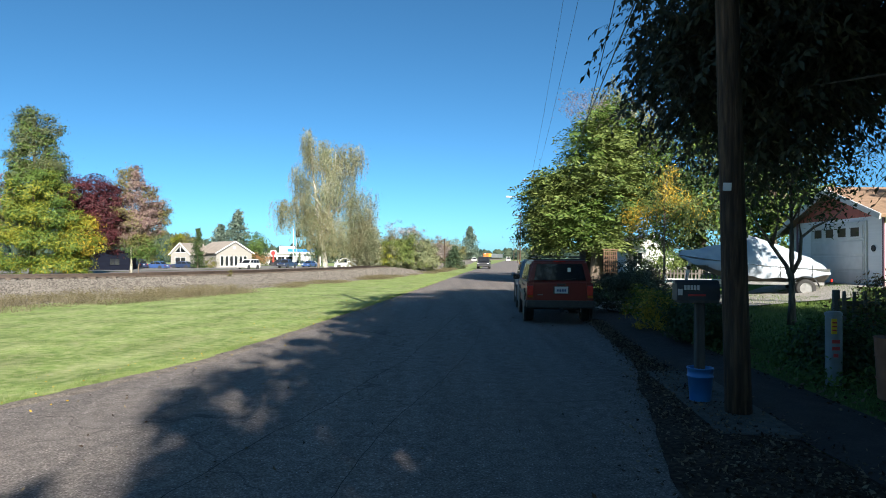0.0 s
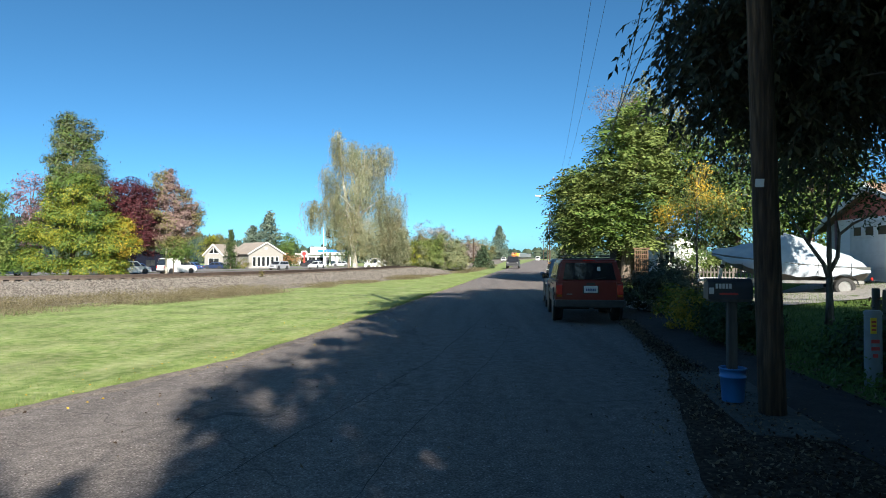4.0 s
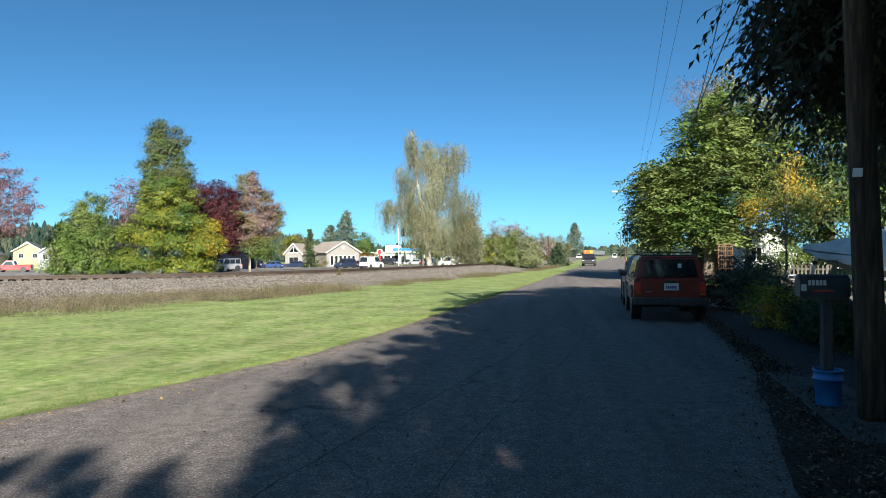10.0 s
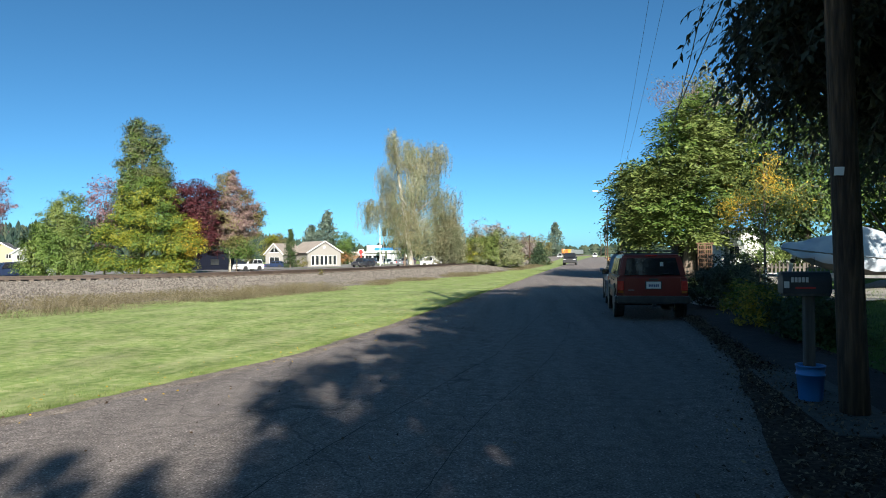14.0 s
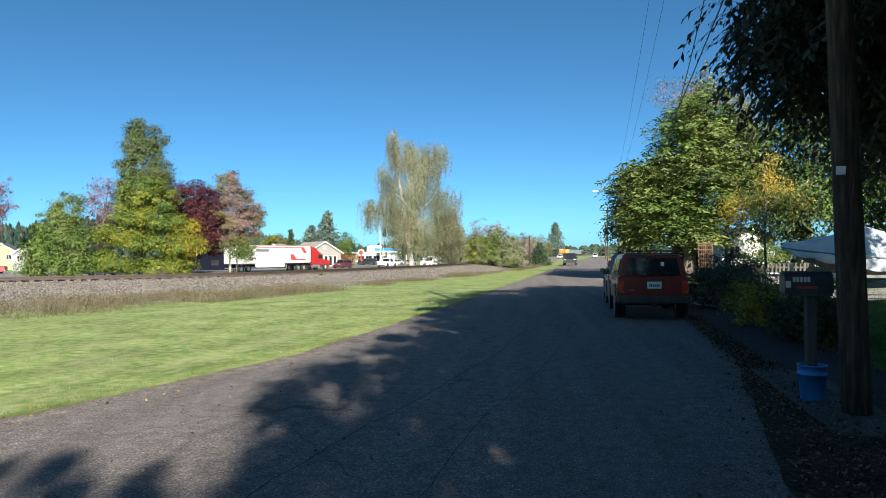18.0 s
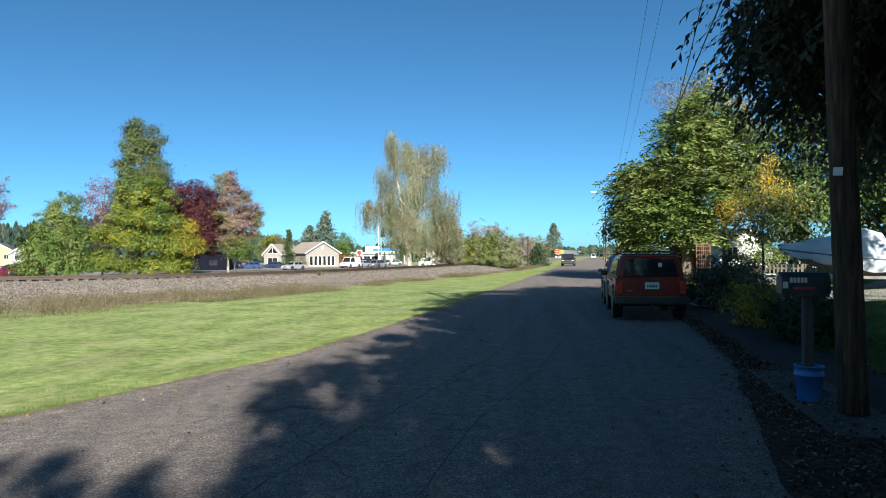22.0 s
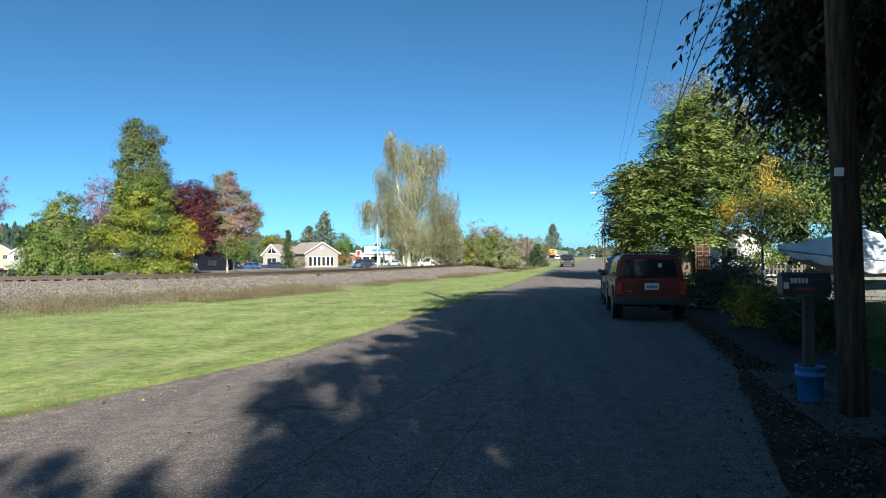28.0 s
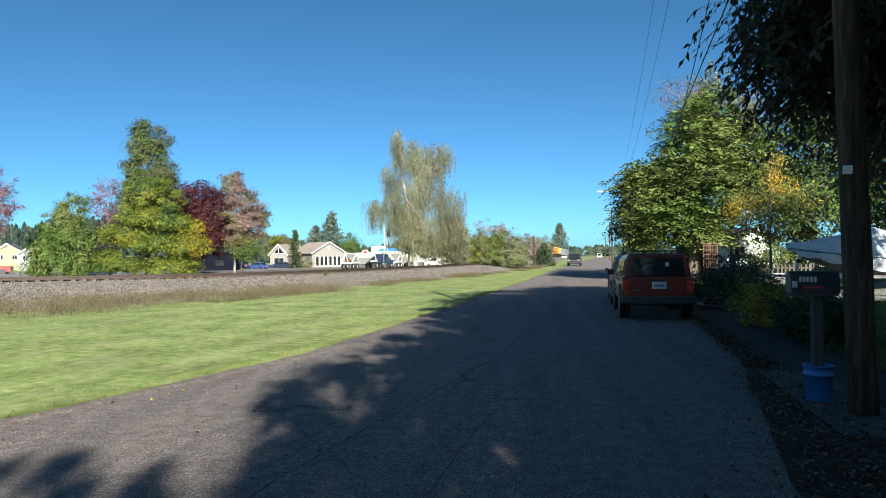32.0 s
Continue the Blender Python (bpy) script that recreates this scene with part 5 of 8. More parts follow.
M_PINKGABLE = material("faded_red_paint", [(0.36, 0.1, 0.085), (0.46, 0.15, 0.12)], scale=3, rough=0.75, stain=0.1)
M_CANOPYBLUE = paint("canopy_blue", (0.02, 0.2, 0.55), 0.5, 0.0)
M_SIGNRED = paint("sign_red", (0.5, 0.04, 0.04), 0.5, 0.0)
M_TAN = material("tan_wood", [(0.09, 0.05, 0.03), (0.15, 0.088, 0.052)], scale=6, rough=0.8, stretch=(1, 1, 0.3))
M_GREYWOOD = material("weathered_wood", [(0.085, 0.075, 0.066), (0.16, 0.146, 0.13)], scale=6, rough=0.95, bump=0.5, stretch=(3, 3, 0.3), random_amount=0.3)


M_DARKWOOD = material("dark_wood", [(0.016, 0.012, 0.009), (0.035, 0.027, 0.021)], scale=6, rough=0.9, stretch=(1, 1, 0.3))


def gable_house(name, label, m, w, d, eave, ridge, wall_mat, roof_mat, front_holes=(), side_holes=(), over=0.4, gable_mat=None, trim=None, category="house", bars=1):
    """A house with its gable facing -y, ridge along y; windows stand in real openings. Origin: middle of the front's foot."""
    root = thing(name, m, label, category)
    trim = trim or M_WHITE
    fr = part("wall", wall_panel(w, eave, [(a, b, a + c, b + e) for a, b, c, e, *_ in front_holes]), wall_mat, root, at=pose(-w / 2, 0, 0))
    sl = part("wall", wall_panel(d, eave, [(a, b, a + c, b + e) for a, b, c, e, *_ in side_holes]), wall_mat, root, at=pose(w / 2, 0.201, 0, 0, 0, 90))
    part("wall", wall_panel(d, eave, []), wall_mat, root, at=pose(-w / 2, d + 0.2, 0, 0, 0, -90))
    part("wall", wall_panel(w - 0.42, eave, []), wall_mat, root, at=pose(w / 2 - 0.21, d + 0.2, 0, 0, 0, 180))
    for a, b, c, e, *_ in front_holes:
        window_in(fr, a + c / 2, b, c, e, trim, 0.06, bars)
    for a, b, c, e, *_ in side_holes:
        window_in(sl, a + c / 2, b, c, e, trim, 0.06, bars)
    for y0 in (0.0, d):
        g = bmesh.new()
        a = [g.verts.new(p) for p in ((-w / 2, y0, eave), (w / 2, y0, eave), (0, y0, ridge))]
        b = [g.verts.new(p) for p in ((-w / 2, y0 + 0.19, eave), (w / 2, y0 + 0.19, eave), (0, y0 + 0.19, ridge))]
        g.faces.new(a), g.faces.new(b[::-1])
        for i in range(3):
            g.faces.new((a[i], b[i], b[(i + 1) % 3], a[(i + 1) % 3]))
        bmesh.ops.recalc_face_normals(g, faces=g.faces[:])
        part("gable", g, gable_mat or wall_mat, root)
    slope = math.atan2(ridge - eave, w / 2)
    run = math.hypot(w / 2, ridge - eave) + over
    for sgn in (-1, 1):
        rm = box(run, d + 0.2 + 2 * over, 0.14, bevel=0.015)
        mid = Matrix.Translation((sgn * (math.cos(slope) * run / 2), d / 2 + 0.1, ridge + 0.02 - math.sin(slope) * run / 2)) @ pose(0, 0, 0, 0, math.degrees(slope) * sgn, 0)
        rf = part("roof", rm, roof_mat, root, at=mid)
        for yy in (-(d + 0.2) / 2 - over - 0.02, (d + 0.2) / 2 + over + 0.02):
            part("bargeboard", box(run, 0.05, 0.2, (0, yy, -0.06), bevel=0.008), trim, rf)
    return root


# cream house with porch beyond the highway
RD = math.degrees(math.atan2(-15, 75))
house = gable_house("cream_house", "single-storey cream house with taupe roof and white trim", pose(-45.3, 141, -0.8, 0, 0, 42), 8.0, 11, 3.3, 5.7, M_CREAM, M_TAUPE,
                    [(0.9 + k * 1.05, 0.4, 0.8, 2.2) for k in range(6)], [], over=0.5, bars=0)
part("gable_vent", cyl(0.28, 0.28, 0.06, (0, 0.03, 4.4), 12, turn=pose(0, 0, 0, 90, 0, 0)), M_WHITE, house)
wing = gable_house("house_wing", "cream porch wing with dark gable window", pose(-55.0, 136, -0.8, 0, 0, -6), 4.2, 9, 3.0, 5.2, M_CREAM, M_TAUPE, [(0.9, 0.0, 2.4, 2.3)], over=0.4, category="house")
g = bmesh.new()
tri = [g.verts.new(p) for p in ((-1.2, -0.03, 3.25), (1.2, -0.03, 3.25), (0, -0.03, 4.55))]
g.faces.new(tri)
bmesh.ops.solidify(g, geom=g.faces[:], thickness=0.02)
gw = part("gable_window", g, M_GLASS, wing)
part("mullion", box(0.1, 0.06, 1.25, (0, -0.05, 3.25)), M_WHITE, gw)
part("mullion", box(2.3, 0.06, 0.1, (0, -0.05, 3.2)), M_WHITE, gw)
# others beyond the highway
# walls, roof and trim share the near-black navy that stands for tree shade
navy = gable_house("navy_building", "low dark navy building in the trees' shade", pose(-56.6, 110, -0.8, 0, 0, 20), 7, 8, 3.1, 3.4, M_NAVY, M_NAVY, [(3.6, 0.9, 1.6, 1.2)], over=0.4, trim=M_NAVY)
gable_house("white_house", "white house with broad gable", pose(-115.6, 115.6, -0.8, 0, 0, 36), 8.4, 12, 3.0, 5.4, M_WHITEWALL, M_SLATE, [(1.2, 1.0, 1.4, 1.3), (5.6, 1.0, 1.4, 1.3)], over=0.5)
gable_house("yellow_house", "two-storey yellow house with grey roof", pose(-113, 127, -0.8, 0, 0, 32), 5.6, 9, 3.9, 5.6, M_YELLOWWALL, M_SLATE, [(3.6, 2.3, 1.0, 1.1), (1.0, 2.3, 1.0, 1.1)], [(1.0, 2.2, 1.2, 1.2), (4.0, 2.2, 1.2, 1.2)], over=0.4)
gable_house("yellow_house", "two-storey yellow house with grey roof", pose(-118.5, 133, -0.8, 0, 0, 32), 4.6, 9, 4.2, 6.0, M_YELLOWWALL, M_SLATE, [(1.6, 2.3, 1.0, 1.1)], over=0.4)
gable_house("grey_house", "two-storey grey house with pale roof", pose(-98.2, 116, -0.8, 0, 0, 32), 4.2, 8, 3.4, 4.9, M_GREYWALL, M_SLATE, [(0.8, 2.0, 0.9, 1.1), (2.4, 2.0, 0.9, 1.1)], over=0.35)


def petrol_station():
    s = thing("station_shop", pose(-50.5, 200, -0.8, 0, 0, -8), "low white flat-roofed station shop", "shop")
    w = part("wall", wall_panel(16, 3.2, [(5 + k * 2.6, 0.5, 7.2 + k * 2.6, 2.5) for k in range(4)], 0.3), M_WHITEWALL, s, at=pose(-8, 0, 0))
    for k in range(4):
        window_in(w, 6.1 + k * 2.6, 0.5, 2.2, 2.0, M_GREYWALL, 0.1)
    part("wall", box(15.98, 7.5, 3.18, (0, 4.2, 0)), M_WHITEWALL, s)
    part("roof", box(16.8, 9.2, 0.5, (0, 4.0, 3.2), bevel=0.04), M_WHITE, s)
    part("tower", box(4.4, 2.0, 2.0, (2.2, 1.2, 3.7), bevel=0.05), M_WHITE, s)
    c = thing("petrol_canopy", pose(-38.6, 188, -0.8, 0, 0, -8), "blue and white petrol station canopy on posts", "canopy")
    part("canopy_roof", box(10.4, 8, 0.8, (0, 0, 3.9), bevel=0.04), M_CANOPYBLUE, c)
    part("canopy_edge", box(10.5, 8.1, 0.2, (0, 0, 3.68), bevel=0.02), M_WHITE, c)
    for x in (-3.8, 0, 3.8):
        for y in (-2, 2):
            part("post", box(0.45, 0.45, 3.7, (x, y, 0), bevel=0.03), M_WHITE, c)
    for x in (-4.5, 0, 4.5):
        p = thing("petrol_pump", pose(-39 + x * 0.99, 188 + x * -0.14 + 0.9, -0.8, 0, 0, -8), "white petrol pump under the canopy", "petrol pump", "pumps")
        part("body", box(0.9, 0.5, 1.7, (0, 0, 0), bevel=0.05), M_WHITE, p)
        part("screen", box(0.6, 0.03, 0.4, (0, -0.26, 1.0), bevel=0.01), M_GLASS, p)
    for x, z in ((-47.2, 0.0),):
        r = thing("shop_sign", pose(-47.0, 180, -0.8, 0, 0, -8), "red and white sign on a red post", "sign")
        part("post", box(0.35, 0.35, 3.0, (0, 0, 0), bevel=0.02), M_SIGNRED, r)
        part("board", box(1.7, 0.3, 1.7, (0, 0, 2.6), bevel=0.25), M_WHITE, r)
        part("emblem", cyl(0.62, 0.62, 0.06, (0, -0.16, 3.5), 20, turn=pose(0, 0, 0, 90, 0, 0)), M_SIGNRED, r)
    d = thing("satellite_dish", pose(-45.2, 196, 2.9), "white round dish on the shop roof", "dish")
    part("dish", cyl(0.2, 0.9, 0.4, (0, 0, 0.5), 16, turn=pose(0, 0, 0, 70, 0, 0)), M_WHITE, d)
    part("mast", cyl(0.06, 0.06, 1.0, (0, 0.2, -0.3), 8), M_CHROME, d)


petrol_station()


def lamp_post(x, y, z, h, name="street_lamp", label="tall white lamp post by the highway"):
    p = thing(name, pose(x, y, z), label, "lamp post")
    part("pole", cyl(0.11, 0.07, h, seg=10), M_WHITE, p)
    part("arm", tube([(0, 0, h - 0.2), (-0.8, 0, h + 0.1), (-1.6, 0, h + 0.15)], [0.05, 0.045, 0.04], 6), M_WHITE, p)
    part("lamp_head", box(0.7, 0.28, 0.14, (-1.8, 0, h + 0.08), bevel=0.04), M_GREYWALL, p)
    return p


lamp_post(-34.6, 150, -0.8, 10.2)
flag = thing("banner", pose(-33.9, 150.2, -0.8), "dark banner sign on a thin mast", "sign")
part("mast", cyl(0.06, 0.05, 9.2, seg=8), M_GREYWALL, flag)
part("board", box(0.9, 0.1, 2.0, (0.3, 0, 7.0), bevel=0.02), M_NAVY, flag)
sg = thing("street_sign", pose(-12.6, 128, -0.7), "green street sign on a post", "sign")
part("post", cyl(0.06, 0.06, 2.6, seg=8), M_CHROME, sg)
part("board", box(2.2, 0.08, 0.7, (0, 0, 2.1), bevel=0.01), paint("sign_green", (0.01, 0.25, 0.13), 0.5, 0), sg)


def utility_pole(x, y, z, h, r, lean=(0, 0), label="brown wooden utility pole", arm_z=None, arms=True, seg=14):
    p = thing("utility_pole", pose(x, y, z), label, "utility pole")
    n = 14
    bm = tube([(lean[0] * k / n, lean[1] * k / n, h * k / n) for k in range(n + 1)], [r * (1.06 - 0.4 * k / n) * (1 + 0.03 * noise.noise(Vector((k * 1.7, x, 0)))) for k in range(n + 1)], seg)
    part("shaft", bm, M_POLE, p, smooth=True)
    if arms:
        az = arm_z or h - 0.7
        f = az / h
        part("crossarm", box(2.4, 0.1, 0.12, (lean[0] * f, lean[1] * f - 0.15, az), bevel=0.01), M_POLE, p)
        for dx in (-1.0, -0.4, 0.4, 1.0):
            part("insulator", cyl(0.05, 0.03, 0.16, (lean[0] * f + dx, lean[1] * f - 0.15, az + 0.12), 8), M_GREYWALL, p)
    return p


pole = utility_pole(3.16, 6.95, 0.06, 11.6, 0.13, (-0.32, 0.0), "weathered brown wooden utility pole beside the lane", seg=20)
part("tag", box(0.085, 0.012, 0.085, (-0.165, -0.1, 2.36), bevel=0.004, turn=pose(0, 0, 0, 0, 4, -32)), M_WHITE, pole, "small white metal tag")
pole2 = utility_pole(9.7, 70, 0.1, 10.6, 0.15, (0, 0), "brown wooden utility pole with a lamp arm")
la = part("lamp_arm", tube([(0, 0, 7.9), (-1.2, 0, 8.15), (-2.4, 0, 8.2)], [0.04, 0.035, 0.03], 7), M_CHROME, pole2)
part("lamp_head", box(0.6, 0.26, 0.16, (-2.65, 0, 8.1), bevel=0.06), M_WHITE, la)
utility_pole(16.6, 140, 0.1, 11.4, 0.15)
utility_pole(24.8, 215, 0.1, 11.4, 0.15)
utility_pole(36, 330, 0.1, 11.4, 0.15)
sp = utility_pole(0.3, 120, 0, 5.2, 0.13, label="short grey trackside pole", arms=False)
utility_pole(-88.1, 86.4, -0.8, 8.0, 0.15, label="grey utility pole by the highway")
utility_pole(-79, 83.5, -0.8, 4.6, 0.1, label="white lamp pole by the car park", arms=False)


def wire(name, label, a, b, sag, r=0.012):
    n = 28
    A, B = Vector(a), Vector(b)
    pts = [A.lerp(B, k / n) - Vector((0, 0, sag * 4 * (k / n) * (1 - k / n))) for k in range(n + 1)]
    tagged(part(name, tube(pts, [r] * (n + 1), 5), M_WIRE, None), label, "cable")


for dx, zz in ((-0.34, 11.3), (0.16, 11.3)):
    wire("power_line", "thin black overhead power line", (2.7 + dx, 6.95, zz), (9.7 + dx, 69.85, 10.2), 0.9, 0.007)
wire("phone_cable", "thick black overhead phone cable", (2.95, 7.0, 6.65), (8.96, 50, 7.2), 0.0, 0.016)
wire("phone_cable", "slack black overhead phone cable", (2.88, 7.0, 9.4), (8.96, 50, 7.0), 1.75, 0.013)
wire("service_drop", "black service cable to a house", (9.7, 70, 7.6), (14.5, 33, 4.5), 0.7, 0.014)
for dx in (-1.0, 1.0):
    wire("power_line", "thin black overhead power line", (9.7 + dx, 69.85, 10.2), (16.6 + dx, 139.85, 10.85), 1.0, 0.014)
    wire("power_line", "thin black overhead power line", (2.85 + dx, 6.95, 11.2), (-4.6 + dx, -50, 11.0), 1.0, 0.011)

# ---------------------------------------------------------------- garage and garden
GA, GB = Vector((14.85, 27.2)), Vector((14.65, 21.5))
gdir = (GB - GA)
GW = gdir.length
gm = (GA + GB) / 2
garage = gable_house("garage", "white garage with faded red gable and brown roof", pose(gm.x, gm.y, 0.74, 0, 0, math.degrees(math.atan2(gdir.y, gdir.x))), GW, 8, 2.45, 3.45, M_GARAGE, M_BROWNROOF,
                     over=0.38, gable_mat=M_PINKGABLE, category="garage")
M_DARKPANE = material("dark_pane", [(0.02, 0.014, 0.01), (0.05, 0.035, 0.025)], scale=4, rough=0.3, spec=0.3)
DOORW, DOORH = 3.4, 2.2
door = part("garage_door", box(DOORW, 0.06, DOORH, (0.1, -0.035, 0.02), bevel=0.008), M_WHITE, garage)
for k in range(4):
    part("door_panel", box(DOORW - 0.12, 0.03, DOORH / 4 - 0.07, (0.1, -0.075, 0.05 + k * DOORH / 4), bevel=0.014), M_WHITE, door)
for k in range(4):
    part("door_window", box(0.5, 0.02, 0.32, (0.1 - 1.2 + k * 0.8, -0.086, 0.13 + 3 * DOORH / 4), bevel=0.006), M_DARKPANE, door)
part("wall_vent", cyl(0.11, 0.11, 0.03, (2.25, -0.01, 1.35), 12, turn=pose(0, 0, 0, 90, 0, 0)), M_BLACK, garage)
M_MAUVE = paint("mauve_trim", (0.2, 0.11, 0.15), 0.6, 0.0)
for sx in (-1, 1):
    part("corner_trim", box(0.1, 0.05, 2.45, (sx * (GW / 2 - 0.05), -0.03, 0), bevel=0.006), M_MAUVE, garage)
    part("door_trim", box(0.1, 0.05, DOORH + 0.12, (0.1 + sx * (DOORW / 2 + 0.06), -0.03, 0), bevel=0.006), M_WHITE, garage)
part("door_trim", box(DOORW + 0.02, 0.05, 0.1, (0.1, -0.03, DOORH + 0.02), bevel=0.006), M_WHITE, garage)
main_house = gable_house("bungalow", "white bungalow beside the garage", pose(19.7, 32.6, 0.6, 0, 0, -90), 8.4, 12, 2.7, 4.6, M_WHITEWALL, M_BROWNROOF, [(1.2, 0.9, 1.6, 1.2), (5.8, 0.9, 1.6, 1.2)], over=0.5)
gable_house("white_bungalow", "white house behind the garden trees", pose(15.6, 49, 0.4), 3.6, 6, 2.2, 3.0, M_GARAGE, M_SLATE, [(0.5, 0.8, 0.8, 1.0)], over=0.4)
gable_house("garden_shed", "small shed with a brown shingled roof", pose(10.0, 46.5, 0.3, 0, 0, -90), 2.2, 1.9, 2.0, 2.7, M_DARKWOOD, M_BROWNROOF, over=0.25, trim=M_DARKWOOD)


def trellis(x, y, z):
    t = thing("trellis", pose(x, y, z, 0, 0, -4), "brown wooden lattice trellis", "trellis")
    for sx in (-0.31, 0.0, 0.31):
        part("post", box(0.06, 0.05, 1.8, (sx, 0, 0), bevel=0.005), M_TAN, t)
    for k in range(6):
        part("slat", box(0.68, 0.03, 0.045, (0, -0.03, 0.65 + k * 0.21), bevel=0.004), M_TAN, t)
    for sx in (-0.2, -0.1, 0.1, 0.2):
        part("slat", box(0.03, 0.03, 1.1, (sx, -0.06, 0.65), bevel=0.004), M_TAN, t)
    part("cap", box(0.82, 0.12, 0.05, (0, 0, 1.8), bevel=0.01), M_TAN, t)


trellis(8.5, 33, 0.32)


def picket_fence(a, b, name, label, mat, h=0.9, z=0.3, gap=0.16, board=True):
    A, B = Vector((*a, 0)), Vector((*b, 0))
    L = (B - A).length
    f = thing(name, pose(a[0], a[1], z, 0, 0, math.degrees(math.atan2(B.y - A.y, B.x - A.x))), label, "fence")
    bm = prism([(-0.012, 0), (0.012, 0), (0.012, h), (-0.012, h)], 0.1)
    for vert in bm.verts:
        if vert.co.z > h * 0.9:
            vert.co.x *= 0.5
    me = bpy.data.meshes.new("picket")
    bm.to_mesh(me)
    bm.free()
    me.materials.append(mat)
    n = int(L / gap)
    for k in range(n):
        part("picket", me, None, f, at=pose(gap * (k + 0.5), 0, random.uniform(0, 0.02), 0, random.uniform(-1.5, 1.5), 0))
    for zz in (0.25, h * 0.75):
        part("rail", box(L, 0.05, 0.08, (L / 2, 0.04, zz), bevel=0.006), mat, f)
    for k in range(max(2, int(L / 2.2)) + 1):
        m = max(2, int(L / 2.2))
        part("post", box(0.1, 0.1, h + 0.08, (L * k / m, 0.1, -0.05), bevel=0.01), mat, f)
    return f


picket_fence((10.0, 31.2), (18.5, 28.9), "picket_fence", "grey weathered picket fence", M_GREYWOOD, 0.85, 0.32)
wb = thing("low_wall", pose(10.3, 30.2, 0.3, 0, 0, -15), "low pale concrete garden wall", "wall")
part("body", box(7.6, 0.18, 0.42, (3.8, 0, 0), bevel=0.01), M_CONCRETE, wb)
part("cap", box(7.7, 0.26, 0.06, (3.8, 0, 0.42), bevel=0.01), M_WHITE, wb)
picket_fence((6.75, 11.1), (9.6, 10.4), "picket_fence", "grey weathered picket fence with pointed boards", M_GREYWOOD, 0.95, 0.2, 0.17)

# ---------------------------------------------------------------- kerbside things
M_PAD = material("dark_concrete", [(0.045, 0.043, 0.041), (0.1, 0.096, 0.09)], scale=9, rough=0.95, bump=0.3, bump_scale=60, stain=0.25)
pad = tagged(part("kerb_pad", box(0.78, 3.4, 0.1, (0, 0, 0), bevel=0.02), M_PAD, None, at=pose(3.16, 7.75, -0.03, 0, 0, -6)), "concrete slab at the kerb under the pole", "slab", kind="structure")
M_OLDKERB = material("mossy_kerb", [(0.06, 0.06, 0.05), (0.13, 0.125, 0.11)], scale=9, rough=0.95, bump=0.4, stain=0.3)
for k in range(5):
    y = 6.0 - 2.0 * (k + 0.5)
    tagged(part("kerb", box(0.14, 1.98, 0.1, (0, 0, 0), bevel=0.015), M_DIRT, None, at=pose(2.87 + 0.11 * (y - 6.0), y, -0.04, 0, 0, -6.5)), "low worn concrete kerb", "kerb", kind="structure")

M_BUCKET = material("blue_plastic", [(0.02, 0.13, 0.36), (0.035, 0.18, 0.44)], scale=5, rough=0.45, stain=0.12)
bucket = thing("blue_bucket", pose(2.97, 7.5, 0.075) @ Matrix.Scale(0.9, 4), "blue plastic bucket holding the mailbox post", "bucket")
b = bmesh.new()
prof = [(0.125, 0.0), (0.13, 0.01), (0.152, 0.3), (0.162, 0.3), (0.163, 0.315), (0.153, 0.318), (0.156, 0.4), (0.166, 0.402), (0.166, 0.42), (0.15, 0.42), (0.145, 0.36)]
rings = []
for r, z in prof:
    rings.append([b.verts.new((r * math.cos(k * 6.28318 / 28), r * math.sin(k * 6.28318 / 28), z)) for k in range(28)])
for i in range(len(rings) - 1):
    for k in range(28):
        b.faces.new((rings[i][k], rings[i][(k + 1) % 28], rings[i + 1][(k + 1) % 28], rings[i + 1][k]))
b.faces.new(rings[0][::-1])
part("shell", b, M_BUCKET, bucket, smooth=True)
part("filling", cyl(0.144, 0.144, 0.02, (0, 0, 0.35), 24), M_CONCRETE, bucket)
M_GREYPAINT = material("grey_paint", [(0.16, 0.17, 0.18), (0.25, 0.26, 0.27)], scale=5, rough=0.7, stain=0.2)
mail = thing("mailbox", pose(2.95, 7.5, 0.435, 0, 0, -4), "dark grey metal mailbox on a wooden post", "mailbox")
M_POSTWOOD = material("dark_post_wood", [(0.04, 0.036, 0.034), (0.085, 0.077, 0.072)], scale=6, rough=0.95, bump=0.5, stretch=(3, 3, 0.3))
part("post", box(0.1, 0.1, 0.76, (0.01, 0, 0), bevel=0.008), M_POSTWOOD, mail)
part("bracket", box(0.44, 0.2, 0.03, (-0.02, 0, 0.76), bevel=0.004), M_POSTWOOD, mail)
bm = prism([(-0.1, 0), (0.1, 0), (0.1, 0.14), (0.085, 0.19), (0.05, 0.225), (0, 0.235), (-0.05, 0.225), (-0.085, 0.19), (-0.1, 0.14)], 0.48, bevel=0.004)
bmesh.ops.translate(bm, vec=(-0.03, 0, 0.79), verts=bm.verts)
mbox = part("box", bm, material("mailbox_metal", [(0.022, 0.025, 0.034), (0.042, 0.046, 0.056)], scale=6, rough=0.5, stain=0.15), mail)
part("number_plate", box(0.2, 0.006, 0.075, (-0.11, -0.104, 0.9), bevel=0.002), M_PLASTIC, mbox)
for k in range(5):
    part("number_bar", box(0.026, 0.005, 0.055, (-0.18 + k * 0.036, -0.109, 0.91)), M_WHITE, mbox, "pale bar on the plate")
part("flag", box(0.2, 0.008, 0.022, (-0.05, -0.106, 0.84), bevel=0.003), M_SIGNRED, mbox, "red signal flag")
part("latch", box(0.03, 0.04, 0.03, (-0.285, 0, 0.98), bevel=0.004), M_CHROME, mbox)
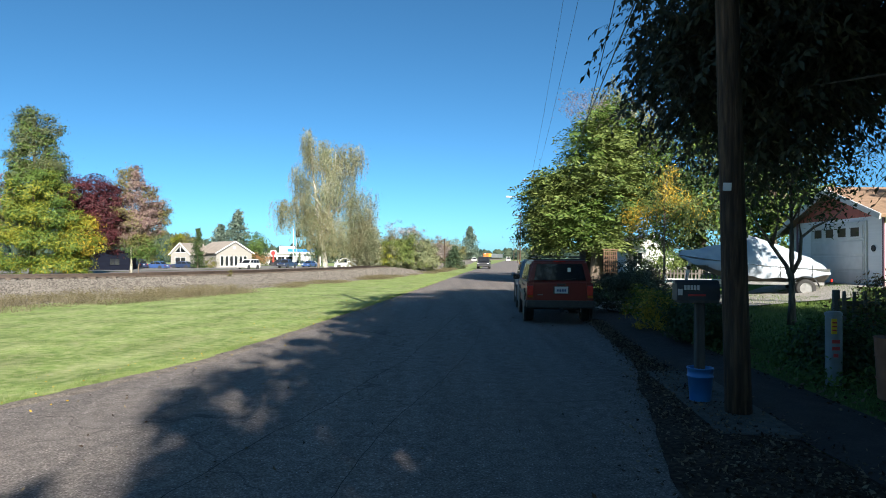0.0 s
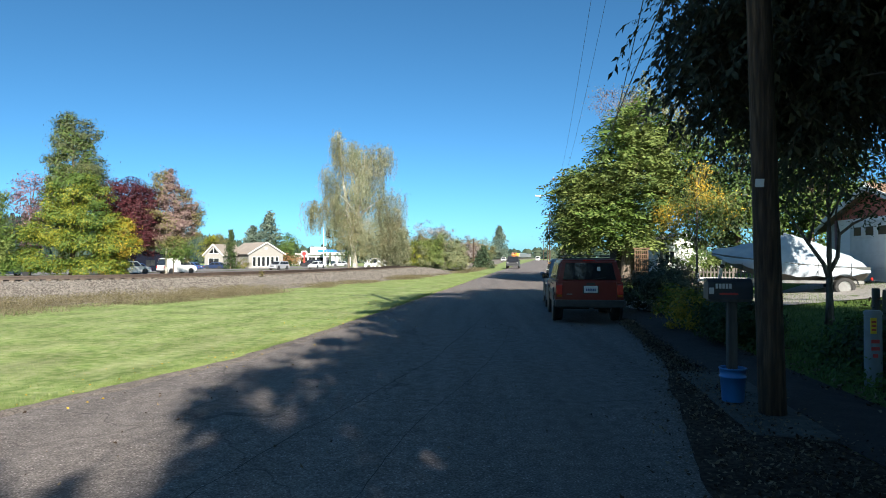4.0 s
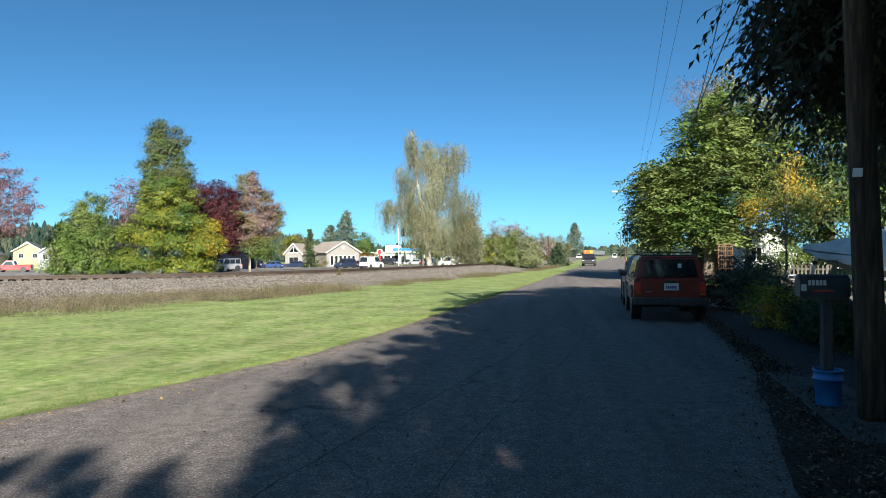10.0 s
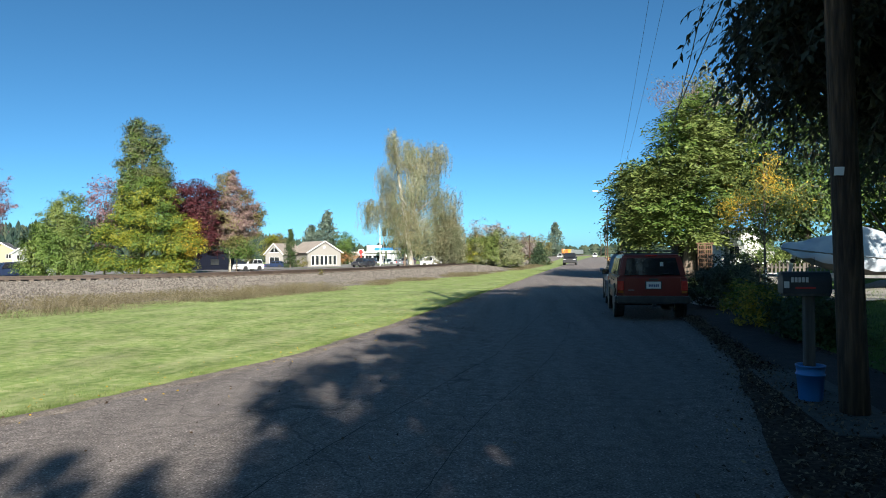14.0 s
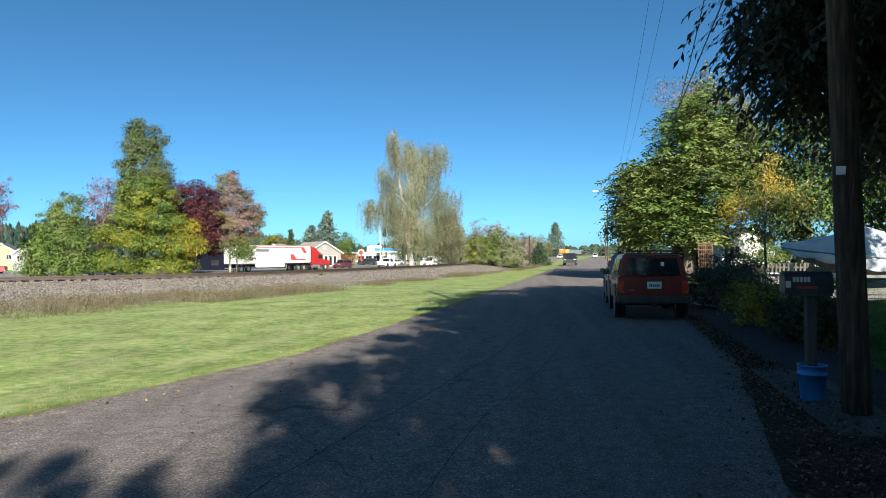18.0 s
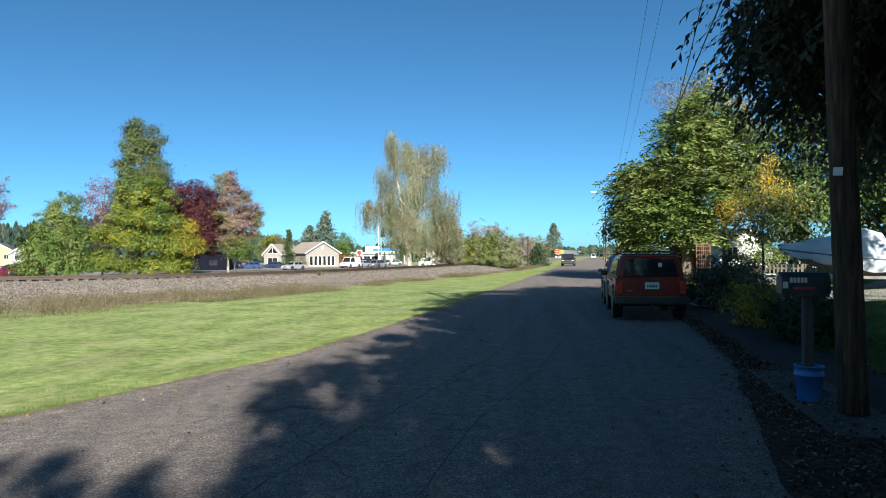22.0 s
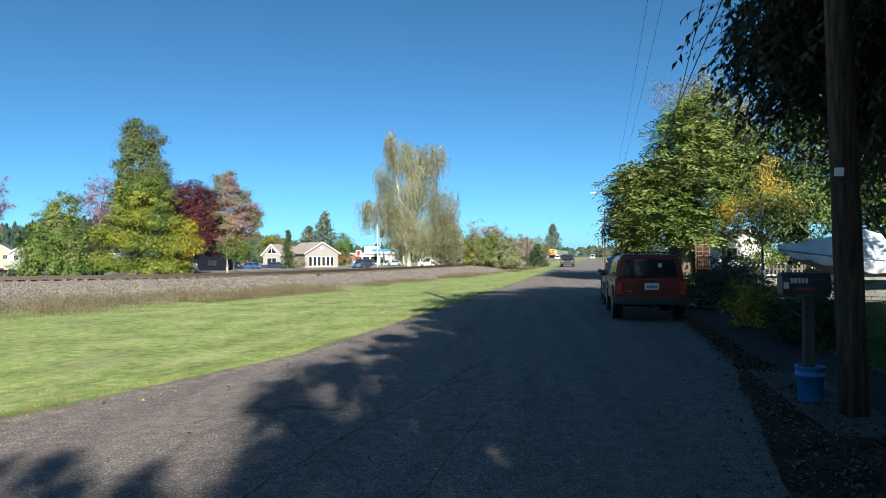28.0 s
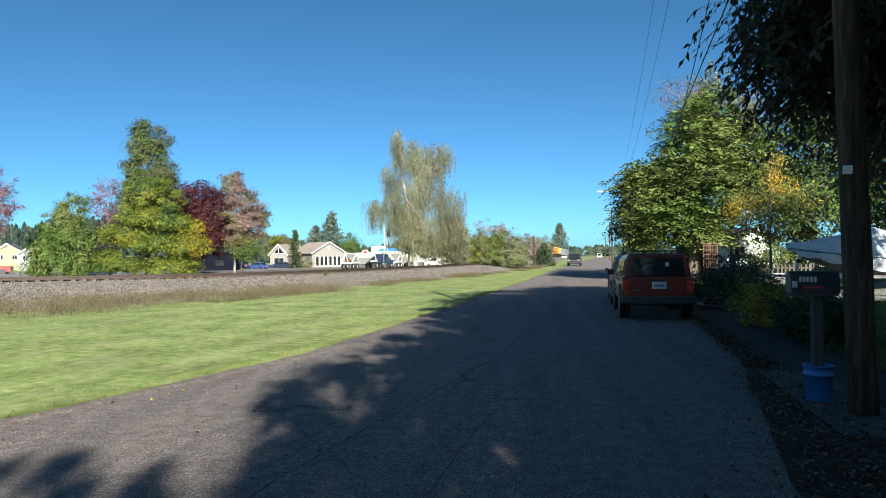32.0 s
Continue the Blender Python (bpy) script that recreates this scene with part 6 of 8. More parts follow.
part("end_label", box(0.05, 0.006, 0.07, (-0.235, -0.104, 0.85)), M_WHITE, mbox)

M_TUBE = material("grey_green_plastic", [(0.13, 0.16, 0.18), (0.2, 0.235, 0.26)], scale=4, rough=0.5, stain=0.15)
mk = thing("cable_marker", pose(5.14, 8.55, 0.05), "grey cable marker post with yellow and red labels", "marker post")
part("tube", cyl(0.1, 0.1, 0.9, seg=24, bevel=0.008), M_TUBE, mk, smooth=False)
part("cap", cyl(0.112, 0.1, 0.07, (0, 0, 0.9), 24, bevel=0.015), M_TUBE, mk)
M_LABEL = paint("label_yellow", (0.75, 0.5, 0.02), 0.5, 0)
part("label", box(0.075, 0.012, 0.2, (-0.05, -0.095, 0.68), bevel=0.003, turn=pose(0, 0, 0, 0, 0, 0)), M_LABEL, mk, "yellow label")
for k in range(3):
    part("text_bar", box(0.055, 0.006, 0.02, (-0.05, -0.104, 0.72 + k * 0.05)), M_SIGNRED, mk, "red bar of lettering")
for k, w in enumerate((0.1, 0.1, 0.06)):
    part("text_bar", box(w, 0.008, 0.045, (-0.03, -0.099, 0.56 - k * 0.09)), M_SIGNRED, mk, "red bar of lettering")
M_RUST = material("terracotta", [(0.22, 0.08, 0.04), (0.34, 0.14, 0.075)], scale=4, rough=0.85, stain=0.2)
dr = thing("terracotta_tub", pose(5.38, 7.6, 0.05), "rust-brown tub at the garden edge", "tub")
part("shell", cyl(0.25, 0.29, 0.74, seg=26, bevel=0.015), M_RUST, dr)
for zz in (0.24, 0.5, 0.71):
    part("hoop", cyl(0.285 + (zz - 0.5) * 0.04, 0.29 + (zz - 0.5) * 0.04, 0.03, (0, 0, zz), 26, bevel=0.006), M_RUST, dr)


# ---------------------------------------------------------------- vehicles (front towards +y, origin on the ground at mid length)
P_WHITE = paint("car_white", (0.62, 0.62, 0.61))
P_SILVER = paint("car_silver", (0.27, 0.28, 0.3), 0.35)
P_GREY = paint("car_grey", (0.14, 0.15, 0.165), 0.35)
P_BLACK = paint("car_black", (0.02, 0.02, 0.024))
P_BLUE = paint("car_blue", (0.03, 0.07, 0.2))
P_DARKBLUE = paint("car_dark_blue", (0.018, 0.03, 0.07))
P_RED = paint("car_red", (0.5, 0.02, 0.025))
P_TRUCKRED = paint("truck_red", (0.33, 0.02, 0.022))
P_MAROON = paint("car_maroon", (0.1, 0.012, 0.02))
P_JEEP = paint("jeep_red", (0.17, 0.014, 0.009), 0.4, 0.25)
P_PALEBLUE = paint("car_pale_blue", (0.13, 0.18, 0.25), 0.35)
M_AMBERLAMP = paint("amber_lens", (0.4, 0.1, 0.015), 0.25, 0)
P_ORANGE = paint("loco_orange", (0.75, 0.2, 0.02), 0.5, 0.1)
P_AMBER = paint("loco_yellow", (0.75, 0.42, 0.03), 0.5, 0.1)
WHEEL_MESHES = {}


def wheel(parent, x, y, r, w=0.22, name="wheel"):
    """A tyre with its rim and hub; the wheel's own origin is its axle, so that it can roll."""
    key = (round(r, 3), round(w, 3))
    if key not in WHEEL_MESHES:
        tm = bpy.data.meshes.new("tyre")
        bm = bmesh.new()
        prof = [(r * 0.62, -w / 2), (r * 0.9, -w / 2), (r, -w * 0.36), (r, w * 0.36), (r * 0.9, w / 2), (r * 0.62, w / 2)]
        n = 22
        rings = [[bm.verts.new((q, a * math.cos(k * 2 * math.pi / n) * 1.0, a * math.sin(k * 2 * math.pi / n))) for k in range(n)] for a, q in prof]
        for i in range(len(rings) - 1):
            for k in range(n):
                bm.faces.new((rings[i][k], rings[i][(k + 1) % n], rings[i + 1][(k + 1) % n], rings[i + 1][k]))
        bmesh.ops.recalc_face_normals(bm, faces=bm.faces[:])
        bm.to_mesh(tm)
        bm.free()
        tm.materials.append(M_BLACK)
        rm = bpy.data.meshes.new("rim")
        bm = cyl(r * 0.64, r * 0.64, w * 0.7, (-w * 0.35, 0, 0), 18, turn=pose(0, 0, 0, 0, 90, 0))
        cyl(r * 0.2, r * 0.16, w * 0.96, (-w * 0.48, 0, 0), 10, bm=bm, turn=pose(0, 0, 0, 0, 90, 0))
        for k in range(5):
            box(w * 0.84, r * 0.16, r * 0.52, (0, 0, 0), bm=bm, turn=pose(0, 0, 0, k * 72, 0, 0))
        bm.to_mesh(rm)
        bm.free()
        rm.materials.append(M_CHROME)
        WHEEL_MESHES[key] = (tm, rm)
    tm, rm = WHEEL_MESHES[key]
    wl = part(name, tm, None, parent, at=pose(x, y, r))
    part("rim", rm, None, wl)
    return wl


def shell(profile, w_low, w_high, z_low, z_high, bevel=0.05):
    """A closed body from a side profile, narrowing with height (tumblehome), with rounded edges."""
    bm = prism(profile, 1.0)
    for v in bm.verts:
        u = min(1.0, max(0.0, (v.co.z - z_low) / (z_high - z_low)))
        v.co.x *= w_low + (w_high - w_low) * u
    if bevel:
        bmesh.ops.bevel(bm, geom=[e for e in bm.edges], offset=bevel, segments=2, affect="EDGES", clamp_overlap=True)
    return bm


KINDS = {
    # length, width, belt, roof, ground clearance, wheel radius, axles, cabin (base rear, roof rear, roof front, base front), bonnet height
    "sedan": (4.7, 1.8, 0.92, 1.45, 0.2, 0.32, (-1.4, 1.35), (-1.75, -1.0, 0.35, 1.15), 0.8),
    "suv": (4.9, 1.95, 1.1, 1.82, 0.26, 0.37, (-1.45, 1.45), (-2.35, -2.1, 0.45, 1.15), 1.05),
    "wagon": (4.6, 1.8, 1.0, 1.62, 0.22, 0.34, (-1.38, 1.38), (-2.2, -1.85, 0.45, 1.25), 0.95),
    "pickup": (5.6, 1.95, 1.1, 1.84, 0.32, 0.39, (-1.75, 1.65), (-0.55, -0.3, 0.75, 1.35), 1.05),
    "van": (5.4, 2.0, 1.2, 2.2, 0.24, 0.36, (-1.7, 1.65), (-2.6, -2.5, 1.1, 1.85), 1.1),
    "hummer": (4.8, 2.05, 1.2, 2.0, 0.4, 0.44, (-1.5, 1.5), (-2.25, -2.2, 0.75, 1.05), 1.2),
}


def car(kind, colour, m, label, group="", cargo=None):
    L, W, belt, roof, gc, wr, axles, cab, bonnet = KINDS[kind]
    root = thing({"sedan": "sedan", "suv": "suv", "wagon": "estate_car", "pickup": "pickup_truck", "van": "van", "hummer": "off_road_car"}[kind], m, label, "car" if kind not in ("pickup", "van") else kind, group)
    h = L / 2
    low = [(-h, gc + 0.12), (-h + 0.1, gc), (h - 0.12, gc), (h, gc + 0.15), (h - 0.02, bonnet - 0.2), (h - 0.18, bonnet - 0.03), (cab[3], belt), (cab[0] + 0.1, belt), (-h + 0.04, belt - 0.03 if kind != "sedan" else belt - 0.02), (-h, belt - 0.25)]
    body = part("body", shell(low, W, W * 0.95, gc, belt, 0.045), colour, root, smooth=False)
    top = [(cab[0], belt - 0.02), (cab[3], belt - 0.02), (cab[2], roof), (cab[1], roof)]
    part("cabin", shell(top, W * 0.93, W * 0.78, belt, roof, 0.05), colour, root)
    hw = lambda z: (W * 0.93 + (W * 0.78 - W * 0.93) * (z - belt) / (roof - belt)) / 2

    def pane(name, quad):
        bm = bmesh.new()
        vs = [bm.verts.new(p) for p in quad]
        bm.faces.new(vs)
        bmesh.ops.recalc_face_normals(bm, faces=bm.faces[:])
        bmesh.ops.solidify(bm, geom=bm.faces[:], thickness=0.012)
        return part(name, bm, M_GLASS, root)

    zb, zt = belt + 0.04, roof - 0.1

    def ylerp(a, b, z):
        return a + (b - a) * (z - belt) / (roof - belt)

    n = 3 if kind in ("suv", "wagon", "hummer") else (1 if kind == "pickup" else 2)
    for sx in (-1, 1):
        r0, r1 = ylerp(cab[0], cab[1], zb) + 0.14, ylerp(cab[0], cab[1], zt) + 0.12
        f0, f1 = ylerp(cab[3], cab[2], zb) - 0.16, ylerp(cab[3], cab[2], zt) - 0.1
        if kind == "van":
            r0 = r1 = f1 - 1.2
            n = 1
        for k in range(n):
            a0, b0 = r0 + (f0 - r0) * k / n + 0.04, r0 + (f0 - r0) * (k + 1) / n - 0.04
            a1, b1 = r1 + (f1 - r1) * k / n + 0.04, r1 + (f1 - r1) * (k + 1) / n - 0.04
            e = 0.016
            pane("side_window", [(sx * (hw(zb) + e), a0, zb), (sx * (hw(zb) + e), b0, zb), (sx * (hw(zt) + e), b1, zt), (sx * (hw(zt) + e), a1, zt)])
        part("mirror", box(0.16, 0.1, 0.14, (sx * (W / 2 + 0.06), cab[3] - 0.3, belt - 0.02), bevel=0.03), colour if kind != "van" else M_PLASTIC, root)
        for y in axles:
            wheel(root, sx * (W / 2 - 0.12), y, wr)
            part("wheel_arch", cyl(wr + 0.08, wr + 0.08, 0.05, (sx * (W / 2 - 0.012) - 0.025, y, wr), 20, turn=pose(0, 0, 0, 0, 90, 0)), M_PLASTIC, root)
        part("headlamp", box(0.36, 0.07, 0.16, (sx * (W / 2 - 0.26), h - 0.06, bonnet - 0.33), bevel=0.03), M_CLEARLAMP, root)
        part("tail_lamp", box(0.16, 0.06, 0.3 if kind != "sedan" else 0.17, (sx * (W / 2 - 0.13), -h - 0.005, belt - 0.38), bevel=0.02), M_REDLAMP, root)
    for (ya, yb, nm) in ((cab[3], cab[2], "windscreen"), (cab[0], cab[1], "rear_window")):
        e = 0.02 if nm == "windscreen" else -0.02
        pane(nm, [(-hw(zb) + 0.1, ylerp(ya, yb, zb) + e, zb), (hw(zb) - 0.1, ylerp(ya, yb, zb) + e, zb), (hw(zt) - 0.1, ylerp(ya, yb, zt) + e, zt), (-hw(zt) + 0.1, ylerp(ya, yb, zt) + e, zt)])
    part("front_bumper", box(W * 0.96, 0.16, 0.2, (0, h - 0.02, gc + 0.06), bevel=0.04), M_PLASTIC if kind in ("pickup", "hummer", "van") else colour, root)
    part("rear_bumper", box(W * 0.96, 0.16, 0.2, (0, -h + 0.02, gc + 0.06), bevel=0.04), M_CHROME if kind == "pickup" else (M_PLASTIC if kind in ("hummer", "van") else colour), root)
    part("grille", box(W * 0.5, 0.05, 0.16, (0, h - 0.02, bonnet - 0.34), bevel=0.01), M_PLASTIC, root)
    part("plate", box(0.32, 0.02, 0.16, (0, -h - 0.03 if kind != "pickup" else -h - 0.07, belt - 0.36), bevel=0.004), M_WHITE, root)
    if kind == "pickup":
        part("bed_floor", box(W * 0.8, 1.9, 0.02, (0, (-h + cab[0]) / 2, belt + 0.002)), M_PLASTIC, root)
        for sx in (-1, 1):
            part("bed_side", box(0.08, 2.1, 0.12, (sx * (W * 0.47 - 0.04), (-h + cab[0]) / 2 + 0.05, belt - 0.03), bevel=0.02), colour, root)
        part("tailgate", box(W * 0.9, 0.07, 0.14, (0, -h + 0.06, belt - 0.03), bevel=0.02), colour, root)
    if kind in ("suv", "hummer"):
        for sx in (-1, 1):
            part("roof_rail", box(0.05, 1.8, 0.05, (sx * W * 0.33, -0.7, roof + 0.01), bevel=0.015), M_PLASTIC, root)
    if kind == "hummer":
        part("spare_wheel", cyl(0.4, 0.4, 0.24, (0, -h - 0.26, 1.2), 20, turn=pose(0, 0, 0, -90, 0, 0), bevel=0.04), M_BLACK, root)
    return root


def jeep(m):
    """The boxy red four-wheel-drive parked beside the lane."""
    root = thing("parked_jeep", m, "boxy red four-wheel-drive car parked in the shade at the lane's edge", "car")
    W, L, h = 1.72, 4.2, 2.1
    low = [(-h + 0.02, 0.5), (-h + 0.06, 0.42), (h - 0.1, 0.42), (h, 0.55), (h, 0.92), (h - 0.1, 1.03), (0.85, 1.08), (-h + 0.06, 1.08), (-h, 1.0)]
    body = part("body", shell(low, W, W * 0.97, 0.45, 1.08, 0.04), P_JEEP, root)
    top = [(-h + 0.03, 1.06), (0.98, 1.06), (0.4, 1.6), (0.2, 1.63), (-h + 0.32, 1.63), (-h + 0.2, 1.58)]
    part("cabin", shell(top, W * 0.95, W * 0.8, 1.06, 1.63, 0.04), P_JEEP, root)

    def quad(name, q, mat, parent=None, th=0.014):
        bm = bmesh.new()
        bm.faces.new([bm.verts.new(p) for p in q])
        bmesh.ops.recalc_face_normals(bm, faces=bm.faces[:])
        bmesh.ops.solidify(bm, geom=bm.faces[:], thickness=th)
        return part(name, bm, mat, parent or root)

    yr = lambda z: -h + 0.03 + 0.17 * (z - 1.06) / 0.52 - 0.024
    rw = quad("rear_window", [(-0.66, yr(1.1), 1.1), (0.66, yr(1.1), 1.1), (0.58, yr(1.52), 1.52), (-0.58, yr(1.52), 1.52)], M_GLASS)
    part("sticker", box(0.08, 0.006, 0.1, (0.24, yr(1.36) - 0.012, 1.32)), M_WHITE, rw, "small pale sticker")
    part("wiper", tube([(0.05, yr(1.1) - 0.02, 1.1), (0.4, yr(1.14) - 0.02, 1.15)], [0.01, 0.008], 5), M_BLACK, rw)
    hatch = part("tailgate", box(1.36, 0.04, 0.52, (0, -h - 0.012, 0.54), bevel=0.018), P_JEEP, root)
    part("plate_recess", box(0.4, 0.012, 0.2, (0.03, -h - 0.034, 0.75), bevel=0.004), M_PLASTIC, hatch)
    pl = part("plate", box(0.34, 0.012, 0.17, (0.03, -h - 0.045, 0.77), bevel=0.004), M_WHITE, hatch, "white licence plate")
    for k in range(6):
        part("plate_bar", box(0.03, 0.006, 0.06, (-0.075 + k * 0.042, -h - 0.053, 0.815)), P_BLUE, pl, "dark bar on the plate")
    part("emblem", box(0.14, 0.008, 0.025, (-0.5, -h - 0.036, 0.72), bevel=0.003), M_GREYPAINT, hatch)
    part("tailgate_handle", box(0.22, 0.02, 0.05, (0.03, -h - 0.036, 0.97), bevel=0.008), M_PLASTIC, hatch)
    part("rear_bumper", box(1.7, 0.22, 0.19, (0, -h - 0.05, 0.4), bevel=0.035, seg=2), M_PLASTIC, root)
    for sx in (-1, 1):
        tl = part("tail_lamp", box(0.15, 0.05, 0.24, (sx * 0.755, -h - 0.012, 0.72), bevel=0.012), M_REDLAMP, root)
        part("reversing_lens", box(0.13, 0.012, 0.06, (sx * 0.755, -h - 0.036, 0.66), bevel=0.004), M_AMBERLAMP, tl)
        part("bumper_end", box(0.16, 0.3, 0.18, (sx * 0.82, -h + 0.12, 0.405), bevel=0.03), M_PLASTIC, root)
        for y in (-1.27, 1.3):
            wheel(root, sx * 0.74, y, 0.35, 0.23)
            part("flare", cyl(0.45, 0.45, 0.06, (sx * 0.855 - 0.03, y, 0.42), 22, turn=pose(0, 0, 0, 0, 90, 0), bevel=0.015), M_PLASTIC, root)
        hw = lambda z: (W * 0.95 + (W * 0.8 - W * 0.95) * (z - 1.06) / 0.57) / 2 + 0.012
        for a0, b0, a1, b1 in ((-1.85, -1.15, -1.68, -1.15), (-1.05, -0.35, -1.05, -0.35), (-0.25, 0.72, -0.25, 0.36)):
            quad("side_window", [(sx * hw(1.1), a0, 1.1), (sx * hw(1.1), b0, 1.1), (sx * hw(1.52), b1, 1.52), (sx * hw(1.52), a1, 1.52)], M_GLASS)
        mr = part("mirror", box(0.2, 0.12, 0.16, (sx * 0.99, 0.62, 1.04), bevel=0.03), M_PLASTIC, root)
        part("mirror_glass", box(0.15, 0.01, 0.11, (sx * 0.99, 0.556, 1.065), bevel=0.003), M_GLASS, mr)
        part("side_moulding", box(0.03, 3.3, 0.1, (sx * 0.862, -0.1, 0.66), bevel=0.01), M_PLASTIC, root)
        for y in (-0.85, 0.05):
            part("door_handle", box(0.025, 0.16, 0.035, (sx * 0.852, y, 0.93), bevel=0.006), M_PLASTIC, root)
        part("headlamp", box(0.24, 0.06, 0.16, (sx * 0.6, h - 0.01, 0.76), bevel=0.02), M_CLEARLAMP, root)
        part("rack_rail", box(0.035, 1.9, 0.03, (sx * 0.58, -0.75, 1.67), bevel=0.008), M_PLASTIC, root)
    for y in (-1.5, -1.0, -0.5, 0.0):
        part("rack_bar", box(1.16, 0.05, 0.025, (0, y, 1.69), bevel=0.006), M_PLASTIC, root)
    quad("windscreen", [(-0.68, 0.97, 1.1), (0.68, 0.97, 1.1), (0.6, 0.52, 1.53), (-0.6, 0.52, 1.53)], M_GLASS)
    part("tow_hitch", box(0.09, 0.2, 0.07, (0.02, -h - 0.2, 0.33), bevel=0.008), M_BLACK, root)
    part("roof_gutter", box(1.36, 0.03, 0.03, (0, -h + 0.21, 1.615), bevel=0.008), M_PLASTIC, root)
    part("exhaust", tube([(0.45, -h + 0.3, 0.3), (0.5, -h - 0.02, 0.28)], [0.03, 0.03], 8), M_RAIL, root)
    part("axle", tube([(-0.7, -1.27, 0.35), (0.7, -1.27, 0.35)], [0.06, 0.06], 8), M_BLACK, root)
    part("high_lamp", box(0.3, 0.03, 0.035, (0, -h + 0.17, 1.565), bevel=0.006), M_REDLAMP, root)
    return root


jeep(pose(3.14, 18.7, 0.03, 0, 0, -4.0))
car("wagon", P_PALEBLUE, pose(3.55, 23.67, 0.03, 0, 0, -5.0), "pale blue car parked in front of the red one")
car("pickup", P_BLACK, pose(6.3, 100, 0.02, 0, 0, 174), "dark pickup truck parked at the grass verge")
# cars parked beyond the highway and in the gardens
for kd, pc, x, y, z, rz, lb in (("suv", P_DARKBLUE, -59.5, 125, -0.8, 70, "dark blue car parked by the house"), ("sedan", P_BLUE, -55.5, 126, -0.8, 75, "blue saloon parked by the house"), ("sedan", P_DARKBLUE, -53.4, 133.0, -0.8, 80, "dark car parked in front of the porch"),
                          ("suv", P_BLACK, -41.5, 165, -0.8, 84, "dark car parked near the shop"), ("sedan", P_SILVER, -35, 172, -0.8, 90, "silver car parked at the station"), ("van", P_WHITE, -20.5, 140, -0.75, 80, "white van parked behind the birch"), ("van", P_WHITE, -17.6, 150, -0.75, 85, "white van parked behind the birch"),
                          ("suv", P_WHITE, -28.5, 178, -0.8, 20, "white car parked at the station"),
                          ("pickup", P_RED, -86.5, 94, -0.7, 118, "red pickup truck parked by the highway"), ("sedan", P_BLUE, -88.5, 88.5, -0.7, 105, "blue saloon parked by the highway"), ("van", P_WHITE, -95, 95, -0.7, 110, "white van parked by the houses"), ("sedan", P_RED, -96.5, 89, -0.7, 100, "red saloon parked by the houses"),
                          ("sedan", P_WHITE, 16.4, 40.5, 0.4, 70, "white car parked behind the fence"), ("pickup", P_WHITE, 12.5, 260, -0.05, 176, "white pickup far along the lane"), ("van", P_WHITE, 30, 300, -0.05, 176, "white van far along the lane")):
    car(kd, pc, pose(x, y, z, 0, 0, rz), lb)


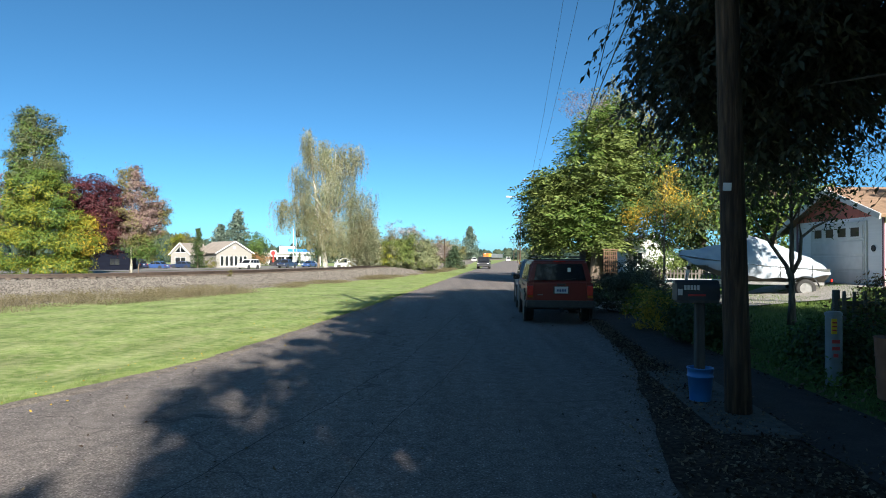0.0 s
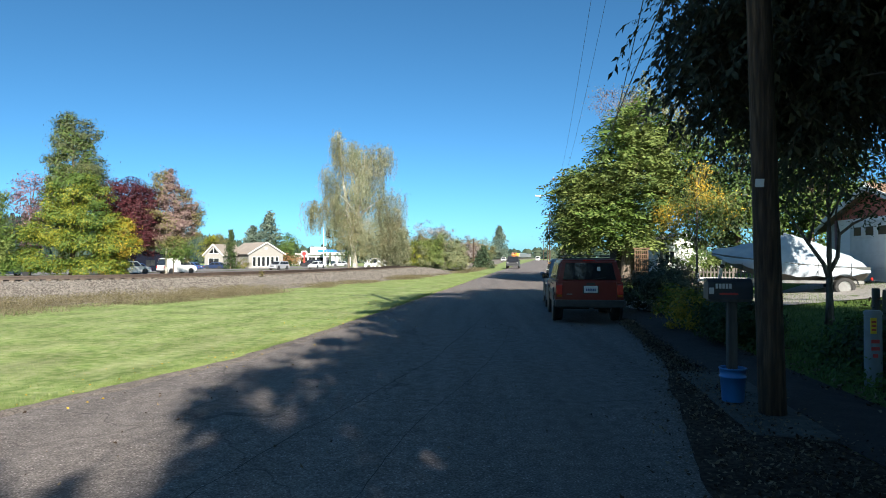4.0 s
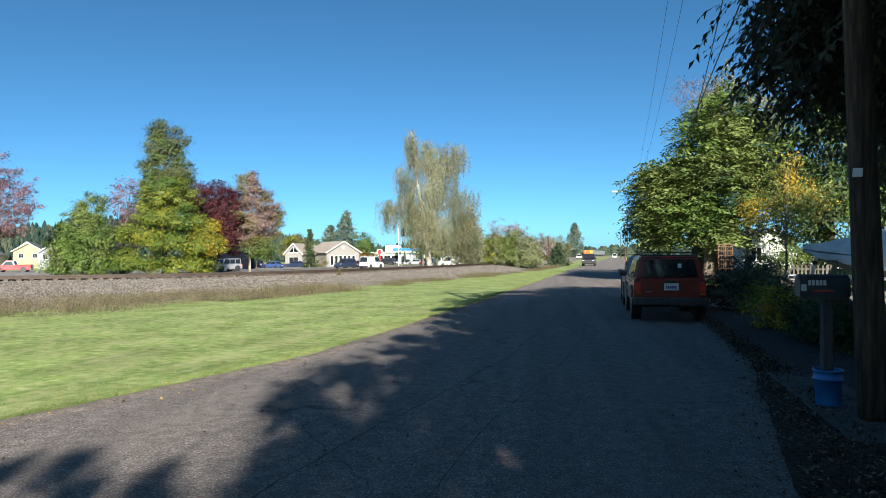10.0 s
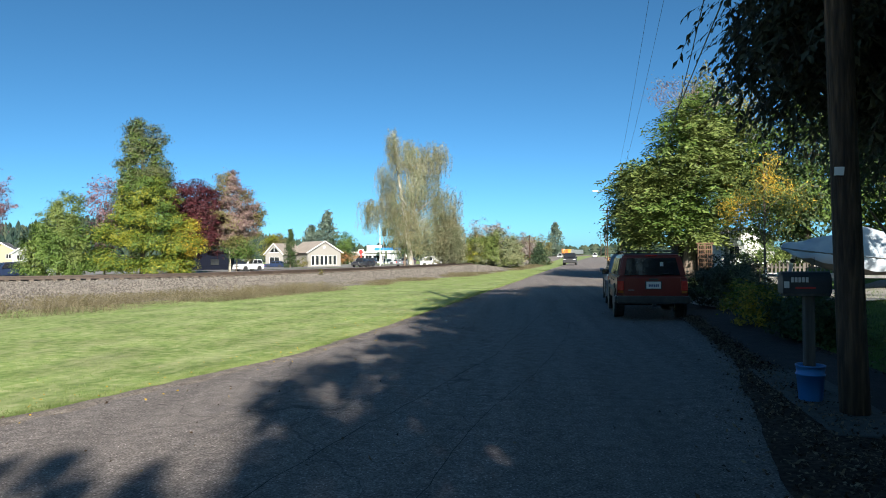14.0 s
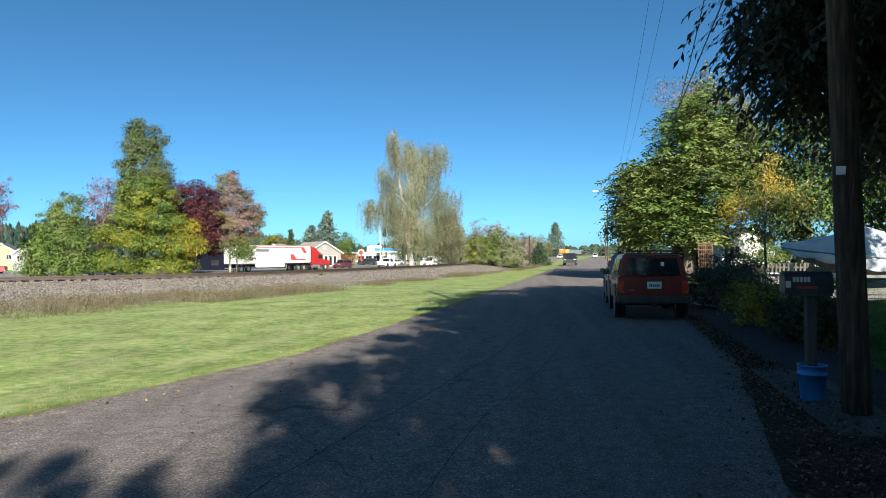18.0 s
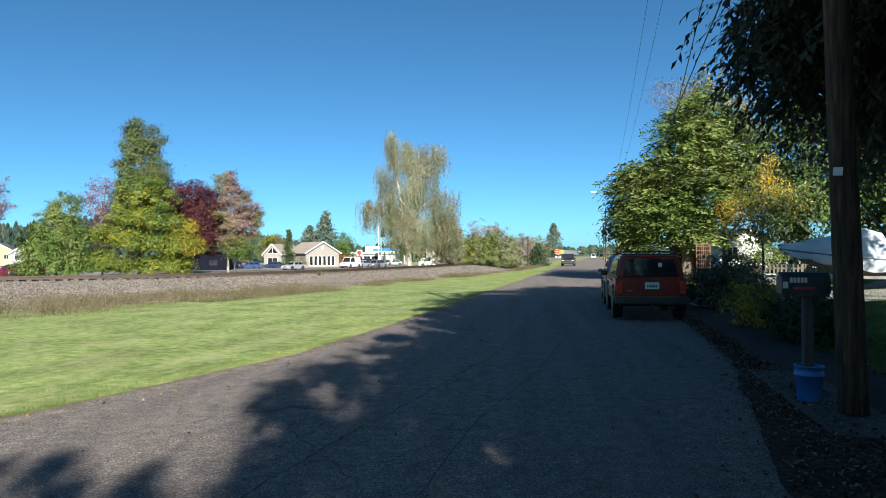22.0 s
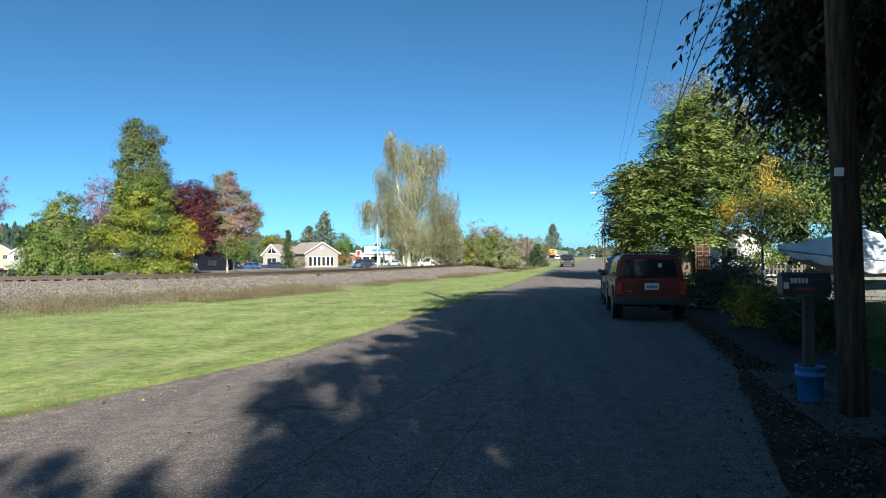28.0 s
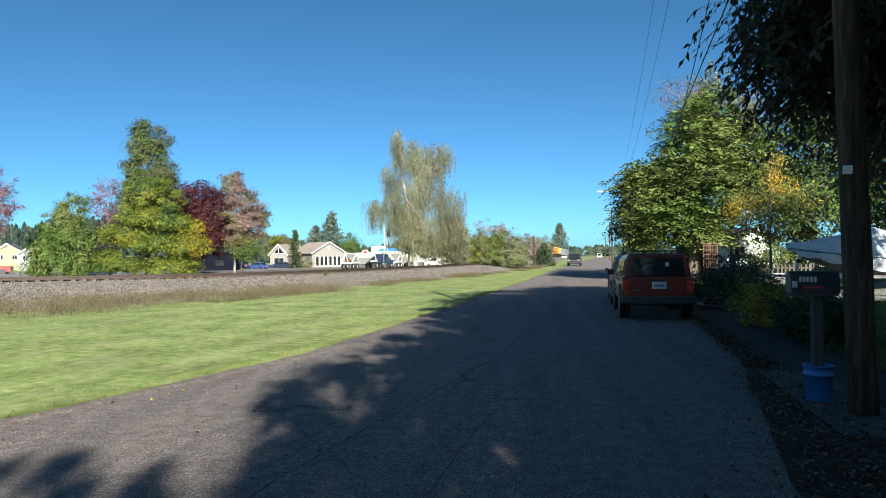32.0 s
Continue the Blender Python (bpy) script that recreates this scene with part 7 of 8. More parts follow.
def boat():
    """A motor boat under a pale tarpaulin on its trailer, bow towards the lane."""
    bow, stern = Vector((9.15, 25.2)), Vector((13.85, 23.6))
    d = (stern - bow)
    ang = math.degrees(math.atan2(-d.y, -d.x)) - 90          # boat's +y is its bow
    m = (bow + stern) / 2
    root = thing("covered_boat", pose(m.x, m.y, 0.36, 0, 0, ang), "motor boat under a pale blue-grey tarpaulin", "boat")
    L = d.length
    n, k = 64, 20
    hull, cover = bmesh.new(), bmesh.new()
    hr, cr = [], []
    for i in range(n + 1):
        u = i / n                                        # 0 stern, 1 bow
        y = -L / 2 + L * u
        w = 1.05 * (1 - max(0, (u - 0.5) / 0.5) ** 2.2 * 0.9) * (0.92 + 0.08 * min(1, u * 6))
        gun = 1.0 + 0.5 * u ** 1.7
        keel = 0.5 + 0.95 * max(0, (u - 0.5) / 0.5) ** 1.8
        peak = 2.25 - 0.0 * u
        top = (gun + 0.12) + (peak - gun - 0.12) * (min(1, u / 0.5) ** 0.8 if u < 0.5 else max(0, 1 - ((u - 0.5) / 0.5)) ** 0.85)
        top = max(top, gun + 0.1 + 0.2 * u)
        skirt = 0.16 + 0.3 * max(0.0, 1 - abs(u - 0.45) / 0.5)       # the sheet hangs lowest amidships
        nose = math.sqrt(max(0.02, 1 - max(0.0, (u - 0.9) / 0.1) ** 2))
        top, skirt = gun + (top - gun) * nose, skirt * nose
        hr.append([hull.verts.new((w * a * (0.8 if abs(a) < 1 else 1), y, b)) for a, b in ((-1, gun), (-0.95, (gun + keel) / 2), (0, keel), (0.95, (gun + keel) / 2), (1, gun))])
        row = []
        for j in range(k + 1):
            a = -1 + 2 * j / k
            zz = gun - 0.12 * nose + (top - gun + 0.12 * nose) * (1 - abs(a) ** 1.7)
            zz += 0.03 * noise.noise(Vector((y * 2.2, a * 3, 1))) - 0.24 * abs(noise.noise(Vector((y * 1.6 + a * 1.1, a * 1.5 - y * 0.4, 4)))) * (0.4 + abs(a)) * (1 - a ** 6) - 0.09 * (1 - a ** 6) * abs(noise.noise(Vector((y * 4.2 - a * 3, a * 2.5, 9))))
            row.append(cover.verts.new((a * (w * nose + 0.05 + 0.02 * math.sin(y * 6)), y, zz)))
        cr.append([cover.verts.new((-w * nose * (1 - 0.25 * skirt) - 0.03, y, gun - skirt - 0.2 * nose * abs(noise.noise(Vector((y * 1.3, 2, 0))))))] + row + [cover.verts.new((w * nose * (1 - 0.25 * skirt) + 0.03, y, gun - skirt - 0.2 * nose * abs(noise.noise(Vector((y * 1.3, 7, 0))))))])
    for rows, bm in ((hr, hull), (cr, cover)):
        for i in range(n):
            for j in range(len(rows[0]) - 1):
                bm.faces.new((rows[i][j], rows[i][j + 1], rows[i + 1][j + 1], rows[i + 1][j]))
        bm.faces.new(rows[0][::-1])
        bm.faces.new(rows[-1])
        bmesh.ops.recalc_face_normals(bm, faces=bm.faces[:])
    M_TARP = material("tarpaulin", [(0.27, 0.33, 0.4), (0.36, 0.41, 0.47), (0.45, 0.48, 0.52)], scale=1.6, rough=0.55, bump=0.35, bump_scale=5, stain=0.1)
    part("hull", hull, material("aluminium_hull", [(0.13, 0.13, 0.115), (0.2, 0.2, 0.18)], scale=3, rough=0.5, metal=0.2, stain=0.12), root, smooth=True)
    part("cover", cover, M_TARP, root, "crumpled pale tarpaulin", smooth=True)
    for yy in (-1.9, -0.9, 0.4, 1.5):
        part("strap", tube([(sx * 1.12, yy, 1.15 - 0.02 * abs(sx)) for sx in (-1,)] + [(-1.06, yy, 0.7)], [0.012, 0.012], 5), M_BLACK, root)
    tr = thing("boat_trailer", pose(m.x, m.y, 0.36, 0, 0, ang), "galvanised boat trailer with white-rimmed wheels", "trailer")
    for sx in (-1, 1):
        part("side_rail", box(0.08, L * 0.86, 0.11, (sx * 0.72, -0.2, 0.42), bevel=0.01), M_CHROME, tr)
        wheel(tr, sx * 1.0, -1.7, 0.32, 0.2)
        mg = bmesh.new()
        arc = [(0.42 * math.cos(a), 0.34 + 0.42 * math.sin(a)) for a in np.linspace(0.1, 3.04, 12)]
        lo = [mg.verts.new((sx * 1.0 - 0.13, -1.7 + a, b)) for a, b in arc]
        hi = [mg.verts.new((sx * 1.0 + 0.13, -1.7 + a, b)) for a, b in arc]
        for i in range(11):
            mg.faces.new((lo[i], hi[i], hi[i + 1], lo[i + 1]))
        bmesh.ops.solidify(mg, geom=mg.faces[:], thickness=0.012)
        part("mudguard", mg, M_GREYPAINT, tr)
        part("tail_lamp", box(0.14, 0.05, 0.1, (sx * 0.85, -L / 2 - 0.05, 0.55), bevel=0.01), M_REDLAMP, tr)
    part("axle", tube([(-0.98, -1.7, 0.32), (0.98, -1.7, 0.32)], [0.035, 0.035], 8), M_CHROME, tr)
    for yy in (-2.2, -1.0, 0.3, 1.4):
        part("cross_member", box(1.44, 0.07, 0.08, (0, yy, 0.43), bevel=0.008), M_CHROME, tr)
    part("tongue", box(0.1, 1.6, 0.1, (0, L / 2 - 0.1, 0.42), bevel=0.01), M_CHROME, tr)
    part("winch_post", box(0.1, 0.12, 0.95, (0, L / 2 - 0.25, 0.45), bevel=0.01, turn=pose(0, 0, 0, 12, 0, 0)), M_CHROME, tr)
    part("winch", cyl(0.08, 0.08, 0.2, (-0.1, L / 2 - 0.36, 1.0), 12, turn=pose(0, 0, 0, 0, 90, 0)), M_BLACK, tr)
    part("jockey_wheel", cyl(0.1, 0.1, 0.05, (-0.1, L / 2 + 0.5, 0.12), 14, turn=pose(0, 0, 0, 0, 90, 0)), M_BLACK, tr)
    part("jack", cyl(0.03, 0.03, 0.6, (-0.1, L / 2 + 0.5, 0.14), 8), M_CHROME, tr)


boat()


def semi_truck(colour, label):
    """A tractor with a long white box trailer; origin at the middle of its whole length."""
    t = thing("semi_truck", pose(0, 0, 0), label, "truck")
    y0 = -10.6
    tr = part("trailer_box", box(2.55, 15.6, 2.75, (0, y0 + 7.8, 1.3), bevel=0.04), P_WHITE, t)
    part("trailer_roof", box(2.58, 15.64, 0.08, (0, y0 + 7.8, 4.03), bevel=0.01), M_CHROME, tr)
    for sx in (-1, 1):
        e = sx * 1.284
        part("stripe", box(0.012, 12.4, 0.12, (e, y0 + 8.2, 3.72)), M_SIGNRED, tr, "red stripe")
        bm = bmesh.new()
        bm.faces.new([bm.verts.new(p) for p in ((e + sx * 0.004, y0 + 11.2, 1.75), (e + sx * 0.004, y0 + 14.6, 1.75), (e + sx * 0.004, y0 + 14.6, 1.95), (e + sx * 0.004, y0 + 12.4, 1.95), (e + sx * 0.004, y0 + 11.7, 2.7), (e + sx * 0.004, y0 + 11.0, 2.7))])
        part("swoosh", bm, M_SIGNRED, tr, "red angular stripe")
        bm = bmesh.new()
        bm.faces.new([bm.verts.new(p) for p in ((e + sx * 0.004, y0 + 14.0, 2.9), (e + sx * 0.004, y0 + 14.8, 2.9), (e + sx * 0.004, y0 + 14.2, 3.7), (e + sx * 0.004, y0 + 13.4, 3.7))])
        part("swoosh", bm, M_SIGNRED, tr, "red angular stripe")
        part("logo_bar", box(0.012, 2.6, 0.4, (e, y0 + 5.2, 3.1), bevel=0.002), P_GREY, tr, "grey bar in place of lettering")
        for y in (y0 + 1.2, y0 + 2.5, y0 + 12.9, y0 + 14.2, y0 + 19.4):
            wheel(t, sx * 1.05, y, 0.5, 0.36)
        part("landing_leg", box(0.1, 0.12, 0.9, (sx * 0.8, y0 + 10.6, 0.4), bevel=0.01), M_GREYPAINT, tr)
        part("skirt", box(0.03, 6.0, 0.6, (sx * 1.2, y0 + 6.8, 0.72), bevel=0.005), P_WHITE, tr)
        part("exhaust_stack", cyl(0.09, 0.09, 2.4, (sx * 0.95, y0 + 15.95, 1.4), 10), M_CHROME, t)
        part("mirror", box(0.1, 0.16, 0.5, (sx * 1.4, y0 + 18.4, 2.2), bevel=0.02), M_PLASTIC, t)
        part("headlamp", box(0.3, 0.08, 0.25, (sx * 0.85, y0 + 20.55, 0.95), bevel=0.03), M_CLEARLAMP, t)
        part("tank", cyl(0.32, 0.32, 1.3, (sx * 0.95, y0 + 16.4, 0.75), 16, turn=pose(0, 0, 0, -90, 0, 0), bevel=0.03), M_CHROME, t)
    part("rear_door", box(2.4, 0.05, 2.6, (0, y0 - 0.02, 1.38), bevel=0.01), P_WHITE, tr)
    part("rear_guard", box(2.3, 0.1, 0.1, (0, y0 + 0.05, 0.55), bevel=0.01), M_GREYPAINT, tr)
    part("chassis", box(0.9, 19.0, 0.25, (0, y0 + 10.6, 0.85), bevel=0.02), M_BLACK, t)
    prof = [(16.2, 0.9), (20.5, 0.75), (20.6, 1.55), (18.9, 1.85), (18.55, 2.75), (17.9, 3.1), (16.9, 3.85), (16.2, 3.95)]
    cab = part("cab", shell([(a + y0, z) for a, z in prof], 2.4, 2.2, 0.9, 3.9, 0.07), colour, t)
    bm = bmesh.new()
    bm.faces.new([bm.verts.new(p) for p in ((-0.95, y0 + 18.93, 1.95), (0.95, y0 + 18.93, 1.95), (0.9, y0 + 18.62, 2.7), (-0.9, y0 + 18.62, 2.7))])
    bmesh.ops.solidify(bm, geom=bm.faces[:], thickness=0.02)
    part("windscreen", bm, M_GLASS, t)
    for sx in (-1, 1):
        part("side_window", box(0.02, 0.85, 0.65, (sx * 1.165, y0 + 18.1, 1.95), bevel=0.01), M_GLASS, t)
    part("grille", box(1.1, 0.06, 0.7, (0, y0 + 20.58, 0.8), bevel=0.03), M_CHROME, t)
    part("bumper", box(2.4, 0.25, 0.35, (0, y0 + 20.6, 0.42), bevel=0.06), M_CHROME, t)
    return t


def gravel_truck(colour, label):
    """A tractor with a white belly-dump hopper trailer on braced frames."""
    t = thing("gravel_truck", pose(0, 0, 0), label, "truck")
    y0 = -8.5
    hp = bmesh.new()
    ringlo = [hp.verts.new((sx * 0.45, y, 0.85)) for sx, y in ((-1, y0 + 3.9), (1, y0 + 3.9), (1, y0 + 6.0), (-1, y0 + 6.0))]
    ringmi = [hp.verts.new((sx * 1.2, y, 2.1)) for sx, y in ((-1, y0 + 2.6), (1, y0 + 2.6), (1, y0 + 7.2), (-1, y0 + 7.2))]
    ringhi = [hp.verts.new((sx * 1.25, y, 2.85)) for sx, y in ((-1, y0 + 1.7), (1, y0 + 1.7), (1, y0 + 8.1), (-1, y0 + 8.1))]
    for a, b in ((ringlo, ringmi), (ringmi, ringhi)):
        for i in range(4):
            hp.faces.new((a[i], a[(i + 1) % 4], b[(i + 1) % 4], b[i]))
    hp.faces.new(ringlo[::-1])
    bmesh.ops.recalc_face_normals(hp, faces=hp.faces[:])
    bmesh.ops.solidify(hp, geom=hp.faces[:], thickness=0.04)
    hop = part("hopper", hp, P_WHITE, t, "white sloping steel hopper")
    for sx in (-1, 1):
        part("rim_bar", box(0.14, 6.6, 0.14, (sx * 1.25, y0 + 4.9, 2.8), bevel=0.02), P_WHITE, hop)
        for k in range(5):
            part("rib", box(0.06, 0.08, 0.85, (sx * 1.25, y0 + 2.9 + k * 1.0, 2.05), bevel=0.01), P_WHITE, hop)
        part("brace", tube([(sx * 1.1, y0 + 0.1, 1.1), (sx * 1.2, y0 + 1.8, 2.8)], [0.08, 0.08], 6), P_WHITE, t)
        part("brace", tube([(sx * 1.1, y0 + 2.6, 1.1), (sx * 1.2, y0 + 1.8, 2.8)], [0.08, 0.08], 6), P_WHITE, t)
        part("brace", tube([(sx * 1.1, y0 + 9.4, 1.3), (sx * 1.2, y0 + 8.0, 2.8)], [0.08, 0.08], 6), P_WHITE, t)
        part("rear_frame", box(0.2, 2.9, 0.3, (sx * 0.9, y0 + 1.4, 0.95), bevel=0.02), P_WHITE, t)
        part("mudguard", box(0.4, 2.7, 0.06, (sx * 1.05, y0 + 1.4, 1.08), bevel=0.01), P_WHITE, t)
        for y in (y0 + 0.8, y0 + 2.1, y0 + 9.2, y0 + 10.5, y0 + 15.0):
            wheel(t, sx * 1.05, y, 0.5, 0.36)
        part("tank", cyl(0.3, 0.3, 1.2, (sx * 0.95, y0 + 11.6, 0.75), 14, turn=pose(0, 0, 0, -90, 0, 0), bevel=0.03), M_CHROME, t)
        part("side_window", box(0.02, 0.8, 0.6, (sx * 1.115, y0 + 13.2, 1.95), bevel=0.01), M_GLASS, t)
        part("mirror", box(0.1, 0.14, 0.45, (sx * 1.35, y0 + 13.9, 2.0), bevel=0.02), M_CHROME, t)
        part("fender", box(0.42, 1.3, 0.1, (sx * 1.03, y0 + 15.0, 1.05), bevel=0.04), colour, t)
        part("headlamp", box(0.22, 0.08, 0.2, (sx * 0.8, y0 + 15.85, 1.0), bevel=0.03), M_CLEARLAMP, t)
        part("exhaust_stack", cyl(0.08, 0.08, 2.2, (sx * 0.95, y0 + 12.15, 1.2), 10), M_CHROME, t)
    part("rear_crossbar", box(2.3, 0.2, 0.2, (0, y0 + 0.1, 0.95), bevel=0.02), P_WHITE, t)
    part("gooseneck", box(1.0, 2.6, 0.3, (0, y0 + 9.2, 1.25), bevel=0.03), P_WHITE, t)
    part("chassis", box(0.85, 7.0, 0.25, (0, y0 + 12.2, 0.85), bevel=0.02), M_BLACK, t)
    prof = [(12.4, 0.9), (15.8, 0.8), (15.85, 1.5), (14.1, 1.7), (13.85, 2.65), (12.4, 2.7)]
    part("cab", shell([(a + y0, z) for a, z in prof], 2.25, 2.1, 0.9, 2.7, 0.06), colour, t)
    bm = bmesh.new()
    bm.faces.new([bm.verts.new(p) for p in ((-0.9, y0 + 14.12, 1.85), (0.9, y0 + 14.12, 1.85), (0.86, y0 + 13.93, 2.5), (-0.86, y0 + 13.93, 2.5))])
    bmesh.ops.solidify(bm, geom=bm.faces[:], thickness=0.02)
    part("windscreen", bm, M_GLASS, t)
    part("grille", box(1.0, 0.06, 0.7, (0, y0 + 15.86, 0.75), bevel=0.03), M_CHROME, t)
    part("bumper", box(2.3, 0.22, 0.3, (0, y0 + 15.9, 0.42), bevel=0.05), M_CHROME, t)
    return t


def locomotive(colour, label):
    """A hood diesel with a wide-nosed cab, walkway and two three-axle bogies."""
    t = thing("locomotive", pose(0, 0, 0), label, "locomotive")
    part("frame", box(3.0, 20.0, 0.5, (0, 0, 1.1), bevel=0.05), M_BLACK, t)
    part("hood", box(2.3, 13.2, 2.6, (0, -2.8, 1.6), bevel=0.12), colour, t)
    part("radiator", box(2.9, 3.0, 1.0, (0, -7.4, 3.4), bevel=0.1), colour, t)
    cab = part("cab", box(3.0, 2.6, 2.75, (0, 5.2, 1.6), bevel=0.12), colour, t)
    part("nose", box(2.6, 2.6, 1.9, (0, 7.7, 1.6), bevel=0.2, seg=2), colour, t)
    for sx in (-1, 1):
        part("front_window", box(0.9, 0.04, 0.6, (sx * 0.62, 6.51, 3.55), bevel=0.02), M_GLASS, cab)
        part("side_window", box(0.04, 1.0, 0.6, (sx * 1.51, 5.2, 3.3), bevel=0.02), M_GLASS, cab)
        part("handrail", tube([(sx * 1.4, -9.5, 2.6), (sx * 1.4, 3.6, 2.6)], [0.03, 0.03], 5), M_WHITE, t)
        for yb in (-6.4, 6.4):
            part("bogie_frame", box(0.25, 4.6, 0.4, (sx * 1.15, yb, 0.45), bevel=0.04), M_BLACK, t)
            for dy in (-1.7, 0, 1.7):
                part("wheel", cyl(0.5, 0.5, 0.14, (sx * 0.82 - 0.07, yb + dy, 0.5), 18, turn=pose(0, 0, 0, 0, 90, 0), bevel=0.02), M_RAIL, t)
    part("stripe", box(2.62, 0.02, 0.5, (0, 9.02, 2.2)), M_BLACK, t, "dark band on the nose")
    part("number_board", box(1.4, 0.06, 0.25, (0, 6.55, 4.12), bevel=0.02), M_WHITE, cab)
    part("headlamp", cyl(0.16, 0.16, 0.08, (0, 9.0, 3.1), 12, turn=pose(0, 0, 0, -90, 0, 0)), M_CLEARLAMP, t)
    part("fuel_tank", box(2.5, 5.0, 0.75, (0, 0, 0.35), bevel=0.12), M_BLACK, t)
    part("coupler", box(0.3, 0.6, 0.3, (0, 10.2, 0.9), bevel=0.05), M_BLACK, t)
    return t


def freight_car(label):
    t = thing("freight_car", pose(0, 0, 0), label, "railway wagon")
    part("body", box(3.0, 15.0, 3.1, (0, 0, 1.1), bevel=0.06), P_SILVER, t)
    part("roof", box(2.9, 14.8, 0.2, (0, 0, 4.2), bevel=0.06), M_CHROME, t)
    for sx in (-1, 1):
        part("door", box(0.06, 3.0, 2.7, (sx * 1.52, 0, 1.3), bevel=0.02), P_SILVER, t)
        for yb in (-5.5, 5.5):
            part("bogie_frame", box(0.2, 2.4, 0.35, (sx * 1.05, yb, 0.45), bevel=0.04), M_BLACK, t)
            for dy in (-0.9, 0.9):
                part("wheel", cyl(0.45, 0.45, 0.14, (sx * 0.8 - 0.07, yb + dy, 0.45), 16, turn=pose(0, 0, 0, 0, 90, 0)), M_RAIL, t)
    return t


# ---------------------------------------------------------------- ground cover
TP = np.array([(p.x, p.y) for p in TRACK_PTS])


def track_gap(x, y):
    """Distance from the railway's middle line."""
    near = np.full(len(x), 1e9)
    for a, b in TP[::2]:
        near = np.minimum(near, np.hypot(x - a, y - b))
    return near


def blades(name, label, xyz, height, width, mat, rng, lean=0.5):
    """Single bent blades of grass, one narrow triangle each."""
    n = len(xyz)
    a = rng.random(n) * 6.283
    d = np.stack([np.cos(a), np.sin(a), np.zeros(n)], 1)
    h = height * (0.5 + 0.9 * rng.random(n))
    tip = xyz + np.stack([np.zeros(n), np.zeros(n), h], 1) + np.stack([np.cos(a + 1.6), np.sin(a + 1.6), np.zeros(n)], 1) * (h * lean * rng.random(n))[:, None]
    w = (width * (0.7 + 0.6 * rng.random(n)))[:, None]
    v = np.stack([xyz - d * w, xyz + d * w, tip], 1).reshape(-1, 3)
    me = bpy.data.meshes.new(name)
    me.vertices.add(3 * n)
    me.vertices.foreach_set("co", v.astype(np.float32).ravel())
    me.loops.add(3 * n)
    me.loops.foreach_set("vertex_index", np.arange(3 * n, dtype=np.int32))
    me.polygons.add(n)
    me.polygons.foreach_set("loop_start", np.arange(0, 3 * n, 3, dtype=np.int32))
    me.materials.append(mat)
    me.update(calc_edges=True)
    return tagged(part(name, me, None), label, "grass", kind="stuff")


rng = np.random.default_rng(5)
yy = 2.5 + 70 * rng.random(420000) ** 2.0
xx = -6.5 - 26 * rng.random(420000) + yy * 0.1 + 2.0
xl = np.interp(yy, [a for a, _ in ROAD_L], [b for _, b in ROAD_L])
gap = track_gap(xx, yy)
wob = np.array([noise.noise(Vector((y * 0.6, 3.1, 0))) for y in yy]) * 0.12
ok = (xx < xl + wob + 0.06) & (gap > 5.2) & (np.hypot(xx, yy) > 4)
gx, gy = xx[ok][:230000], yy[ok][:230000]
dist = np.hypot(gx, gy)
blades("grass_blades", "short mown green grass", np.stack([gx, gy, np.full(len(gx), -0.045)], 1), 0.013 + 0.0002 * dist, 0.003 + 0.0003 * dist, M_BLADES, rng, 0.9)
# raggedy edge where the grass meets the lane
ey = 3 + 45 * rng.random(90000) ** 1.5
ex = np.interp(ey, [a for a, _ in ROAD_L], [b for _, b in ROAD_L]) + np.array([noise.noise(Vector((y * 0.6, 3.1, 0))) * 0.12 + noise.noise(Vector((y * 2.4, 8.1, 0))) * 0.06 for y in ey]) + np.abs(rng.normal(size=90000)) * -0.2 + 0.08 + rng.normal(size=90000) * 0.04
blades("verge_edge_grass", "uneven grass at the lane's edge", np.stack([ex, ey, np.full(len(ex), -0.01)], 1), 0.026, 0.0035, M_BLADES, rng, 0.9)
# lawn on the garden side
ly = 6 + 22 * rng.random(60000)
lx = np.interp(ly, [a for a, _ in PATH_R], [b for _, b in PATH_R]) + 8 * rng.random(60000)
blades("lawn_blades", "shaded garden grass", np.array([(a, b, yard_z(a, b) - 0.005) for a, b in zip(lx, ly)]), 0.07, 0.006, material("lawn_blades", [(0.05, 0.09, 0.02), (0.09, 0.15, 0.03), (0.14, 0.2, 0.05)], scale=1.2, rough=0.7, random_amount=0.5, island=True, spec=0.3, transmit=0.3), rng, 0.9)


def bank_points(n, lo, hi, spread=None):
    """Random points beside the track, offset lo..hi to its right, in the stretch that faces the lane."""
    seg = [i for i, p in enumerate(TRACK_PTS[:-1]) if -62 < p.x < 3 and p.y < 130]
    i = rng.choice(seg, n)
    o = lo + (hi - lo) * rng.random(n)
    out = []
    for k, off in zip(i, o):
        p = TRACK_PTS[k].lerp(TRACK_PTS[k + 1], rng.random())
        sd = sideways(TRACK_PTS, k).lerp(sideways(TRACK_PTS, k + 1), (p - TRACK_PTS[k]).length / (TRACK_PTS[k + 1] - TRACK_PTS[k]).length)
        q = p + sd * (off + bank_extra(p) * max(0.0, off - 2.3) / 4.6)
        out.append((q.x, q.y, off))
    return np.array(out)


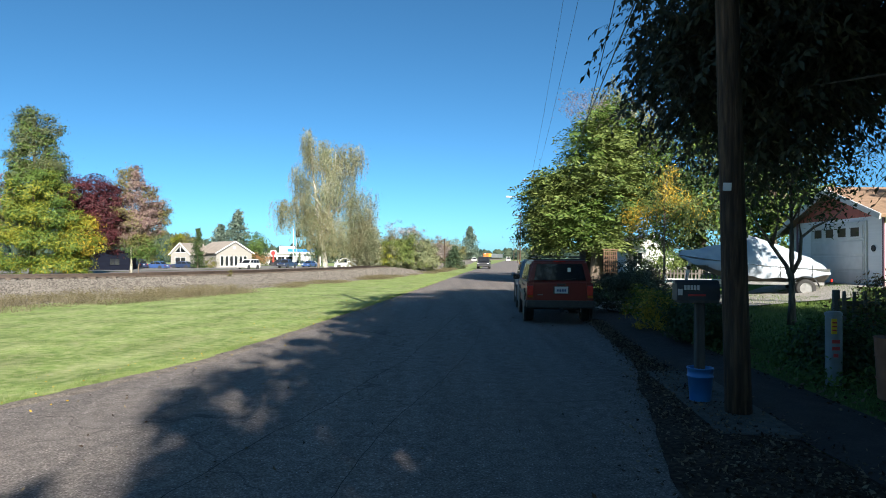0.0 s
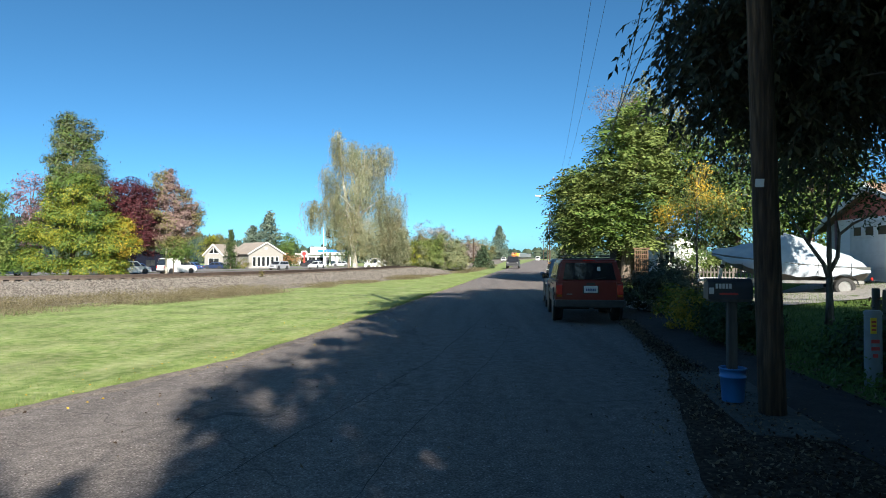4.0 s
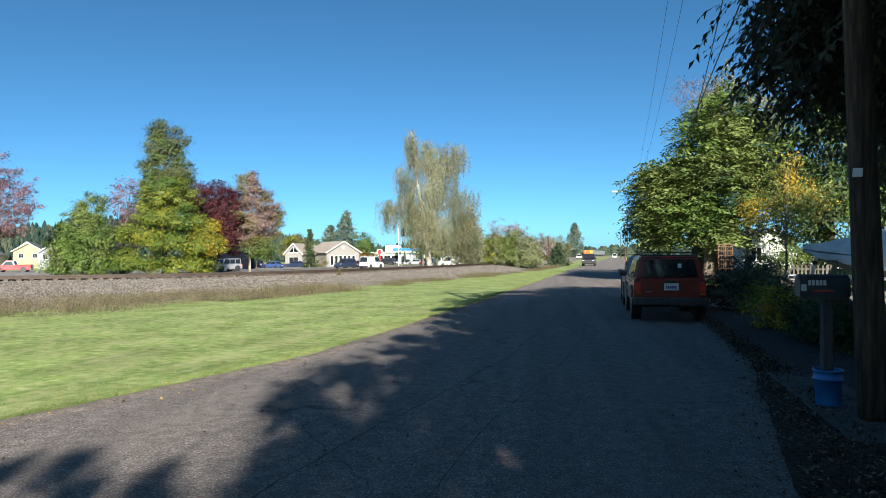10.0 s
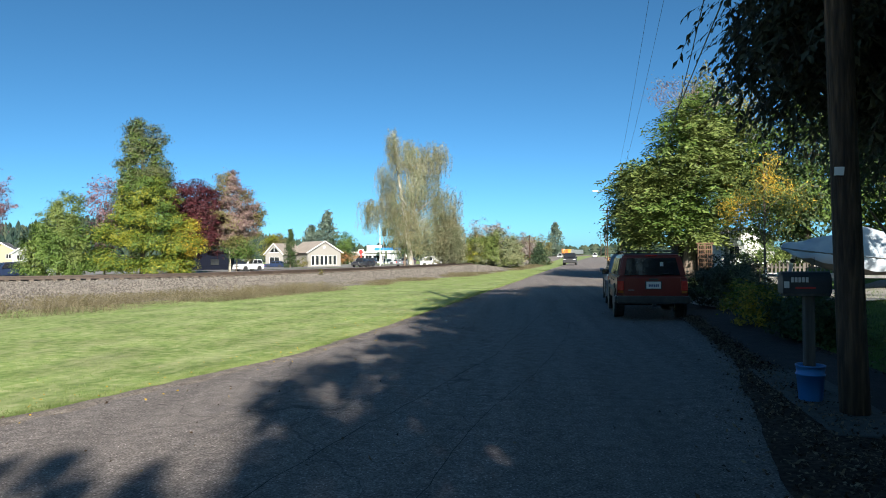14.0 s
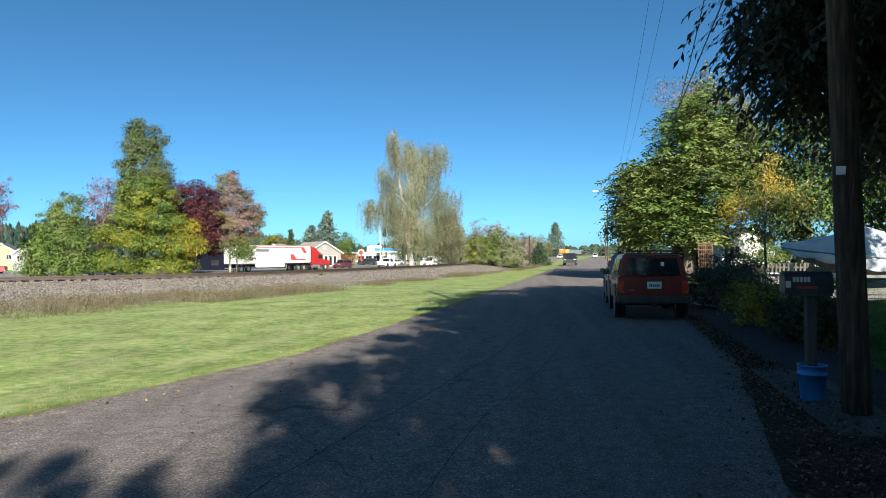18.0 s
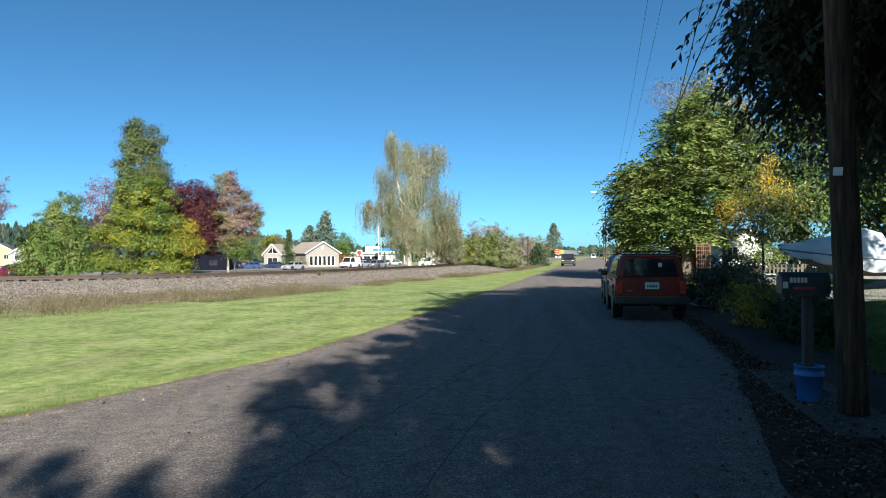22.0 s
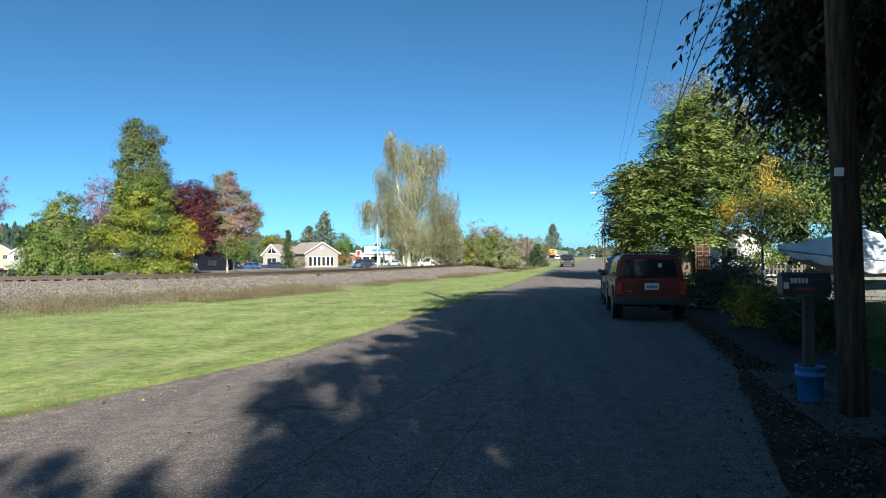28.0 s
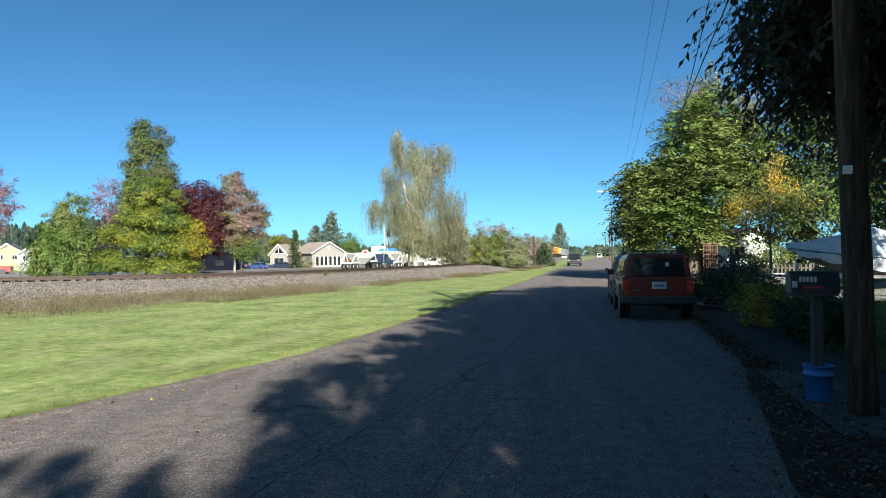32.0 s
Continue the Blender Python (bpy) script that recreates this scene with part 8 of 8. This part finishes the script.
BANK = [(1.6, 0.06), (2.3, 0.0), (3.6, -0.2), (5.2, -0.41), (6.9, -0.6)]
bp = bank_points(60000, 1.2, 6.2)
more = bank_points(90000, 2.4, 6.0)
bp = np.concatenate([bp, more[(more[:, 0] < -13) & (more[:, 0] > -34)]])
bz = TRACK_Z + np.interp(bp[:, 2], [a for a, _ in BANK], [b for _, b in BANK])
oct_v = np.array([(1, 0, 0), (0, 1, 0), (-1, 0, 0), (0, -1, 0), (0, 0, 0.8), (0, 0, -0.8)])
oct_f = np.array([(0, 1, 4), (1, 2, 4), (2, 3, 4), (3, 0, 4), (1, 0, 5), (2, 1, 5), (3, 2, 5), (0, 3, 5)])
sz = rng.uniform(0.025, 0.06, (len(bp), 1, 1))
sv = oct_v[None] * sz * rng.uniform(0.6, 1.3, (len(bp), 6, 3)) + np.stack([bp[:, 0], bp[:, 1], bz + 0.01], 1)[:, None, :]
sf = (oct_f[None] + (np.arange(len(bp)) * 6)[:, None, None]).reshape(-1, 3)
me = bpy.data.meshes.new("ballast_stones")
me.vertices.add(len(bp) * 6)
me.vertices.foreach_set("co", sv.astype(np.float32).ravel())
me.loops.add(sf.size)
me.loops.foreach_set("vertex_index", sf.astype(np.int32).ravel())
me.polygons.add(len(sf))
me.polygons.foreach_set("loop_start", np.arange(0, sf.size, 3, dtype=np.int32))
me.materials.append(M_STONES)
me.update(calc_edges=True)
tagged(part("ballast_stones", me, None), "loose grey ballast stones", "stones", kind="stuff")

# dry weeds at the foot of the bank, thickest where it is nearest
wp = bank_points(5200, 5.0, 6.9)
thick = np.array([noise.noise(Vector((a * 0.22, b * 0.22, 0))) + 0.5 * noise.noise(Vector((a * 0.9, b * 0.9, 3))) for a, b, _ in wp])
near_left = wp[:, 1] < 32
tall = np.where(near_left, 0.95 + 0.35 * thick, 0.2 + 1.1 * thick)
wp, tall = wp[tall > 0.22], tall[tall > 0.22]
wx = np.repeat(wp, 46, axis=0)
wh = np.repeat(tall, 46)
wx[:, :2] += rng.normal(size=(len(wx), 2)) * 0.22
blades("dry_weeds", "dry brown weeds along the foot of the bank", np.stack([wx[:, 0], wx[:, 1], np.full(len(wx), -0.08)], 1), 0.34 * wh + 0.05, 0.0045, M_DRYGRASS, rng, 1.9)
hx = np.repeat(wp, 36, axis=0)
hh = np.repeat(tall, 36)
hp = np.stack([hx[:, 0] + rng.normal(size=len(hx)) * 0.26, hx[:, 1] + rng.normal(size=len(hx)) * 0.26, -0.04 + (0.04 + 0.36 * hh) * rng.random(len(hx)) ** 0.8], 1)
M_WEEDLEAF = material("weed_leaves", [(0.07, 0.065, 0.03), (0.11, 0.097, 0.052), (0.17, 0.145, 0.085)], scale=0.8, rough=0.9, random_amount=0.5, island=True, spec=0.2, transmit=0.2)
tagged(part("weed_leaves", leaf_mesh("weed_leaves", hp, 0.052, M_WEEDLEAF, rng, -0.3, 0.5), None), "small withered leaves and seed heads on the weeds", "weeds", kind="stuff")
tree("trackside_weed", "small leafy weed with pale flower heads", (-13.3, 40.5, -0.05), 0.2, 0.015, [(0, 0, 0.5, 0.12, 0.12, 0.4, 14)], 14, 0.06, 0.1, L_OLIVE, None, 91, 5, -0.3, category="weed")

# fallen leaves
M_FALLEN_DARK = material("rotting_leaves", [(0.03, 0.02, 0.014), (0.085, 0.06, 0.042), (0.19, 0.15, 0.105)], scale=2, rough=0.9, random_amount=0.8, island=True, spec=0.2)
M_FALLEN = material("fallen_leaves", [(0.1, 0.06, 0.03), (0.2, 0.13, 0.06), (0.36, 0.25, 0.09)], scale=2, rough=0.8, random_amount=0.8, island=True, spec=0.3)


def litter(name, label, pts, size, mat):
    axes = rng.normal(size=(len(pts), 3)) * [1, 1, 0.25]
    me = leaf_mesh(name, pts, size, mat, rng, 0.0, 0.5, 0.35, 0.35, axes)
    return tagged(part(name, me, None), label, "leaves", kind="stuff")


fy = 3.5 + 14 * rng.random(11000) ** 1.4
fx = np.interp(fy, [a for a, _ in ROAD_R], [b for _, b in ROAD_R]) + rng.normal(size=11000) * np.interp(fy, [4, 7, 11], [0.5, 0.34, 0.12]) + 0.05
litter("leaf_litter", "dead brown leaves on the shoulder", np.stack([fx, fy, np.full(11000, 0.065)], 1), 0.036, M_FALLEN_DARK)
fy = 4 + 24 * rng.random(500)
fx = np.interp(fy, [a for a, _ in ROAD_L], [b for _, b in ROAD_L]) + rng.normal(size=500) * 0.5 - 0.3
litter("fallen_leaves", "yellow fallen leaves at the verge", np.stack([fx, fy, np.full(500, 0.03)], 1)[:260], 0.032, L_YELLOW)
fy = 4 + 20 * rng.random(500)
fx = np.interp(fy, [a for a, _ in ROAD_L], [b for _, b in ROAD_L]) + 7.5 * rng.random(500)
litter("road_leaves", "scattered dead leaves on the asphalt", np.stack([fx, fy, np.full(500, 0.045)], 1), 0.035, M_FALLEN_DARK)
fy = 6 + 16 * rng.random(1300)
fx = np.interp(fy, [a for a, _ in PATH_R], [b for _, b in PATH_R]) + np.abs(rng.normal(size=1300)) * 0.7 - 0.25
litter("garden_leaves", "dead leaves along the garden edge", np.array([(a, b, max(0.07, yard_z(a, b) + 0.03)) for a, b in zip(fx, fy)]), 0.05, M_FALLEN_DARK)

# ---------------------------------------------------------------- traffic
HS = np.concatenate([[0], np.cumsum([(HIGH_PTS[i + 1] - HIGH_PTS[i]).length for i in range(len(HIGH_PTS) - 1)])])
TS = np.concatenate([[0], np.cumsum([(TRACK_PTS[i + 1] - TRACK_PTS[i]).length for i in range(len(TRACK_PTS) - 1)])])


def on_path(pts, cum, s, off, z, back=False):
    """A pose at s metres along a path, off metres to the right of it."""
    s = max(1.0, min(float(cum[-1]) - 1.0, s))
    i = max(0, min(len(pts) - 2, int(np.searchsorted(cum, s)) - 1))
    u = (s - cum[i]) / (cum[i + 1] - cum[i])
    p = pts[i].lerp(pts[i + 1], u)
    sd = (sideways(pts, i) * (1 - u) + sideways(pts, i + 1) * u).normalized()
    q = p + sd * off
    head = math.degrees(math.atan2(sd.y, sd.x))
    return pose(q.x, q.y, z, 0, 0, head + (180 if back else 0))


# (thing, lane offset, seconds, place then, metres a second)
def traffic():
    R, L = 2.8, -3.0
    here = pose(0, 0, 0)
    return [
        (car("suv", P_WHITE, here, "large white off-road car on the highway"), L, 1, 307.7, -15.35),
        (car("pickup", P_DARKBLUE, here, "dark blue pickup on the highway"), L, 2, 305.3, -16.4),
        (car("sedan", P_BLUE, here, "blue saloon on the highway"), L, 2, 319.5, -14.9),
        (car("wagon", P_SILVER, here, "silver estate car on the highway"), L, 6, 292.6, -15.0),
        (car("sedan", P_WHITE, here, "white saloon on the highway"), L, 6, 306.6, -15.5),
        (car("suv", P_WHITE, here, "white car on the highway"), R, 6, 312.3, 13.5),
        (car("van", P_WHITE, here, "white van on the highway"), R, 6, 319.6, 13.5),
        (car("suv", P_BLACK, here, "black car on the highway"), R, 8, 313.5, 15.3),
        (car("van", P_WHITE, here, "white police-style passenger van on the highway"), R, 9, 302.0, 17.4),
        (car("hummer", P_SILVER, here, "boxy silver off-road car on the highway"), L, 12, 257.9, -16.4),
        (car("suv", P_DARKBLUE, here, "dark blue car on the highway"), L, 11, 305.3, -13.9),
        (car("pickup", P_GREY, here, "grey pickup on the highway"), R, 11, 287.5, 18.0),
        (car("suv", P_WHITE, here, "white car on the highway"), L, 13, 313.8, -14.7),
        (car("sedan", P_BLACK, here, "black saloon on the highway"), L, 14, 264.6, -15.0),
        (semi_truck(P_TRUCKRED, "red articulated truck with a white box trailer"), R, 18, 301.0, 17.0),
        (car("pickup", P_WHITE, here, "white pickup on the highway"), R, 17, 316.0, 16.5),
        (car("pickup", P_BLACK, here, "black pickup on the highway"), L, 18.5, 264.8, -15.0),
        (car("sedan", P_BLACK, here, "black saloon on the highway"), L, 19, 264.4, -14.0),
        (car("suv", P_MAROON, here, "maroon car on the highway"), L, 19, 299.9, -11.5),
        (car("wagon", P_GREY, here, "grey people carrier on the highway"), R, 20, 293.4, 18.0),
        (car("wagon", P_MAROON, here, "maroon estate car on the highway"), L, 22, 264.6, -15.0),
        (car("sedan", P_SILVER, here, "silver saloon on the highway"), L, 23, 298.1, -12.0),
        (car("van", P_WHITE, here, "white work van on the highway"), L, 24, 296.0, -16.2),
        (car("sedan", P_SILVER, here, "silver saloon on the highway"), L, 25, 293.9, -13.0),
        (gravel_truck(P_WHITE, "white tractor with a white gravel hopper trailer"), R, 29, 293.6, 15.8),
        (gravel_truck(P_DARKBLUE, "dark blue tractor with a white gravel hopper trailer"), R, 30, 292.2, 15.8),
        (car("sedan", P_BLUE, here, "blue saloon on the highway"), L, 30.6, 294.2, -14.8),
        (car("suv", P_DARKBLUE, here, "dark blue car on the highway"), L, 29, 318.1, -15.3),
    ]


def motions():
    for ob, off, t0, s0, v in traffic():
        z = -0.665
        walk(ob, [(t, on_path(HIGH_PTS, HS, s0 + v * (t - t0), off, z, v < 0)) for t in range(33)])
        # wheels roll while the thing is in view
        ta, tb = sorted((t0 + (262 - s0) / v, t0 + (345 - s0) / v))
        ta, tb = max(0.0, ta), min(32.0, tb)
        if tb - ta < 0.2:
            continue
        for wl in ob.children:
            if wl.name.split(".")[0] != "wheel":
                continue
            x, y, r = wl.matrix_basis.translation
            step = 1 / 30
            n = int((tb - ta) / step)
            turn = min(80.0, math.degrees(abs(v) * step / r))
            rows = [(0.0, pose(x, y, r))] if ta > step else []
            rows += [(ta + k * step, pose(x, y, r, -turn * k, 0, 0)) for k in range(n + 1)]
            if rows[-1][0] < 32 - step:
                rows.append((32.0, pose(x, y, r, -turn * n, 0, 0)))
            walk(wl, rows)
    # the train comes slowly towards the lane
    way = [(0, 606), (6, 586), (9, 574), (13, 556), (19, 527), (23, 500), (28, 446), (32, 400)]
    train = [(locomotive(P_ORANGE, "orange hood diesel locomotive leading a train"), 10), (locomotive(P_AMBER, "yellow hood diesel locomotive behind the first"), 32)]
    train += [(freight_car("pale grey boxcar in the train"), 52 + 17 * k) for k in range(6)]
    for ob, back in train:
        walk(ob, [(t, on_path(TRACK_PTS, TS, s + back, 0.0, TRACK_Z + 0.3, True)) for t, s in way])


motions()
